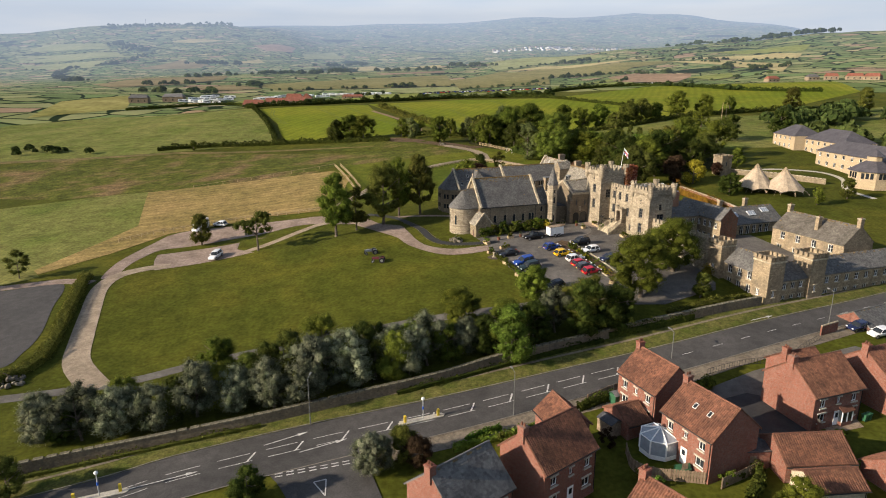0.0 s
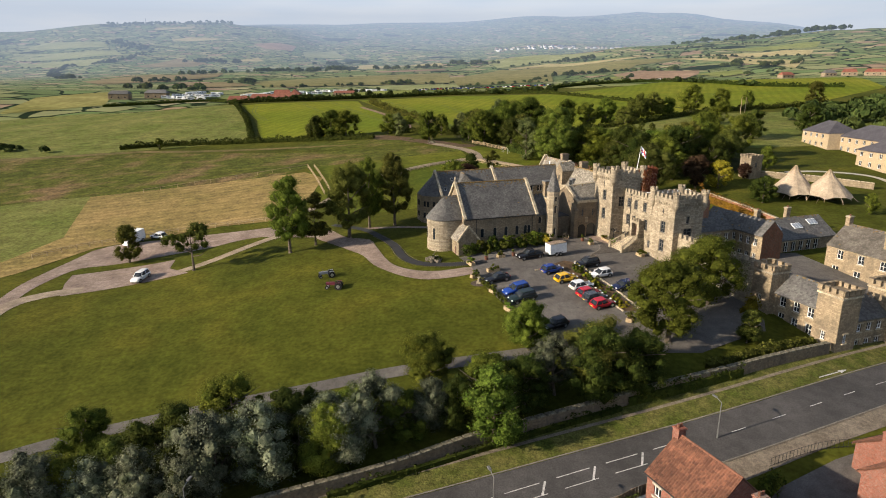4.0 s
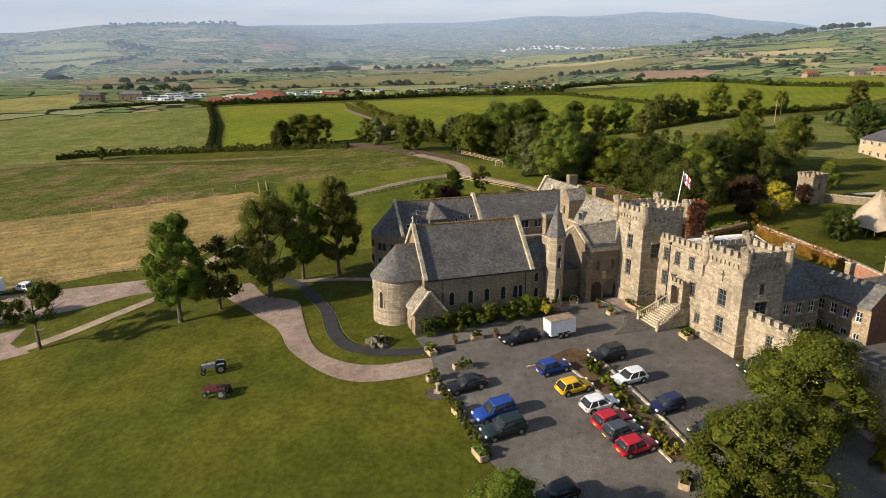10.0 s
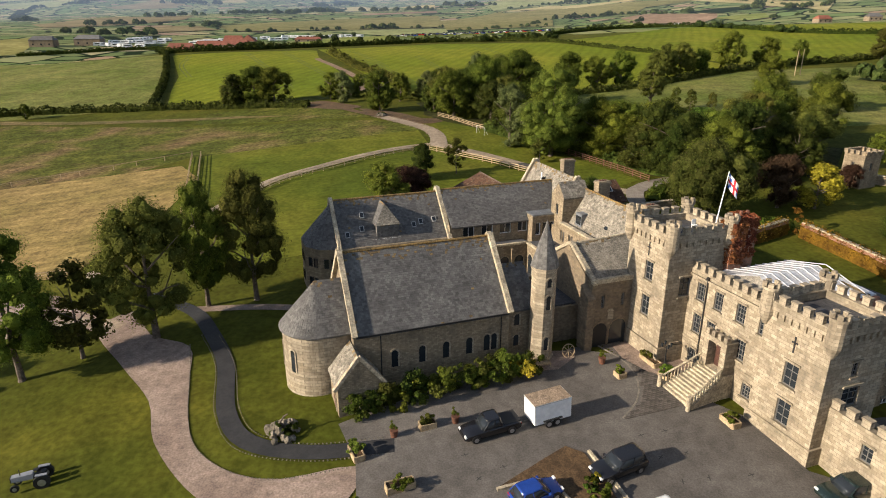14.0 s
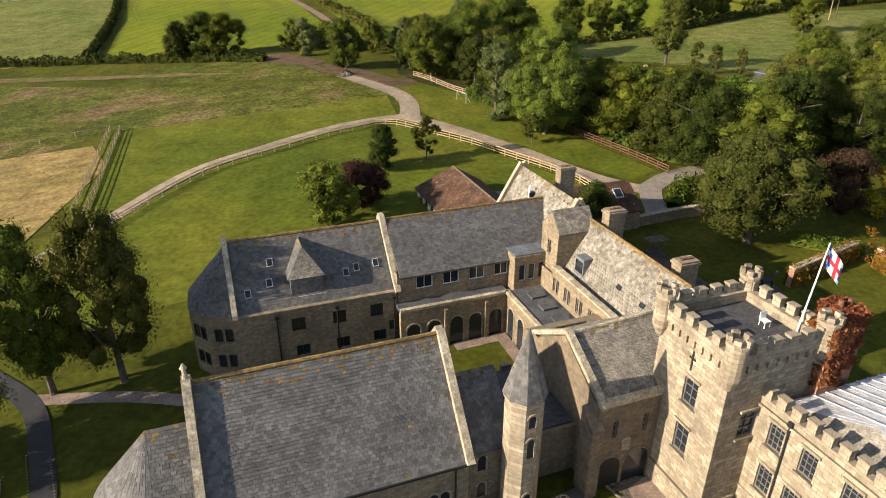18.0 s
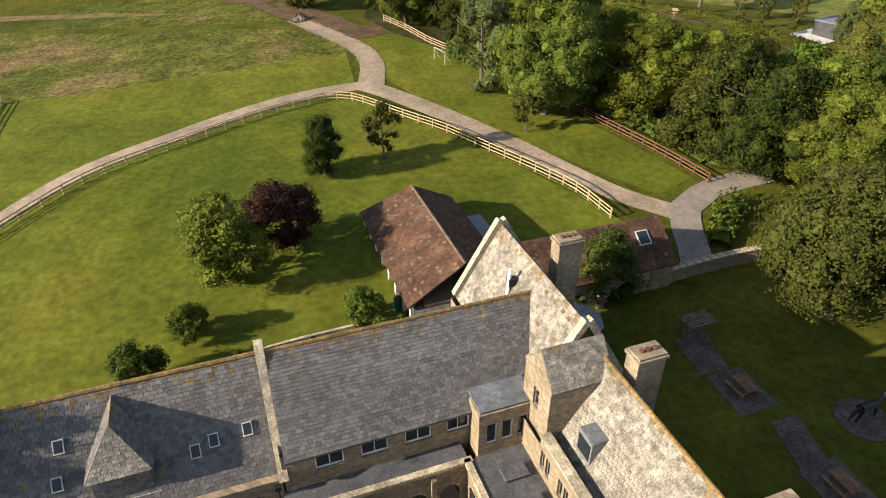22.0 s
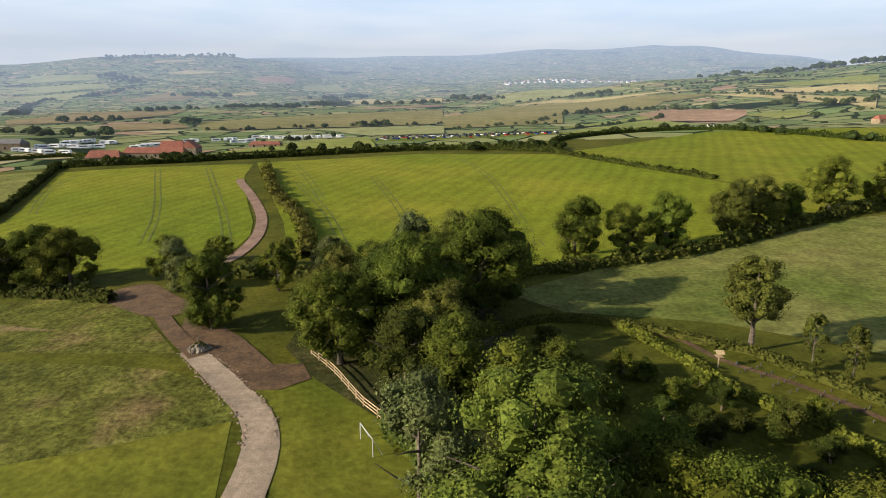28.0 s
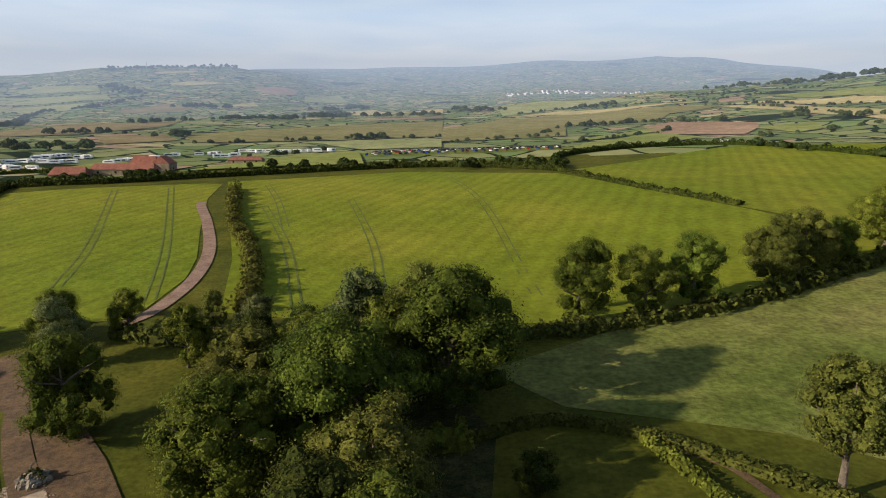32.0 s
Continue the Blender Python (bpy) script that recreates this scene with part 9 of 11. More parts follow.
def edging(pts, seed):
    """White-painted edging stones along a path, each its own piece."""
    c = thing("edging_stones", Matrix(), "row of pale edging stones beside the path", "edging", kind="structure")
    rng = random.Random(seed)
    bm = bmesh.new()
    bmesh.ops.create_icosphere(bm, subdivisions=1, radius=0.085)
    me = mesh_of("stone", bm, MOSSCAP)
    for x, y in smooth_line(pts, 0.33):
        o = part("stone", me, None, c)
        o.matrix_local = Matrix.Translation((x, y, H(x, y) + 0.08)) @ Matrix.Rotation(rng.uniform(0, 6), 4, "Z") @ Matrix.Diagonal((rng.uniform(0.7, 1.3), rng.uniform(0.6, 1), rng.uniform(0.6, 1.1), 1))


edging([(-34.0, 35.2), (-31.9, 29.5), (-29.5, 22.6), (-27.1, 18.3), (-23.1, 15.3), (-19.0, 14.4), (-14, 15.2)], 1)
edging([(-11.2, 16.6), (-17.4, 16.2), (-23.6, 18.0), (-27.2, 23.0), (-29.8, 31.0), (-33.4, 37.2)], 2)
edging([(-11.5, 18.6), (-17.4, 18.2), (-22.3, 19.8), (-25.1, 23.6), (-27.8, 31.0), (-31.4, 37.0)], 3)


# forecourt: gravel beds, kerbs, cast lamp, bench
drape("gravel_bed", [tuple(at(u, v)[:2]) for u, v in ((13.6, -0.6), (11.6, -1.2), (11.2, -3.4), (12.0, -6.4), (14.2, -9.2), (16.6, -9.0), (16.6, -5.6), (13.7, -5.6))], GRAVEL, "gravel bed below the tower", 1.5, 0.14, "gravel bed")
drape("gravel_bed_west", [tuple(at(u, v)[:2]) for u, v in ((1.6, 0.6), (1.0, -2.6), (4.0, -3.2), (6.6, -1.8), (7.6, -0.6), (4.6, 0.4))], GRAVEL, "gravel bed below the turret", 1.5, 0.14, "gravel bed")


def cast_lamp(x, y):
    c = thing("lamp_post", pose(x, y, H(x, y)), "black cast-iron lamp post with three lanterns", "lamp post")
    bm = bmesh.new()
    cyl(bm, 0, 0, 0, 0.4, 0.22, 0.16, 10)
    cyl(bm, 0, 0, 0.4, 2.6, 0.07, 0.05, 8)
    part("post", bm, BLACK, c)
    for i in range(4):
        a = i * math.pi / 2
        arm = part("arm", tube(bmesh.new(), (0, 0, 2.4), (0.45 * math.cos(a), 0.45 * math.sin(a), 2.6), 0.03), BLACK, c)
        part("lantern", cyl(bmesh.new(), 0.45 * math.cos(a), 0.45 * math.sin(a), 2.6, 2.95, 0.08, 0.14, 6), GLASS, arm)


cast_lamp(15.4, 28.6)
cast_lamp(*at(14.6, -9.4)[:2])


def bench(x, y, rot, label):
    c = thing("bench", pose(x, y, H(x, y) + 0.05, 0, 0, rot), label, "bench")
    for k in range(3):
        part("seat_slat", boxm(-0.8, 0.8, -0.25 + k * 0.17, -0.1 + k * 0.17, 0.43, 0.48), WOOD, c)
    for k in range(2):
        part("back_slat", boxm(-0.8, 0.8, 0.26, 0.31, 0.6 + k * 0.2, 0.74 + k * 0.2), WOOD, c)
    for s in (-0.7, 0.7):
        for q in (-0.2, 0.26):
            part("leg", boxm(s - 0.05, s + 0.05, q - 0.04, q + 0.04, 0, 0.95 if q > 0 else 0.45), WOOD, c)


bench(*at(2.8, -2.3)[:2], 20, "weathered wooden bench below the turret")


def wagon_wheel(u, v):
    p = at(u, v)
    c = thing("wagon_wheel", Matrix.Translation((p.x, p.y, H(p.x, p.y) + 0.75)) @ Matrix.Rotation(radians(20), 4, "Z") @ Matrix.Rotation(radians(75), 4, "X"), "old wooden wagon wheel leaning on the wall", "wheel")
    bm = bmesh.new()
    pts = ring(0, 0, 0.7, 16)
    for a, b in zip(pts, pts[1:] + pts[:1]):
        tube(bm, (*a, 0), (*b, 0), 0.05, 0.05, 5)
    part("rim", bm, WOOD, c)
    for x, y in ring(0, 0, 0.7, 8):
        part("spoke", tube(bmesh.new(), (0, 0, 0), (x, y, 0), 0.03), WOOD, c)


wagon_wheel(6.2, -1.3)


# flag, creeper stack, roof clutter on the tower
def flagpole():
    p = at(19.9, -4.0)
    c = thing("flagpole", Matrix.Translation((p.x, p.y, 0)), "white flagpole with a red, white and blue flag", "flagpole")
    top = Vector((0.9, 0.6, 20.9))
    part("pole", tube(bmesh.new(), (0, 0, 14.8), top, 0.07, 0.04, 8), WHITE, c)
    fl = bmesh.new()
    n = 7
    grid = [[fl.verts.new((top.x + 0.06 + 0.16 * i, top.y - 0.04 * i + 0.10 * math.sin(i * 1.1), top.z - 0.15 - j * 0.28 - 0.20 * i)) for i in range(n)] for j in range(6)]
    for j in range(5):
        for i in range(n - 1):
            fl.faces.new((grid[j][i], grid[j + 1][i], grid[j + 1][i + 1], grid[j][i + 1]))
    me = mesh_of("flag", fl, [WHITE, FLAGRED, BLUE])
    for k, f in enumerate(me.polygons):
        j, i = divmod(k, n - 1)
        f.material_index = 1 if (j == 2 or i == 3) else (2 if abs(i - 3) == abs(j - 2) + 1 else 0)
        f.use_smooth = True
    part("flag", me, None, c)


FLAGRED = plain("flag_red", (0.5, 0.03, 0.04), 0.8)
flagpole()


def creeper_stack():
    c = thing("creeper_chimney", CASTLE, "brick chimney stack covered with red creeper", "chimney")
    for u, v, w, z in ((21.2, -5.2, 0.8, 16.2), (23.2, -4.2, 1.0, 16.4)):
        part("stack", boxm(u - w, u + w, v - w, v + w, 8, z), OLDBRICK, c)
        for k in (-0.4, 0.4):
            part("chimney_pot", cyl(bmesh.new(), u + k, v, z, z + 0.5, 0.18, 0.15, 8), PANTILE, c)
        rng = np.random.default_rng(int(u * 10))
        q = np.concatenate([np.stack([rng.uniform(u - w, u + w, 260), np.full(260, v - w - 0.05), z - rng.random(260) ** 1.5 * 4], 1), np.stack([np.full(260, u - w - 0.05), rng.uniform(v - w, v + w, 260), z - rng.random(260) ** 1.5 * 4], 1), np.stack([rng.uniform(u - w, u + w, 150), rng.uniform(v - w, v + w, 150), np.full(150, z + 0.05)], 1)])
        s = 0.11
        V = (q[:, None, :] + rng.uniform(-s, s, (len(q), 4, 3)) + np.array([[-s, 0, -s], [s, -s, -s], [s, 0, s], [-s, s, s]])[None]).reshape(-1, 3)
        part("creeper", pydata("creeper", V, np.arange(len(V)).reshape(-1, 4), IVY), None, c)


creeper_stack()


def lawn_chair(u, v, z):
    c = thing("folding_chair", CASTLE @ Matrix.Translation((u, v, z)), "white folding chair on the tower roof", "chair")
    part("seat", boxm(-0.25, 0.25, -0.25, 0.25, 0.4, 0.44), WHITE, c)
    part("backrest", boxm(-0.25, 0.25, 0.22, 0.27, 0.45, 0.95), WHITE, c)
    for sx in (-0.22, 0.22):
        for sy in (-0.22, 0.22):
            part("leg", boxm(sx - 0.02, sx + 0.02, sy - 0.02, sy + 0.02, 0, 0.4), WHITE, c)


lawn_chair(18.8, -2.6, 14.95)


# garden: picnic tables on paved pads
def picnic_table(x, y, rot):
    drape("paved_pad", [(x + a * math.cos(radians(rot)) - b * math.sin(radians(rot)), y + a * math.sin(radians(rot)) + b * math.cos(radians(rot))) for a, b in ((-2.0, -1.6), (2.0, -1.6), (2.0, 1.6), (-2.0, 1.6))], PADGRAVEL, "reddish gravel pad in the lawn, darkened for shadow", 1.0, 0.06, "pavement")
    c = thing("picnic_table", pose(x, y, H(x, y) + 0.07, 0, 0, rot), "wooden picnic table with benches on gravel", "picnic table", "picnic tables")
    for k in range(4):
        part("top_board", boxm(-0.9, 0.9, -0.38 + k * 0.2, -0.2 + k * 0.2, 0.72, 0.76), TABLEWOOD, c)
    for s in (-1, 1):
        part("bench_board", boxm(-0.9, 0.9, s * 0.75 - 0.13, s * 0.75 + 0.13, 0.43, 0.47), TABLEWOOD, c)
        part("frame", boxm(s * 0.65 - 0.04, s * 0.65 + 0.04, -0.8, 0.8, 0.38, 0.43), TABLEWOOD, c)
        for q in (-0.45, 0.45):
            part("leg", tube(bmesh.new(), (s * 0.65, q * 1.3, 0), (s * 0.65, q * 0.6, 0.72), 0.05), TABLEWOOD, c)


picnic_table(25.2, 61.6, -70)
picnic_table(28.5, 53.5, -70)
drape("paved_pad", [(26.2, 58.7), (28.3, 59.4), (28.7, 55.7), (26.6, 54.9)], PADGRAVEL, "reddish gravel pad in the lawn, darkened for shadow", 1.0, 0.06, "pavement")
drape("paved_pad", [(21.8, 66.9), (24.6, 68.0), (25.1, 63.8), (22.7, 63.2)], PADGRAVEL, "reddish gravel pad in the lawn, darkened for shadow", 1.0, 0.06, "pavement")


def swing_seat(x, y, rot):
    c = thing("garden_swing", pose(x, y, H(x, y) + 0.06, 0, 0, rot), "dark wooden swing seat under a slatted canopy", "swing seat")
    for sx in (-1.1, 1.1):
        for sy in (-0.6, 0.6):
            part("post", tube(bmesh.new(), (sx, sy, 0), (sx, sy * 0.5, 2.0), 0.06), BARK, c)
    for k in range(6):
        part("canopy_slat", boxm(-1.25, 1.25, -0.75 + k * 0.27, -0.57 + k * 0.27, 2.0 + 0.03 * (k % 2), 2.05 + 0.03 * (k % 2)), BARK, c)
    part("seat", boxm(-0.9, 0.9, -0.3, 0.2, 0.45, 0.52), BARK, c)
    part("backrest", boxm(-0.9, 0.9, 0.2, 0.27, 0.52, 1.05), BARK, c)


swing_seat(23.3, 67.0, 20)


def horse_statue(x, y, rot):
    """Small dark statue of a running horse, one plain mesh."""
    bm = bmesh.new()
    for a, b, r0, r1 in (((-0.8, 0, 1.25), (0.6, 0, 1.3), 0.34, 0.32), ((0.6, 0, 1.35), (1.15, 0, 2.0), 0.24, 0.14), ((1.1, 0, 2.0), (1.6, 0, 1.8), 0.15, 0.08), ((-0.7, 0.15, 1.2), (-1.3, 0.15, 0.1), 0.16, 0.06), ((-0.7, -0.15, 1.2), (-0.9, -0.15, 0.1), 0.16, 0.06), ((0.55, 0.15, 1.2), (1.2, 0.15, 0.7), 0.13, 0.06), ((0.55, -0.15, 1.2), (0.8, -0.15, 0.2), 0.13, 0.05), ((-0.9, 0, 1.4), (-1.6, 0, 1.3), 0.09, 0.05)):
        tube(bm, a, b, r0, r1, 8)
    o = new("horse_statue", mesh_of("horse_statue", bm, BLACK))
    o.matrix_world = pose(x, y, H(x, y) + 0.1, 0, 0, rot)
    tagged(o, "dark metal running horse statue on a round gravel bed", "statue")


drape("statue_bed", [(32.7 + 1.9 * math.cos(k * 0.3927), 58.9 + 1.9 * math.sin(k * 0.3927)) for k in range(16)], PADGRAVEL, "round gravel bed under the statue", 1.0, 0.07, "flower bed")
horse_statue(32.7, 58.9, 20)
drape("courtyard_gravel", [tuple(at(u, v)[:2]) for u, v in ((6.4, 18.2), (10.6, 18.2), (10.6, 10.2), (11.8, 10.2), (11.8, 19.4), (6.4, 19.4))], GRAVEL, "pink gravel strip beside the cloister", 1.5, 0.07, "path")
# crazy paving behind the wing, each stone its own piece
terrace = thing("terrace", CASTLE, "sandstone crazy paving behind the wing", "pavement", kind="structure")
_q = random.Random(5)
for i in range(18):
    for j in range(6):
        u, v = -1.5 + i * 0.82, 33.8 + j * 0.62
        if v > 37.1 or v > 35.6 + 0.9 * (u + 1.5):
            continue
        bm = bmesh.new()
        g = H(*at(u, v)[:2])
        prism(bm, [(u + _q.uniform(-0.08, 0.08), v + _q.uniform(-0.08, 0.08)), (u + 0.74 + _q.uniform(-0.1, 0.05), v + _q.uniform(-0.08, 0.08)), (u + 0.74 + _q.uniform(-0.1, 0.05), v + 0.56 + _q.uniform(-0.1, 0.03)), (u + _q.uniform(-0.08, 0.08), v + 0.56 + _q.uniform(-0.1, 0.03))], g - 0.1, g + 0.07 + _q.uniform(0, 0.03))
        part("paving_stone", bm, PAVING, terrace)
drape("terrace_soil", [tuple(at(u, v)[:2]) for u, v in ((-1.8, 33.4), (13.4, 33.6), (13.4, 37.0), (9.1, 37.6), (3.9, 37.6), (0.5, 37.3), (-1.8, 36.0))], SOIL, "earth bed round the terrace paving", 1.5, 0.05, "flower bed")
stone_wall("terrace_kerb", [tuple(at(u, v)[:2]) for u, v in ((-1.7, 36.1), (0.5, 37.3), (3.9, 37.6), (9.1, 37.6))], 0.3, 0.25, COPING, "low stone edging along the terrace", False)
butt = thing("water_butt", pose(-0.7, 70.6, H(-0.7, 70.6)), "dark green plastic water butt by the barn", "water butt")
part("barrel", cyl(bmesh.new(), 0, 0, 0, 1.2, 0.42, 0.36, 12), plain("green_plastic", (0.02, 0.10, 0.06), 0.5), butt)
part("lid", cyl(bmesh.new(), 0, 0, 1.2, 1.26, 0.39, 0.36, 12), BLACK, butt)
for i, (x, y, r, h, m) in enumerate(((-1.1, 66.5, 1.3, 1.7, LEAFPURPLE), (-4.0, 66.3, 0.8, 1.1, LEAF), (-12.2, 63.1, 1.2, 2.6, LEAF), (-0.2, 68.4, 0.8, 1.4, LEAFDARK), (-8.0, 64.0, 1.0, 0.9, LEAFLIGHT), (-7.2, 66.2, 0.9, 0.8, LEAFDARK), (-2.2, 67.5, 0.6, 1.9, LEAFLIGHT))):
    bush(None, x, y, r, h, m, "leafy border shrub on the terrace behind the wing", "shrub", 40 + i, None, "terrace shrubs")
for i, (x, y) in enumerate(((-9.0, 63.6), (-6.7, 63.8), (-4.0, 66.0), (-1.5, 66.4), (0.3, 68.9), (-11, 60.5), (-5.2, 65), (2, 70.0))):
    bush(None, x, y, 0.7 + 0.3 * (i % 3), 1.1 + 0.4 * (i % 2), (LEAF, LEAFDARK, LEAFPURPLE, LEAFLIGHT, LEAFOLIVE)[i % 5], "garden border shrub behind the wing", "shrub", i, None, "border shrubs")


# ---- fences ----
def rail_fence(name, pts, mat, label, tall=1.15, rails=3, gap=2.2):
    c = thing(name, Matrix(), label, "fence")
    line = smooth_line(pts, gap)
    bm = bmesh.new()
    box(bm, -0.07, 0.07, -0.07, 0.07, -0.3, tall)
    me = mesh_of("post", bm, mat)
    for i, (x, y) in enumerate(line):
        o = part("post", me, None, c)
        o.matrix_local = Matrix.Translation((x, y, H(x, y)))
    for (ax, ay), (bx, by) in zip(line, line[1:]):
        za, zb = H(ax, ay), H(bx, by)
        for k in range(rails):
            z = tall * (0.95 - 0.33 * k)
            d = Vector((bx - ax, by - ay, zb - za))
            r = bmesh.new()
            box(r, 0, d.length, -0.02, 0.02, -0.06, 0.06, Matrix.Translation((ax, ay, za + z)) @ d.to_track_quat("X", "Z").to_matrix().to_4x4())
            part("rail", r, mat, c)


DARKWOOD = material("red_brown_rail", (0.095, 0.045, 0.028), (0.16, 0.08, 0.05), 2.0, 0.85, 8, 0.2)
rail_fence("paddock_fence", [(-50, 66), (-46.6, 72), (-44.2, 78.5), (-38, 92.5), (-29.0, 101.2), (-21.2, 108.0), (-13.4, 112.9)], WOOD, "brown post-and-rail fence along the lane")
rail_fence("pale_rail_fence", [(-13.4, 112.9), (-9.6, 112.7), (-2.3, 107.4), (3.5, 103.2), (8.6, 98.4), (13.6, 93.8), (17.6, 89.5), (20.3, 84.4)], NEWWOOD, "new pale post-and-rail fence beside the lane", 1.25, 5, 1.9)
rail_fence("dark_rail_fence", [(19.2, 110.6), (25.0, 102.6), (29.2, 96.5), (32.4, 90.9)], DARKWOOD, "dark red-brown rail fence under trees", 1.25, 5, 1.8)
rail_fence("track_fence", [(-8.0, 147.9), (-3.8, 142.3), (0.9, 134.6), (4.5, 130.4)], WOOD, "pale rail fence beside the wood", 1.2, 3, 1.9)
rail_fence("field_fence", [(-64.0, 117.2), (-56.6, 94.5), (-51.4, 78)], WOOD, "long wooden field fence", 1.15, 3, 2.4)
rail_fence("field_fence", [(-62.2, 118.0), (-54.8, 95.3), (-49.8, 79)], WOOD, "long wooden field fence", 1.15, 3, 2.4)
rail_fence("hay_fence", [(-108, 38), (-101.5, 44), (-92, 48.5), (-82, 53), (-68, 55), (-58.8, 56)], WOOD, "wooden fence between hay field and car park", 1.1, 2, 2.6)
rail_fence("meadow_fence", [(-110, 96), (-85.3, 108.3), (-75.2, 113.5), (-64.5, 118.7)], WOOD, "thin wire and post field fence", 1.1, 1, 4.0)


def goal(x, y, rot):
    c = thing("football_goal", pose(x, y, H(x, y), 0, 0, rot), "white metal football goal on the grass", "goal")
    for s in (-1.8, 1.8):
        part("post", tube(bmesh.new(), (s, 0, 0), (s, 0, 1.9), 0.05), GREYPAINT, c)
        part("stay", tube(bmesh.new(), (s, 0, 1.9), (s, 1.0, 0), 0.03), GREYPAINT, c)
    part("crossbar", tube(bmesh.new(), (-1.8, 0, 1.9), (1.8, 0, 1.9), 0.05), GREYPAINT, c)


goal(2.4, 126.6, -62)


def bird_table(x, y):
    c = thing("bird_table", pose(x, y, H(x, y)), "pale wooden bird table with pitched roof", "bird table")
    part("post", boxm(-0.06, 0.06, -0.06, 0.06, 0, 1.5), WOOD, c)
    part("tray", boxm(-0.4, 0.4, -0.4, 0.4, 1.5, 1.56), WOOD, c)
    bm = bmesh.new()
    slab(bm, [(-0.5, -0.5, 1.95), (0.5, -0.5, 1.95), (0.5, 0, 2.3), (-0.5, 0, 2.3)], 0.05)
    slab(bm, [(0.5, 0.5, 1.95), (-0.5, 0.5, 1.95), (-0.5, 0, 2.3), (0.5, 0, 2.3)], 0.05)
    part("roof", bm, NEWWOOD, c)


bird_table(43.0, 142.4)
rockery(-23.4, 149.0, 1.3, 60, "heap of broken stone on the track", 11)


# burial ground beside the garden path: rows of small wheel-headed crosses
def grave_marker():
    c = thing("grave_marker", pose(45.4, 142.8, H(45.4, 142.8), 0, 0, 35) @ Matrix.Scale(0.66, 4), "small dark weathered stone grave marker in grass", "headstone", "grave markers")
    part("plinth", boxm(-0.26, 0.26, -0.16, 0.16, -0.15, 0.14), PIERSTONE, c)
    part("shaft", boxm(-0.09, 0.09, -0.07, 0.07, 0.14, 0.86), PIERSTONE, c)
    bm = bmesh.new()
    slab(bm, [(-0.36, -0.12, 0.52), (-0.36, 0.12, 0.52), (0, 0.12, 0.94), (0, -0.12, 0.94)], 0.09)
    slab(bm, [(0, -0.12, 0.94), (0, 0.12, 0.94), (0.36, 0.12, 0.52), (0.36, -0.12, 0.52)], 0.09)
    part("hood", bm, PIERSTONE, c)
    return c


_first = grave_marker()
_q = random.Random(41)
for row in range(11):
    _x, _y = 45.0 + 1.16 * row, 140.9 - 1.62 * row
    for k in range(5):
        if _q.random() < 0.22:
            continue
        x, y = _x + 0.86 * k + _q.uniform(-0.15, 0.15), _y + 0.47 * k + _q.uniform(-0.15, 0.15)
        copy_thing(_first, pose(x, y, H(x, y) - 0.03, _q.uniform(-4, 4), _q.uniform(-4, 4), 30 + _q.uniform(-8, 8)) @ Matrix.Scale(0.66, 4))
drape("cabin_apron", [(59.9, 135.0), (65.4, 138.2), (69.0, 133.4), (63.0, 130.0)], PALECONCRETE, "pale concrete apron round a dark cabin", 1.5, 0.09, "pavement")
cabin = thing("flat_roofed_cabin", pose(67.0, 135.0, H(67.0, 135.0), 0, 0, 32), "dark boarded flat-roofed cabin on a pale concrete apron", "cabin")
part("wall", boxm(-2.6, 2.6, -1.9, 1.9, -0.2, 2.3), DARKBOARD, cabin)
part("roof", boxm(-2.75, 2.75, -2.05, 2.05, 2.3, 2.46), FLATGREY, cabin)
for k in range(16):
    part("board", boxm(-2.6 + k * 0.33, -2.32 + k * 0.33, -1.93, -1.9, 0, 2.28), DARKBOARD, cabin)


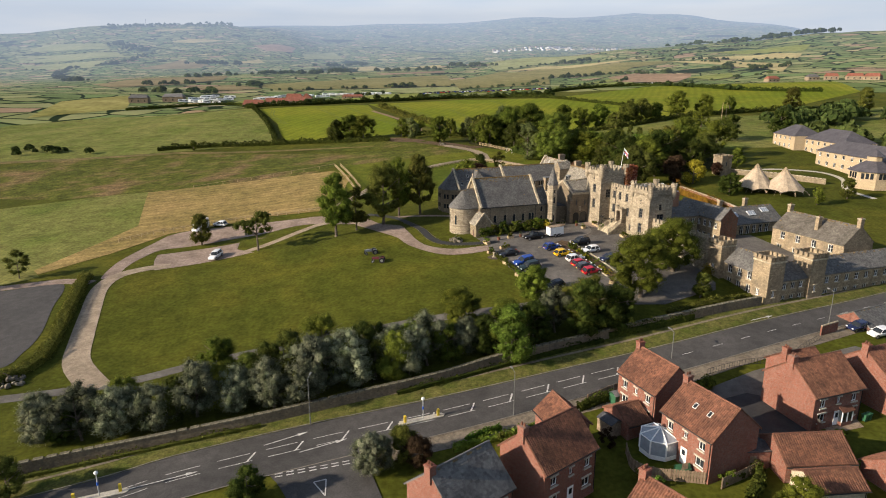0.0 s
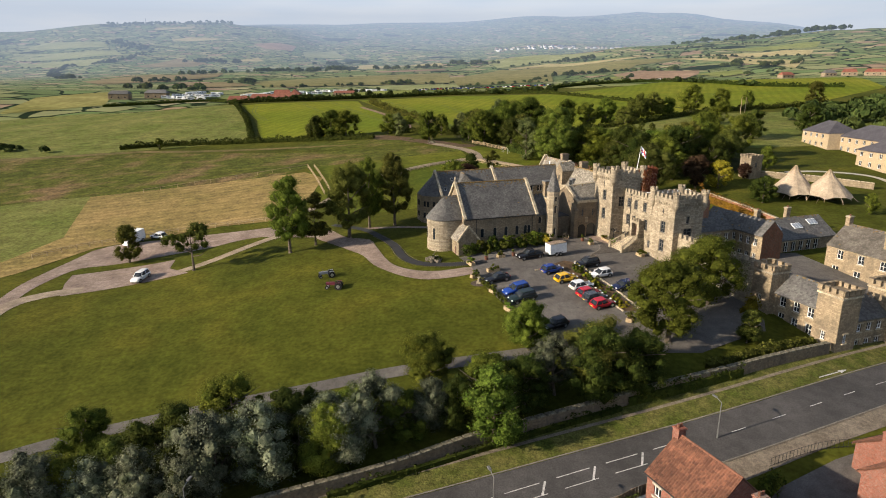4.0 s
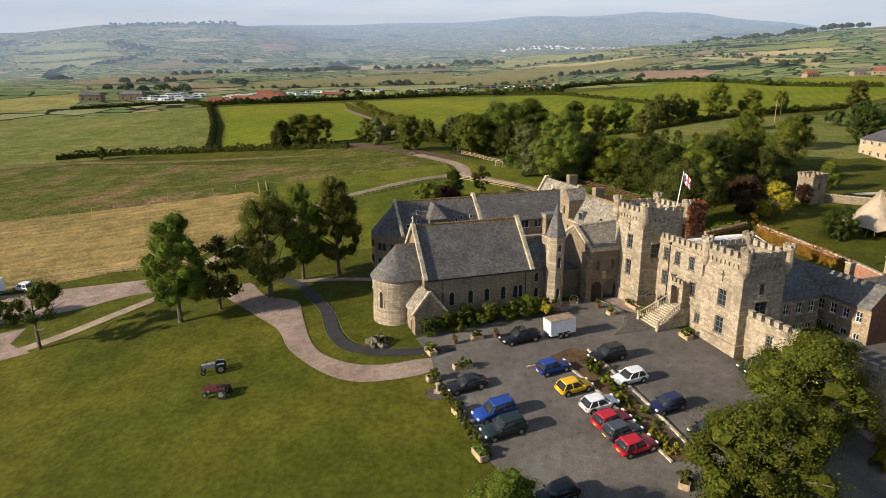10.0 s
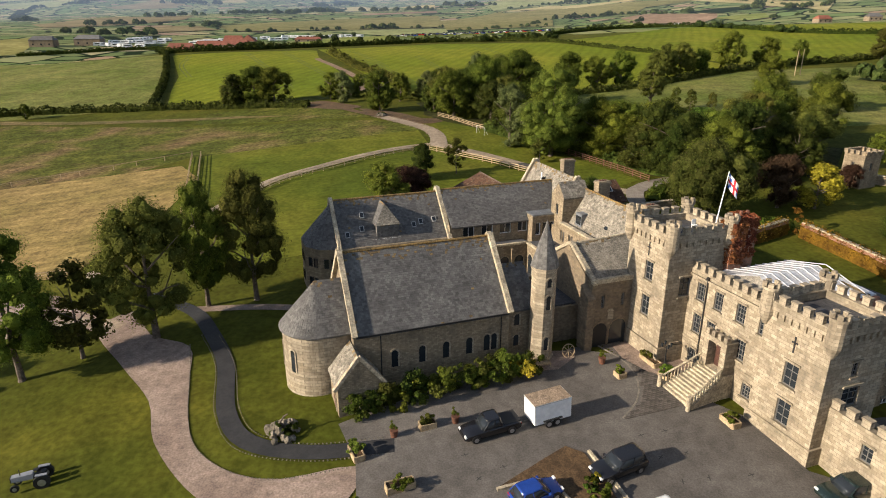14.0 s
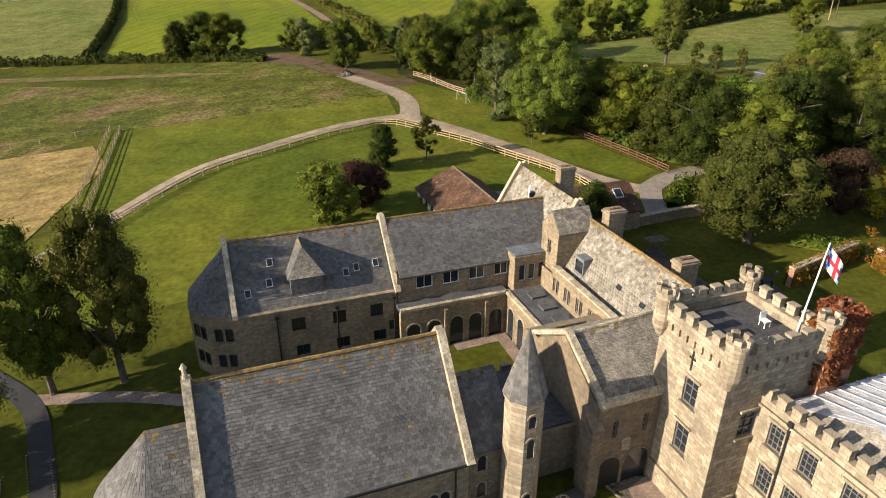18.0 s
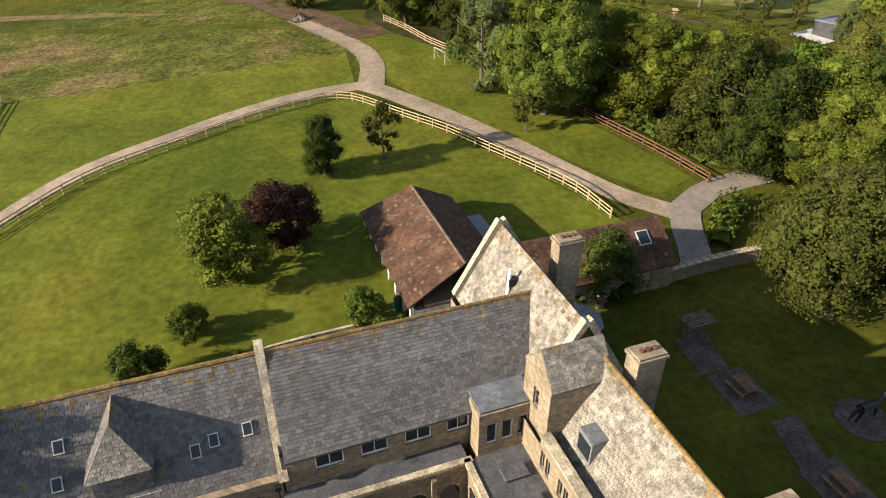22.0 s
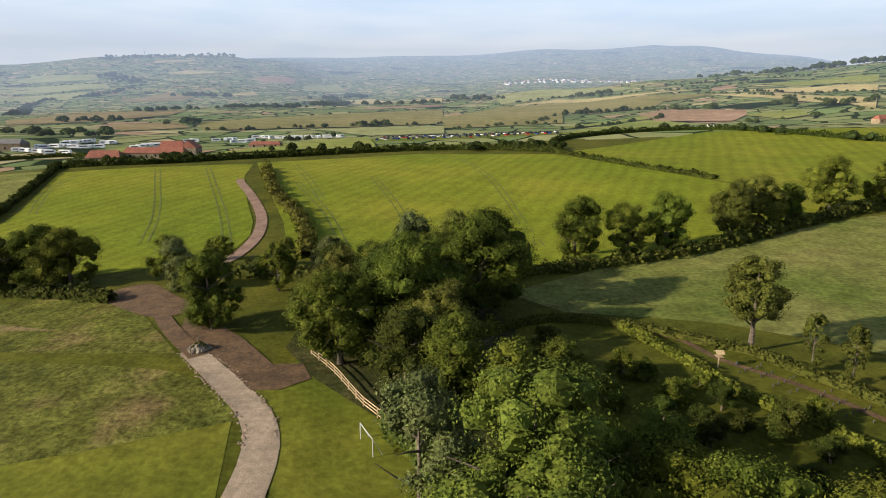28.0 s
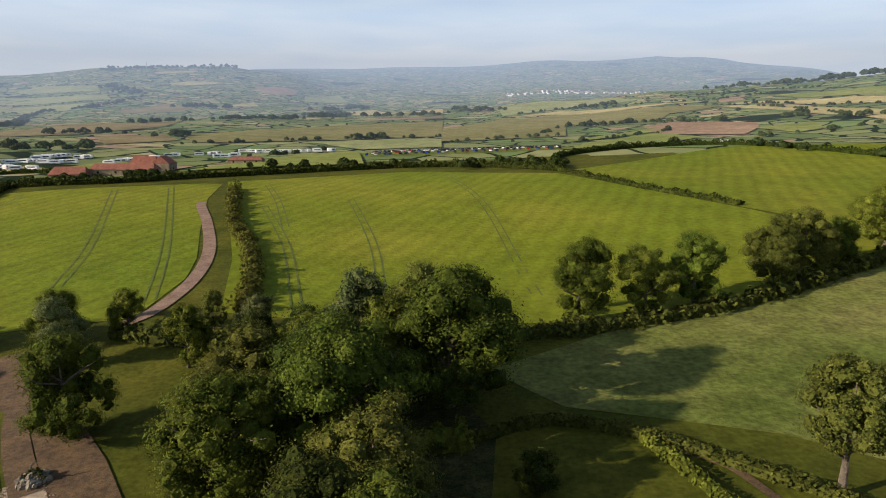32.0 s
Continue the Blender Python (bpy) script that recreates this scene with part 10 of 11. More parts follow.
# ---- hedges and distant trees ----
def hedge(name, pts, wide, tall, mat, label, dens=26, leaf=0.3, lump=0.35, seed=0, kind="stuff"):
    """A hedge as many small leaves on a lumpy bank along a line."""
    rng = np.random.default_rng(seed + int(abs(pts[0][0]) * 7))
    c = smooth_line(pts, 1.0)
    s = np.concatenate([[0], np.cumsum(np.linalg.norm(np.diff(c, axis=0), axis=1))])
    n = int(s[-1] * dens * (wide + 2 * tall) / 4)
    k = rng.uniform(0, s[-1], n)
    x, y = np.interp(k, s, c[:, 0]), np.interp(k, s, c[:, 1])
    t = np.gradient(c, axis=0)
    t /= np.linalg.norm(t, axis=1)[:, None]
    tx, ty = np.interp(k, s, t[:, 0]), np.interp(k, s, t[:, 1])
    ph = rng.uniform(0, 6, 4)
    amp = 1 + lump * (0.5 * np.sin(k * 0.5 + ph[0]) + 0.35 * np.sin(k * 1.3 + ph[1]) + 0.3 * np.sin(k * 2.9 + ph[2]))
    a = rng.uniform(0, math.pi, n)
    rad = rng.uniform(0.8, 1.05, n) * amp
    off = np.cos(a) * wide / 2 * rad
    zz = np.sin(a) ** 0.7 * tall * rad
    pos = np.stack([x - ty * off, y + tx * off, height(x, y) + zz], 1)
    nrm = np.stack([-ty * np.cos(a), tx * np.cos(a), np.sin(a)], 1) + rng.normal(size=(n, 3)) * 0.5
    nrm /= np.linalg.norm(nrm, axis=1)[:, None]
    u = np.cross(nrm, rng.normal(size=(n, 3)))
    u /= np.linalg.norm(u, axis=1)[:, None]
    b = np.cross(nrm, u)
    q = (leaf * rng.uniform(0.6, 1.3, n))[:, None]
    V = np.stack([pos - u * q, pos + b * q * 0.7, pos + u * q, pos - b * q * 0.7], 1).reshape(-1, 3)
    core = 0.62
    cv, cf = [], []
    zc = height(c[:, 0], c[:, 1])
    for i in range(len(c)):
        nn = np.array([-t[i, 1], t[i, 0]]) * wide / 2 * core
        cv += [(*(c[i] + nn), zc[i] - 0.2), (*(c[i] + nn * 0.8), zc[i] + tall * core), (*(c[i] - nn * 0.8), zc[i] + tall * core), (*(c[i] - nn), zc[i] - 0.2)]
    for i in range(len(c) - 1):
        for j in range(3):
            cf.append((len(V) + 4 * i + j, len(V) + 4 * i + j + 1, len(V) + 4 * i + 5 + j, len(V) + 4 * i + 4 + j))
    F = [tuple(r) for r in np.arange(len(V)).reshape(-1, 4)] + cf
    return tagged(new(name, pydata(name, np.concatenate([V, np.array(cv)]), F, mat)), label, "hedge", kind=kind)


IVYGOLD = foliage("rusty_creeper", (0.10, 0.055, 0.012), (0.24, 0.14, 0.018))
hedge("lane_hedge", [(-96, -33), (-91.6, -26), (-92.6, -18), (-96.8, -5.5), (-100.9, 6.5), (-103, 13)], 3.0, 1.7, LEAFOLIVE, "clipped olive green hedge beside the lane", 60, 0.17, 0.1)
bush(None, 46.0, 64.3, 1.0, 4.6, IVYGOLD, "tall brick pier smothered in rusty creeper", "creeper_pier", 3)
hedge("garden_hedge", [(40.2, 69.0), (43.5, 67.0), (46.8, 65.2)], 1.4, 1.9, LEAF, "clipped green garden hedge", 60, 0.16, 0.06)
hedge("wall_creeper", [(35.5, 59.6), (45.2, 64.8)], 1.7, 2.7, IVYGOLD, "rusty golden creeper over the garden wall", 50, 0.14, 0.12)
hedge("wall_creeper", [(46.9, 63.4), (50.0, 53.5), (53.0, 43.0)], 1.7, 2.7, IVYGOLD, "rusty golden creeper over the garden wall", 50, 0.14, 0.12)
hedge("wall_hedge", [(16, -18.6), (24, -15.4), (33.5, -11.6)], 1.6, 1.5, LEAFOLIVE, "ragged hedge along the roadside wall", 60, 0.18, 0.3)
hedge("wall_scrub", [(-76, -55.2), (-66, -51.6), (-57, -48.4), (-48, -45.4)], 1.0, 0.7, LEAFOLIVE, "weeds and ivy along the roadside wall", 30, 0.16, 0.7)
hedge("wall_scrub", [(-30, -38.8), (-20, -34.8), (-8, -29.9), (3, -25.8)], 1.0, 0.9, LEAFDARK, "weeds and ivy along the roadside wall", 30, 0.16, 0.7)
hedge("wall_scrub", [(4, -24.9), (12, -22.4), (20, -19.6)], 1.2, 1.7, LEAFDARK, "ivy grown over the roadside wall", 36, 0.18, 0.5)
hedge("topiary_hedge", [(27, -4), (29.5, -2), (30, 1)], 1.8, 1.7, LEAFYELLOW, "golden clipped shrubs below the lodge tower", 70, 0.16, 0.25)
hedge("field_hedge", [(-160, 183), (-143, 188), (-103, 187), (-61, 177), (-48, 172)], 2.6, 2.4, LEAFDARK, "overgrown hawthorn hedge between fields", 22, 0.36)
hedge("field_hedge", [(-156, 330), (-125, 252), (-105, 192)], 2.6, 2.2, LEAFDARK, "dense dark field hedge", 18, 0.4)
hedge("field_hedge", [(-66.8, 324.6), (-47, 268), (-33.6, 240), (-24.4, 214.8), (-20.2, 196)], 3.4, 2.6, LEAFOLIVE, "straggling hedge beside the farm track", 20, 0.4, 0.6)
hedge("field_hedge", [(-36, 186), (-20, 182), (0, 180), (21.5, 187.4), (43.1, 193.0), (68.0, 202.6), (114.9, 229.8), (190, 262)], 3.6, 2.2, LEAFOLIVE, "thick field hedge below the crop", 18, 0.42, 0.5)
hedge("field_hedge", [(54.5, 352), (74.9, 302), (92.1, 271)], 2.4, 1.7, LEAFDARK, "low hedge across the crop", 14, 0.45)
hedge("field_hedge", [(-160, 330), (-120, 340), (-87.1, 362), (-9.0, 392), (30, 380), (56, 352)], 3.2, 2.8, LEAFDARK, "hedge at the top of the crop", 14, 0.5, 0.5)
hedge("field_hedge", [(56, 356), (70, 428), (153.7, 455), (197.3, 364), (240, 330)], 3.0, 2.6, LEAFDARK, "hedge round the far crop", 12, 0.5)
hedge("garden_boundary_hedge", [(16.3, 157.9), (25.8, 161.8), (34.9, 158.2), (44.4, 149.8), (48.8, 146.4), (51.2, 142.0), (53.9, 138.4), (56.4, 135.0), (58.6, 131.3), (60.6, 127.0), (64.5, 118.5)], 1.6, 1.3, LEAFOLIVE, "clipped boundary hedge of the garden", 40, 0.22, 0.15)
hedge("inner_hedge", [(34.9, 157.6), (38.2, 148), (41.0, 139.8), (43.3, 134.4), (48.5, 128.7), (52.2, 122.1)], 1.4, 1.3, LEAF, "clipped inner hedge dividing the garden lawns", 40, 0.22, 0.15)
hedge("field_hedge", [(-269, 379), (-201, 424), (-160, 345)], 2.6, 2.2, LEAFDARK, "dense dark field hedge", 14, 0.5)
hedge("rear_border", [(4, 131), (9, 124), (16, 116), (20, 111)], 3.0, 2.4, LEAFDARK, "shaggy undergrowth at the wood's edge", 30, 0.3, 0.5)
hedge("undergrowth", [(22, 112), (30, 103), (36, 95), (46, 96), (58, 98)], 4.0, 2.0, LEAFDARK, "shaggy undergrowth below the wood", 26, 0.34, 0.6)
hedge("undergrowth", [(-2, 146), (4, 150), (10, 156), (17, 158)], 5.0, 2.4, LEAF, "shaggy undergrowth below the wood", 24, 0.36, 0.6)
hedge("drive_border", [(29.5, 79), (31.5, 83), (34, 86.5)], 3.0, 1.6, LEAF, "leafy border beside the drive", 50, 0.22, 0.4)
hedge("driveway_shrubs", [(-6, -45), (-16, -49.2), (-22, -51.5)], 1.2, 1.2, LEAFLIGHT, "low bright green roadside hedge", 60, 0.16, 0.2)
hedge("back_garden_hedge", [(10.5, -62), (13.5, -58), (14.4, -52)], 1.4, 1.5, LEAFDARK, "dark garden hedge between houses", 60, 0.18, 0.3)


def far_trees(name, pts, n, spread, tall, label, mat, seed):
    """A belt of far trees in one mesh: lumpy crowns of leaf patches."""
    rng = np.random.default_rng(seed)
    c = smooth_line(pts, 8.0) if len(pts) > 1 else np.array(pts, float)
    V = []
    for i in range(n):
        p = c[rng.integers(len(c))] + rng.normal(size=2) * spread
        h = tall * rng.uniform(0.55, 1.15)
        r = h * rng.uniform(0.42, 0.65)
        g = float(height(p[0], p[1])[0])
        m = 90
        q = rng.normal(size=(m, 3))
        q /= np.linalg.norm(q, axis=1)[:, None]
        q[:, 2] = np.abs(q[:, 2]) * 1.0 - 0.25
        pos = np.array([p[0], p[1], g + h * 0.42]) + q * np.array([r, r, h * 0.55]) * rng.uniform(0.75, 1.05, m)[:, None]
        nr = q + rng.normal(size=(m, 3)) * 0.35
        u = np.cross(nr, rng.normal(size=(m, 3)))
        u /= np.linalg.norm(u, axis=1)[:, None] + 1e-9
        b = np.cross(nr / np.linalg.norm(nr, axis=1)[:, None], u)
        s = r * rng.uniform(0.22, 0.4, m)[:, None]
        V.append(np.stack([pos - u * s, pos + b * s * 0.8, pos + u * s, pos - b * s * 0.8], 1).reshape(-1, 3))
    V = np.concatenate(V)
    return tagged(new(name, pydata(name, V, np.arange(len(V)).reshape(-1, 4), mat)), label, "trees", kind="stuff")


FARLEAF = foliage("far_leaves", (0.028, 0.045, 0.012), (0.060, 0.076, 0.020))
# far leaves take the painted haze too
paint_haze(FARLEAF)
BELTS = [
    ([(-631, 974), (-1092, 1719), (-1049, 1876), (-1042, 2080), (-1072, 2289)], 90, 8, 13),
    ([(-1333, 2518), (-1123, 2313)], 32, 22, 20),
    ([(-455, 1011), (-413, 1070), (-305, 1152)], 23, 8, 13),
    ([(-842, 1989), (-676, 1955)], 18, 16, 19),
    ([(-345, 1128), (-282, 1137), (-241, 1205), (-280, 1768)], 78, 8, 13),
    ([(-163, 1214), (-106, 1242), (-22, 1288)], 17, 9, 13),
    ([(-8, 1448), (89, 1311)], 18, 10, 15),
    ([(198, 1259), (275, 1244)], 8, 9, 14),
    ([(226, 823), (301, 776)], 9, 6, 11),
    ([(149, 856), (200, 846)], 8, 6, 11),
    ([(567, 1307), (636, 1302)], 8, 10, 15),
    ([(344, 768), (374, 781)], 8, 6, 11),
    ([(368, 699), (410, 702)], 8, 5, 11),
    ([(-426, 769), (-377, 781), (-339, 756)], 10, 6, 11),
    ([(-275, 709), (-268, 745)], 8, 5, 11),
    ([(-270, 543), (-269, 578)], 8, 5, 10),
    ([(-333, 566), (-285, 527)], 8, 5, 10),
    ([(-95, 708), (-60, 739)], 8, 5, 10),
    ([(-1553, 2883), (-1330, 3050), (-1061, 3178)], 64, 22, 20),
    ([(-392, 1944), (-299, 2084)], 18, 15, 18),
    ([(-372, 1657), (-317, 1807)], 17, 12, 16),
    ([(500, 1376), (560, 1350)], 14, 10, 14),
    ([(600, 1334), (640, 1314)], 12, 10, 13),
    ([(665, 1300), (770, 1240)], 26, 10, 17),
    ([(20, 386), (55, 378)], 14, 5, 7),
    ([(-160, 345), (-100, 362)], 10, 6, 6),
    ([(120, 150), (140, 130), (160, 110)], 14, 9, 13),
    ([(150, 190), (190, 200), (230, 190)], 20, 9, 13),
    ([(-240, 190), (-200, 186)], 8, 5, 6)]
for i, (pts, n, sp, tall) in enumerate(BELTS):
    far_trees("far_woods", pts, int(n * 1.5), sp, tall * 0.72, "belt of dark distant trees", FARLEAF, 500 + i)
# hedgerows between the far fields
HEDGEROWS = [
    ([(-1372, 1986), (-1070, 2065)], 34),
    ([(-1528, 2206), (-1215, 2264)], 35),
    ([(-1700, 2511), (-1378, 2521)], 35),
    ([(-1315, 2850), (-960, 2879), (-596, 3277)], 99),
    ([(-1288, 2474), (-959, 2347), (-650, 2190)], 77),
    ([(-223, 627), (-163, 672), (-6, 758)], 28),
    ([(-1236, 1795), (-1043, 1787)], 21),
    ([(-1273, 2661), (-1047, 2558), (-849, 2759)], 58),
    ([(-956, 2206), (-731, 2211)], 25),
    ([(-849, 2759), (-672, 2800), (-464, 2835)], 43),
    ([(-593, 2254), (-499, 2345), (-322, 2232)], 37),
    ([(71, 1167), (198, 1259), (313, 1167), (411, 1135), (489, 1151)], 54),
    ([(373, 1032), (406, 871), (387, 733)], 33),
    ([(404, 1009), (439, 910), (468, 795)], 24),
    ([(337, 1254), (488, 1238), (592, 1179)], 30),
    ([(100, 629), (194, 692), (215, 727)], 17),
    ([(72, 431), (130, 476), (163, 474)], 11),
    ([(241, 587), (306, 613), (362, 626)], 14),
    ([(97, 758), (147, 882), (226, 823)], 25),
    ([(-3, 661), (58, 706), (113, 710)], 14),
    ([(167, 467), (174, 401), (195, 363)], 12),
    ([(-96, 402), (-36, 401), (-8, 409)], 10),
    ([(-116, 479), (-82, 583)], 12)]
for i, (pts, n) in enumerate(HEDGEROWS):
    far_trees("far_hedgerow", pts, n, 1.5, 4.6, "thin dark hedgerow between distant fields", FARLEAF, 700 + i)


# ---- farm, caravans, parked cars in far fields ----
def farm_building(x, y, rot, long_, wide, eave, ridge, roof, wall, label):
    g = H(x, y)
    c = thing("farm_building", pose(x, y, g - 0.4, 0, 0, rot), label, "farm building", "farm buildings")
    part("wall", boxm(-long_ / 2, long_ / 2, -wide / 2, wide / 2, 0, eave), wall, c)
    for s in (-1, 1):
        bm = bmesh.new()
        q = [(-long_ / 2, s * (wide / 2 + 0.3), eave), (long_ / 2, s * (wide / 2 + 0.3), eave), (long_ / 2 - 1.5, 0, ridge), (-long_ / 2 + 1.5, 0, ridge)]
        slab(bm, q if s < 0 else q[::-1], 0.15)
        part("roof", bm, roof, c)
    for s in (-1, 1):
        bm = bmesh.new()
        q = [(s * long_ / 2, -wide / 2, eave), (s * long_ / 2, wide / 2, eave), (s * (long_ / 2 - 1.5), 0, ridge)]
        slab(bm, q if s > 0 else q[::-1], 0.1)
        part("gable", bm, roof, c)
    for k in range(3):
        part("window", boxm(-long_ / 3 + k * long_ / 3 - 0.5, -long_ / 3 + k * long_ / 3 + 0.5, -wide / 2 - 0.04, -wide / 2 + 0.02, 1.2, 2.3), GLASS, c)


FARMROOF = material("orange_pantile", (0.17, 0.062, 0.040), (0.25, 0.092, 0.058), 0.6, 0.85, 10, 0.2, fleck=0.3)
FARWHITE, FARCREAM, FARRED, FARGREY = plain("far_render", (0.62, 0.61, 0.58)), plain("far_stone", (0.42, 0.36, 0.27)), plain("far_tile", (0.26, 0.11, 0.07)), plain("far_slate", (0.14, 0.14, 0.15))
# far houses and mast carry haze in their material as well
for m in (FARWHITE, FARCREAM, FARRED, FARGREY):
    paint_haze(m)
for x, y, r, l, w, e, rd in ((-176, 402, 12, 17, 10, 3.0, 6.4), (-157, 411, 8, 25, 8, 3.2, 6.0), (-139, 397, 6, 17, 9, 3.0, 6.0), (-136, 416, 98, 13, 9, 4.2, 8.0), (-147, 419, 8, 14, 8, 4.4, 8.2), (-101, 438, 6, 18, 8, 2.6, 4.2)):
    farm_building(x, y, r, l, w, e, rd, FARMROOF, RUBBLE, "stone farm building with weathered orange pantile roof")
for x, y, r, l, w in ((-280, 428, 12, 15, 11), (-258, 446, 10, 17, 12)):
    farm_building(x, y, r, l, w, 4.5, 7.0, SLATE, DARKSTONE, "large grey-roofed farm barn among hedges")
for x, y, r, l, w in ((290, 502, 10, 12, 7), (318, 484, 0, 10, 7), (331, 476, -30, 12, 8), (345, 464, -40, 14, 8), (352, 450, -50, 13, 8)):
    farm_building(x, y, r, l, w, 3.4, 6.0, FARMROOF if l != 10 else SLATE, RUBBLE, "farmhouse with weathered red roof among fields")


def caravan_kind():
    bm = bmesh.new()
    prof = [(-3.2, 0.5), (3.0, 0.5), (3.3, 1.3), (2.9, 2.5), (-2.9, 2.6), (-3.2, 2.2)]
    lo, hi = [bm.verts.new((x, -1.15, z)) for x, z in prof], [bm.verts.new((x, 1.15, z)) for x, z in prof]
    bm.faces.new(lo)
    bm.faces.new(hi[::-1])
    for i in range(len(prof)):
        bm.faces.new((lo[(i + 1) % len(prof)], lo[i], hi[i], hi[(i + 1) % len(prof)]))
    w = bmesh.new()
    box(w, -2.2, 2.2, -1.18, -1.14, 1.5, 2.1)
    box(w, -2.2, 2.2, 1.14, 1.18, 1.5, 2.1)
    return mesh_of("shell", bm, WHITE), mesh_of("window_band", w, GLASS)


SHELL, BAND = caravan_kind()


def caravans(places):
    for x, y, rot in places:
        c = thing("caravan", pose(x, y, H(x, y), 0, 0, rot), "white touring caravan on grass", "caravan", "caravans in the field")
        part("shell", SHELL, None, c)
        part("window_band", BAND, None, c)
        w = part("wheel", car_meshes("hatch")["tyre"], None, c)
        w.matrix_local = Matrix.Translation((0, -1.1, 0.35))


_rng = random.Random(77)
_rows = [((-250, 440), (-215, 433), 8), ((-248, 455), (-216, 470), 10), ((-245, 476), (-238, 503), 8), ((-228, 490), (-221, 500), 4), ((-192, 466), (-188, 482), 7), ((-184, 475), (-180, 502), 8), ((-183, 523), (-176, 530), 3), ((-165, 535), (-158, 548), 4), ((-142, 508), (-138, 530), 6), ((-148, 566), (-119, 556), 8), ((-119, 560), (-76, 568), 12)]
caravans([(a[0] + (b[0] - a[0]) * k / n + _rng.uniform(-2.5, 2.5), a[1] + (b[1] - a[1]) * k / n + _rng.uniform(-3, 3), _rng.choice((10, 30, 100, 20)) + _rng.uniform(-12, 12)) for a, b, n in _rows for k in range(n)])
FARCAR = {}


def far_cars(places):
    for x, y, rot, col in places:
        if col not in FARCAR:
            b, g = bmesh.new(), bmesh.new()
            prism(b, [(-2.0, -0.85), (2.0, -0.85), (2.0, 0.85), (-2.0, 0.85)], 0.25, 0.85)
            prism(g, [(-1.7, -0.75), (0.9, -0.75), (0.9, 0.75), (-1.7, 0.75)], 0.85, 1.4)
            FARCAR[col] = (mesh_of("body", b, PAINT[col]), mesh_of("cabin", g, GLASS))
        c = thing("car", pose(x, y, H(x, y) + 0.1, 0, 0, rot), col + " car parked on a grass field", "car", "cars parked in the field")
        part("body", FARCAR[col][0], None, c)
        part("cabin", FARCAR[col][1], None, c)


far_cars([(-40 + 118 * (k % 26) / 26 + _rng.uniform(-1.5, 1.5), 470 + 14 * (k // 26) + 8 * (k % 26) / 26 + _rng.uniform(-2, 2), _rng.uniform(60, 110), _rng.choice(("white", "black", "grey", "white", "red", "blue", "grey", "navy"))) for k in range(104)])
for x, y in ((160.8, 458),):
    c = thing("field_hut", pose(x, y, H(x, y)), "small white hut at the field edge", "hut")
    part("wall", boxm(-1.6, 1.6, -1.2, 1.2, 0, 2.6), WHITE, c)
    part("roof", boxm(-1.8, 1.8, -1.4, 1.4, 2.6, 2.8), GREYPAINT, c)
for i in range(70):
    _a = _rng.random()
    x, y = 190 + 480 * _a + _rng.uniform(-25, 25), 2640 - 90 * _a + 110 * math.sin(3 * _a) + _rng.uniform(-75, 75)
    c = thing("village_house", pose(x, y, H(x, y) - 1, 0, 0, _rng.uniform(0, 90)), "far pale village house on a hillside", "house", "distant village")
    part("wall", boxm(-5, 5, -4, 4, 0, 6), _rng.choice((FARWHITE, FARCREAM, FARCREAM)), c)
    bm = bmesh.new()
    slab(bm, [(-5.3, -4.4, 5.8), (5.3, -4.4, 5.8), (5.3, 0, 9), (-5.3, 0, 9)], 0.2)
    slab(bm, [(5.3, 4.4, 5.8), (-5.3, 4.4, 5.8), (-5.3, 0, 9), (5.3, 0, 9)], 0.2)
    part("roof", bm, _rng.choice((FARRED, FARGREY, FARGREY)), c)


def mast(x, y, tall):
    c = thing("hilltop_mast", pose(x, y, H(x, y)), "slim mast on the far hill", "mast")
    part("column", tube(bmesh.new(), (0, 0, -2), (0, 0, tall), 1.4, 0.9, 8), FARGREY, c)


mast(-1390, 2960, 36)

# loose stones dug out along the upper track
_v, _f = [], []
_r = np.random.default_rng(31)
for x, y in smooth_line([(-8.6, 127.5), (-10.6, 132.4), (-15.8, 138.8), (-20.2, 143.8), (-24.6, 149.0)], 0.24):
    for sd in (-1, 1):
        if _r.random() < 0.75:
            px, py = x + sd * 1.35 + _r.normal(0, 0.22), y + sd * 1.1 + _r.normal(0, 0.22)
            g, q, k = H(px, py) + 0.1, _r.uniform(0.06, 0.17), len(_v)
            _v += [(px + q * a * _r.uniform(0.6, 1.2), py + q * b * _r.uniform(0.6, 1.2), g + q * c * _r.uniform(0.5, 1.0)) for a, b, c in ((-1, -1, -0.3), (1, -1, -0.3), (1, 1, -0.3), (-1, 1, -0.3), (-0.6, -0.6, 0.9), (0.6, -0.5, 1.0), (0.5, 0.6, 0.8), (-0.6, 0.5, 1.0))]
            _f += [(k + 4, k + 5, k + 6, k + 7), (k, k + 1, k + 5, k + 4), (k + 1, k + 2, k + 6, k + 5), (k + 2, k + 3, k + 7, k + 6), (k + 3, k, k + 4, k + 7)]
tagged(new("track_rubble", pydata("track_rubble", np.array(_v), _f, PAVING)), "loose pale rubble stones along the dug track", "rubble", kind="stuff")

# wheel lines in the crops
for pts in ([(-92, 328), (-56, 246), (-39, 203)], [(-111, 324), (-76, 248), (-63, 214)], [(-46, 292), (-26, 244), (-12, 200)], [(-20, 300), (-5, 244), (2, 205)], [(-137, 313), (-130, 283), (-114, 250)], [(10, 350), (22, 290), (30, 210)], [(-58, 335), (-44, 300), (-31, 262)]):
    for sd in (-0.9, 0.9):
        ribbon("wheel_line", pts, 0.38, WHEELLINE, "dark wheel line through the crop", 0.16, 6, sd, "track")

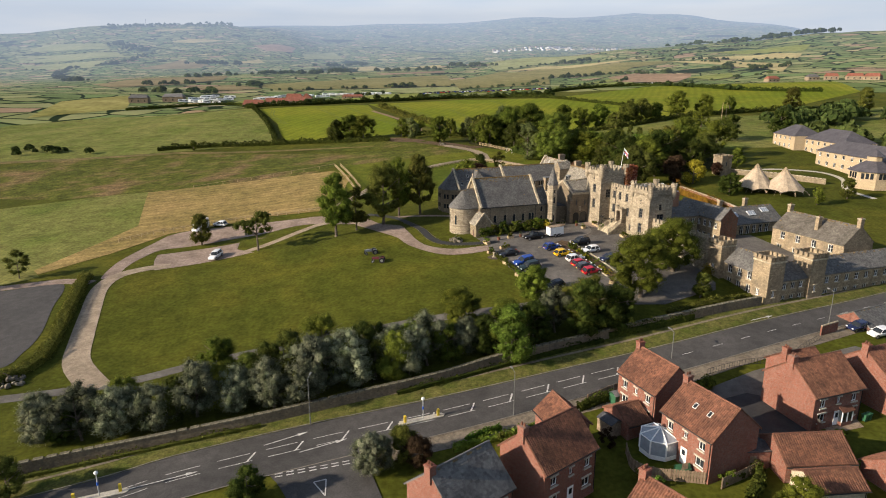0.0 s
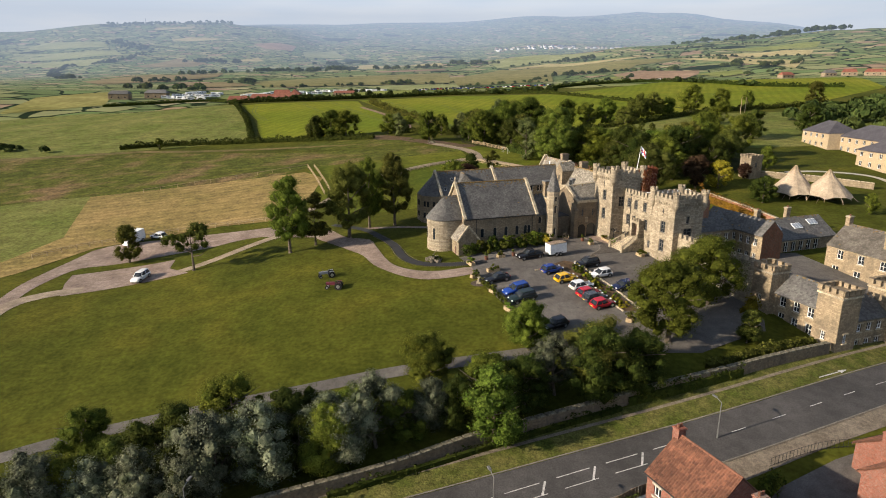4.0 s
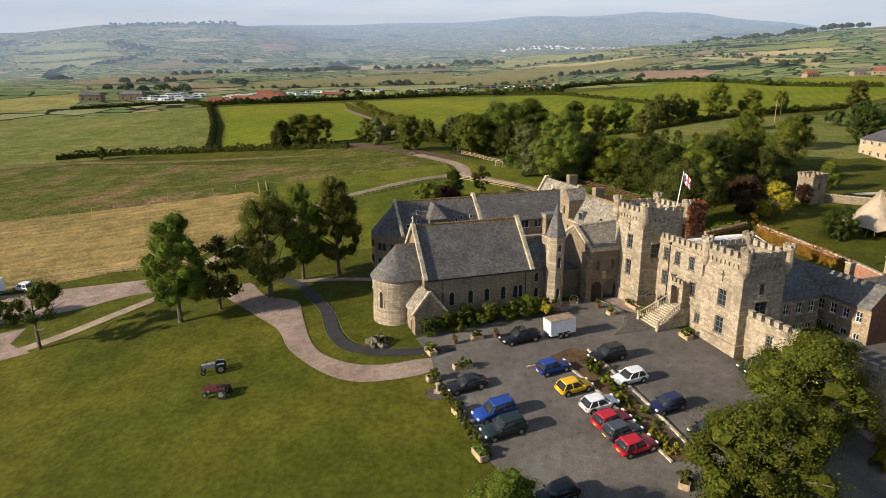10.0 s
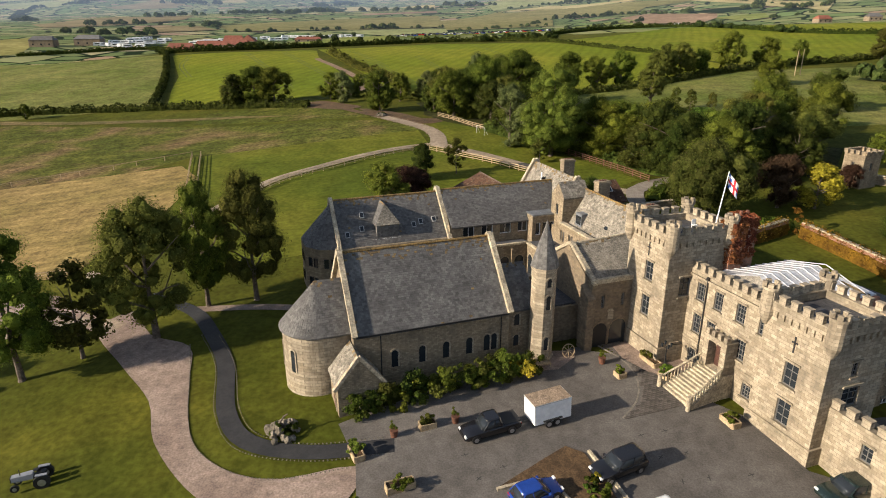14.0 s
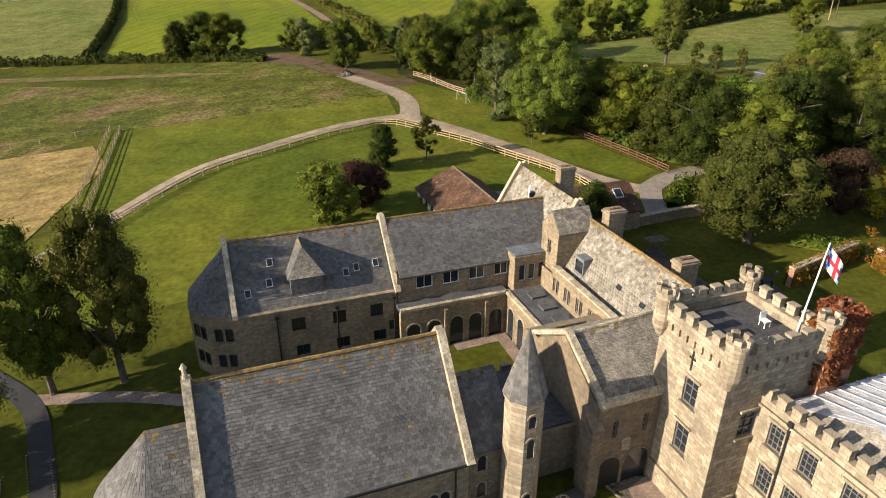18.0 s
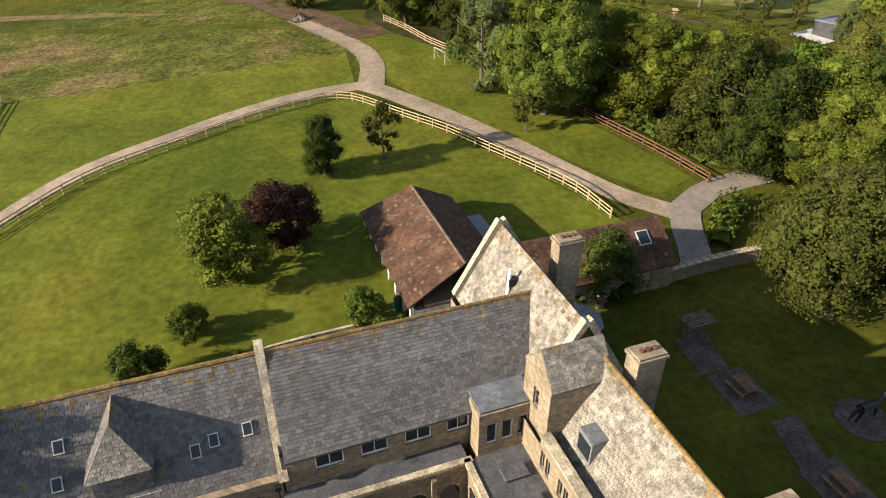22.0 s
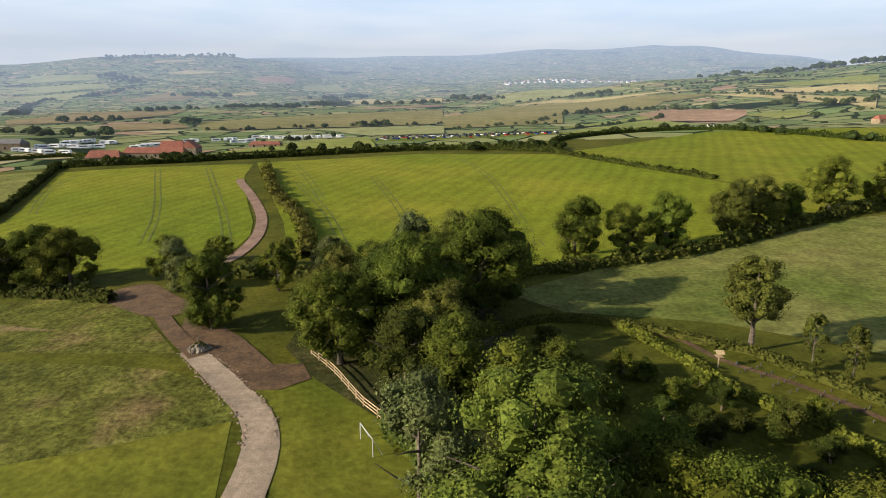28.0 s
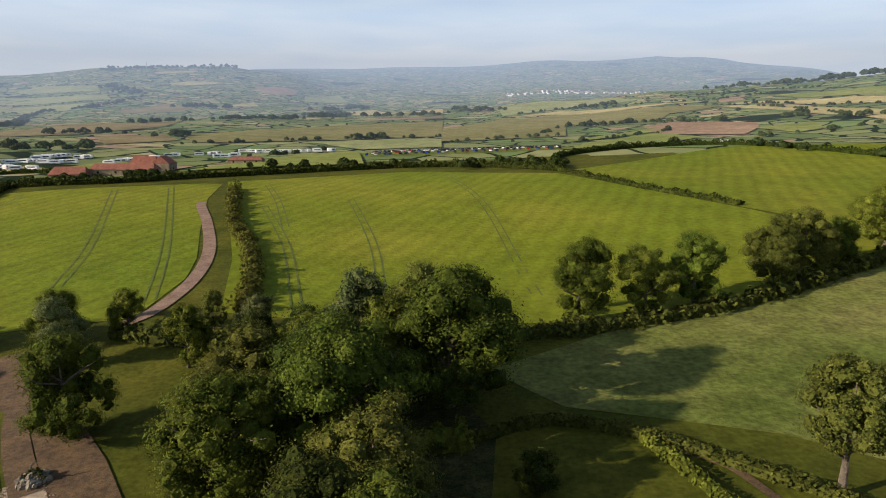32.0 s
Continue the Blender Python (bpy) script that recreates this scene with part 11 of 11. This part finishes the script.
# forecourt of small stone setts inside a curved kerb, each sett its own piece
FORE = smooth_line([(9.7, 33.6), (11.9, 30.0), (12.2, 26.4), (11.2, 23.2), (9.3, 20.7)], 0.5)
stone_wall("forecourt_kerb", [tuple(q) for q in FORE[::3]], 0.1, 0.16, ROADKERB, "flush curved kerb round the forecourt", False)
forecourt = thing("forecourt", CASTLE, "dark stone setts in front of the castle door", "pavement", kind="structure")
bm = bmesh.new()
prism(bm, [(-0.22, -0.13), (0.22, -0.13), (0.22, 0.13), (-0.22, 0.13)], -0.05, 0.0)
SETT = mesh_of("sett", bm, material("dark_setts", (0.065, 0.056, 0.048), (0.115, 0.100, 0.085), 1.0, 0.9, 10, 0.3, fleck=0.3, vary=0.3))
_inv = CASTLE.inverted()
_n = 0
for i in range(20):
    for j in range(46):
        u, v = 5.8 + i * 0.48 + 0.24 * (j % 2), -12.0 + j * 0.27
        p = at(u, v)
        e = FORE[int(np.argmin(np.abs(FORE[:, 1] - p.y)))]
        if p.x < e[0] + 0.3 or u > 13.4 or p.y > 34 or (u > 12.0 and v < -9.3) or _n > 520:
            continue
        o = part("sett", SETT, None, forecourt)
        o.matrix_local = Matrix.Translation((u, v, H(p.x, p.y) + 0.125 + 0.008 * ((i * 7 + j * 3) % 5) / 5))
        _n += 1
# worn cross marks between the parking bays
MARK = material("faded_mark", (0.035, 0.033, 0.032), (0.06, 0.056, 0.052), 2.0, 0.9, 6, 0.1)
_v = np.array([(-0.32, -0.04, 0), (0.32, -0.04, 0), (0.32, 0.04, 0), (-0.32, 0.04, 0), (-0.04, -0.2, 0.002), (0.04, -0.2, 0.002), (0.04, 0.2, 0.002), (-0.04, 0.2, 0.002)])
_me = pydata("bay_mark", _v, [(0, 1, 2, 3), (4, 5, 6, 7)], MARK)
marks = thing("bay_markings", Matrix(), "faded dark cross marks between parking bays", "road marking", kind="structure")
for x0, y0, dx, dy, n in ((12.4, 19.0, 0.85, -2.7, 8), (10.2, 18.4, 0.85, -2.6, 6), (-4.6, 16.2, 1.0, -2.6, 8), (-1.6, 14.8, 0.95, -2.6, 4), (17.5, 14.0, 1.0, -2.6, 6)):
    for k in range(n):
        x, y = x0 + dx * k, y0 + dy * k
        o = part("mark", _me, None, marks)
        o.matrix_local = Matrix.Translation((x, y, H(x, y) + 0.1)) @ Matrix.Rotation(radians(20 + 30 * (k % 3)), 4, "Z")
# low plinth with a stone figure base beside the lawn
drape("sundial_bed", [(-12.2 + 1.6 * math.cos(k * 0.3927), 8.0 + 1.3 * math.sin(k * 0.3927)) for k in range(16)], PADGRAVEL, "round gravel patch on the lawn edge", 1.0, 0.07, "flower bed")
sd = thing("sundial", pose(-12.4, 8.2, H(-12.4, 8.2)), "small weathered stone pedestal on gravel", "pedestal")
part("base", boxm(-0.4, 0.4, -0.4, 0.4, 0, 0.15), COPING, sd)
part("shaft", cyl(bmesh.new(), 0, 0, 0.15, 0.95, 0.2, 0.15, 10), COPING, sd)
part("top", cyl(bmesh.new(), 0, 0, 0.95, 1.05, 0.28, 0.28, 12), COPING, sd)

# earth path and shrubs of the garden beyond the wood
ribbon("garden_path", [(37, 156), (41.4, 152.0), (44.4, 144.4), (50.0, 138.1), (53.5, 133.6), (58.1, 126.3)], 1.0, SOIL, "brown earth path through the garden", 0.08, 1.5, category="path")
plant("shrub", [(33.5, 140.0, 2.6), (36.3, 134.9, 2.4), (39.0, 137.5, 2.0), (40.2, 129.0, 2.2), (36.5, 129.5, 2.4), (43.0, 127.0, 2.0), (33.0, 131.0, 2.6), (46.0, 123.5, 2.8), (49.0, 119.0, 3.0), (42.0, 119.5, 2.6), (53, 117, 3.2)], 1.1, "garden shrubs")

drape("dug_earth", [(-52, 176), (-44, 168), (-36, 163), (-31, 166), (-38, 174), (-46, 181)], SOIL, "freshly dug brown earth at the field corner", 3, 0.12, "ground", True)
# two timber poles with a cross arm near the far hedge
for x, y in ((121, 212), (123.5, 213)):
    pole = thing("timber_pole", pose(x, y, H(x, y)), "bare timber pole in rough pasture", "pole", "timber poles")
    part("shaft", cyl(bmesh.new(), 0, 0, -0.3, 9.0, 0.16, 0.11, 8), WOOD, pole)

# ---- round the brick houses: fences, bins, sheds, railings, hedges ----
def board_fence(pts, tall, mat, label):
    """Close-boarded fence, every board its own piece between posts."""
    c = thing("garden_fence", Matrix(), label, "fence", "garden fences")
    q = smooth_line(pts, 0.30)
    bm = bmesh.new()
    prism(bm, [(-0.14, -0.015), (0.14, -0.015), (0.14, 0.015), (-0.14, 0.015)], 0, tall)
    me = mesh_of("board", bm, mat)
    bm = bmesh.new()
    prism(bm, [(-0.06, -0.06), (0.06, -0.06), (0.06, 0.06), (-0.06, 0.06)], 0, tall + 0.1)
    po = mesh_of("post", bm, mat)
    for i in range(len(q) - 1):
        d = q[i + 1] - q[i]
        x, y = (q[i] + q[i + 1]) / 2
        part("board", me, None, c).matrix_local = pose(x, y, H(x, y) - 0.05, 0, 0, math.degrees(math.atan2(d[1], d[0])))
        if i % 6 == 0:
            part("post", po, None, c).matrix_local = pose(q[i][0], q[i][1], H(*q[i]) - 0.1)


FENCEWOOD = material("weathered_fence", (0.17, 0.12, 0.08), (0.27, 0.20, 0.135), 2.0, 0.9, 8, 0.3, vary=0.2)
board_fence([(-0.5, -52.6), (-0.6, -55.7), (1.3, -57.4), (4.1, -58.0), (7.0, -58.6)], 1.6, FENCEWOOD, "curved close-boarded wooden garden fence")
board_fence([(-3.0, -41.8), (0.8, -39.6), (2.6, -38.9)], 1.7, FENCEWOOD, "close-boarded wooden garden fence by the road")
board_fence([(8.5, -59.5), (12.2, -57.6), (14.6, -56.2)], 1.5, FENCEWOOD, "close-boarded wooden garden fence between houses")


def railing(pts):
    c = thing("railing", Matrix(), "black metal railing along the estate drive", "railing")
    q = smooth_line(pts, 0.5)
    for z in (0.15, 1.05):
        bm = bmesh.new()
        for a, b in zip(q, q[1:]):
            tube(bm, (a[0], a[1], H(*a) + z), (b[0], b[1], H(*b) + z), 0.03, 0.03, 4)
        part("rail", bm, BLACK, c)
    bm = bmesh.new()
    cyl(bm, 0, 0, 0, 1.1, 0.022, 0.022, 5)
    me = mesh_of("bar", bm, BLACK)
    for x, y in q:
        part("bar", me, None, c).matrix_local = pose(x, y, H(x, y))


railing([(16.6, -34.9), (20.5, -33.4), (23.9, -32.4), (30.2, -31.3), (34.4, -28.0), (39.4, -24.6)])


def wheelie_bin(x, y, rot, mat, label):
    c = thing("wheelie_bin", pose(x, y, H(x, y) + 0.02, 0, 0, rot), label, "bin", "wheeled bins")
    bm = bmesh.new()
    lo, hi = [(-0.22, -0.25), (0.22, -0.25), (0.22, 0.22), (-0.22, 0.22)], [(-0.29, -0.35), (0.29, -0.35), (0.29, 0.32), (-0.29, 0.32)]
    a, b = [bm.verts.new((*p, 0.05)) for p in lo], [bm.verts.new((*p, 0.95)) for p in hi]
    bm.faces.new(a[::-1])
    bm.faces.new(b)
    for i in range(4):
        bm.faces.new((a[i], a[(i + 1) % 4], b[(i + 1) % 4], b[i]))
    part("body", bm, mat, c)
    part("lid", boxm(-0.31, 0.31, -0.37, 0.36, 0.95, 1.03), mat, c)
    for s in (-1, 1):
        part("wheel", tube(bmesh.new(), (s * 0.2, 0.26, 0.1), (s * 0.26, 0.26, 0.1), 0.1, 0.1, 10), BLACK, c)


BINGREEN, BINBLUE = plain("green_bin_plastic", (0.03, 0.10, 0.05), 0.5), plain("blue_bin_plastic", (0.015, 0.09, 0.32), 0.5)
wheelie_bin(6.1, -51.7, -65, BINBLUE, "blue wheeled bin by the back door")
wheelie_bin(5.3, -51.4, -65, BINGREEN, "dark green wheeled bin by the back door")
wheelie_bin(32.9, -46.6, 20, BINGREEN, "dark green wheeled bin on a patio")
wheelie_bin(33.6, -46.3, 20, BINGREEN, "dark green wheeled bin on a patio")


def garden_hut(x, y, rot, long_, wide, tall, wall, roof, label):
    c = thing("garden_hut", pose(x, y, H(x, y), 0, 0, rot), label, "shed", "garden sheds")
    part("wall", boxm(-long_ / 2, long_ / 2, -wide / 2, wide / 2, -0.2, tall), wall, c)
    for s in (-1, 1):
        bm = bmesh.new()
        q = [(-long_ / 2 - 0.1, s * (wide / 2 + 0.12), tall - 0.05), (long_ / 2 + 0.1, s * (wide / 2 + 0.12), tall - 0.05), (long_ / 2 + 0.1, 0, tall + 0.45), (-long_ / 2 - 0.1, 0, tall + 0.45)]
        slab(bm, q if s < 0 else q[::-1], 0.05)
        part("roof", bm, roof, c)
    part("door", boxm(-0.4, 0.4, -wide / 2 - 0.03, -wide / 2, 0, 1.75), FENCEWOOD, c)


garden_hut(-1.4, -47.9, -60, 2.6, 2.0, 1.9, FENCEWOOD, DARKROOF, "dark felt-roofed garden shed")
garden_hut(1.4, -41.2, 25, 2.0, 1.4, 1.5, BINGREEN, LEAD, "small green garden store")
garden_hut(5.0, -56.6, 10, 1.6, 1.0, 0.9, BINGREEN, BINGREEN, "low green garden storage box")
garden_hut(13.4, -54.6, 5, 4.2, 3.0, 2.4, REDBRICK, DARKROOF, "brick lean-to with dark felt roof")
stone_wall("brick_garden_wall", [(25.2, -45.2), (25.4, -49.2)], 1.6, 0.24, REDBRICK, "red brick garden wall beside the drive", True, 0.8)
stone_wall("brick_road_wall", [(40.0, -23.4), (43.8, -21.6)], 1.7, 0.24, REDBRICK, "red brick wall at the estate entrance", True, 0.8)
drape("patio", [(26.6, -46.4), (32.2, -45.0), (32.0, -48.0), (26.8, -49.4)], PAVING, "paved patio behind the brick house", 1.5, 0.08, "pavement")
drape("house_drive", [(14.8, -41.5), (20.4, -39.6), (22.6, -40.6), (24.4, -49.4), (15.6, -51.4), (14.6, -46.8)], BLACKTOP, "fresh black tarmac house drive", 2, 0.12, "pavement")
drape("back_garden", [(0.2, -53.5), (6.4, -52.6), (6.9, -57.6), (1.6, -57.2), (0, -55.5)], LUSH, "small fenced back garden lawn", 2, 0.05)


def porch(x, y, z, rot):
    c = thing("house_porch", pose(x, y, z, 0, 0, rot), "white-framed porch with a small tiled roof", "porch")
    part("glazing", boxm(-0.9, 0.9, -0.7, 0.7, 0.5, 2.1), GLASS, c)
    part("base", boxm(-0.95, 0.95, -0.75, 0.75, -0.3, 0.5), REDBRICK, c)
    for sx in (-0.92, 0.0, 0.92):
        part("post", boxm(sx - 0.06, sx + 0.06, -0.78, -0.68, 0.5, 2.15), WHITE, c)
    bm = bmesh.new()
    slab(bm, [(-1.15, -0.95, 2.1), (1.15, -0.95, 2.1), (0.9, 0.7, 3.0), (-0.9, 0.7, 3.0)], 0.08)
    part("roof", bm, PANTILE, c)


porch(29.6, -46.9, H(29.6, -46.9) + 0.1, 20)
doors = thing("garage_doors", Matrix.Translation((48.0, -19.0, 0)) @ Matrix.Rotation(math.atan2(4.2, 9.0), 4, "Z"), "pair of white up-and-over garage doors", "garage door")
for k in (0.8, 4.2):
    d_ = part("door", boxm(k, k + 2.5, -3.06, -2.98, -5.7, -3.55), WHITE, doors)
    for z in (-5.2, -4.7, -4.2):
        part("groove", boxm(k + 0.05, k + 2.45, -3.07, -3.06, z, z + 0.03), GREYPAINT, d_)
hedge("front_hedge", [(-20.3, -49.6), (-18, -48.3), (-15.6, -47.1)], 1.0, 1.1, LEAFLIGHT, "low bright green front hedge", 60, 0.16, 0.2)
hedge("road_hedge", [(-4.6, -43.2), (-2.4, -42.0), (-0.4, -41.0), (1.0, -40.4)], 1.2, 1.6, LEAFDARK, "dark garden hedge beside the pavement", 60, 0.18, 0.2)
hedge("corner_shrubs", [(13.4, -39.6), (14.8, -38.4), (15.8, -37.6)], 1.8, 1.9, LEAF, "rounded green shrubs at the house corner", 60, 0.18, 0.3)
for i, (x, y, r, h, m) in enumerate(((-2.4, -51.0, 1.2, 2.6, LEAFPURPLE), (-0.4, -58.6, 1.0, 2.2, LEAFOLIVE), (1.2, -59.2, 0.9, 1.8, LEAFLIGHT), (9.6, -58.4, 1.1, 1.5, LEAF), (11.0, -57.6, 0.9, 1.2, LEAFOLIVE), (17.6, -59.2, 1.2, 1.9, LEAF), (-15.4, -51.6, 1.0, 2.8, LEAFOLIVE), (-14.8, -54.0, 0.9, 1.9, LEAF), (27.6, -50.2, 0.8, 1.2, LEAF), (2.6, -44.2, 0.8, 1.3, LEAFLIGHT))):
    bush(None, x, y, r, h, m, "leafy shrub in a small house garden", "garden_shrub", 60 + i, None, "house garden shrubs")
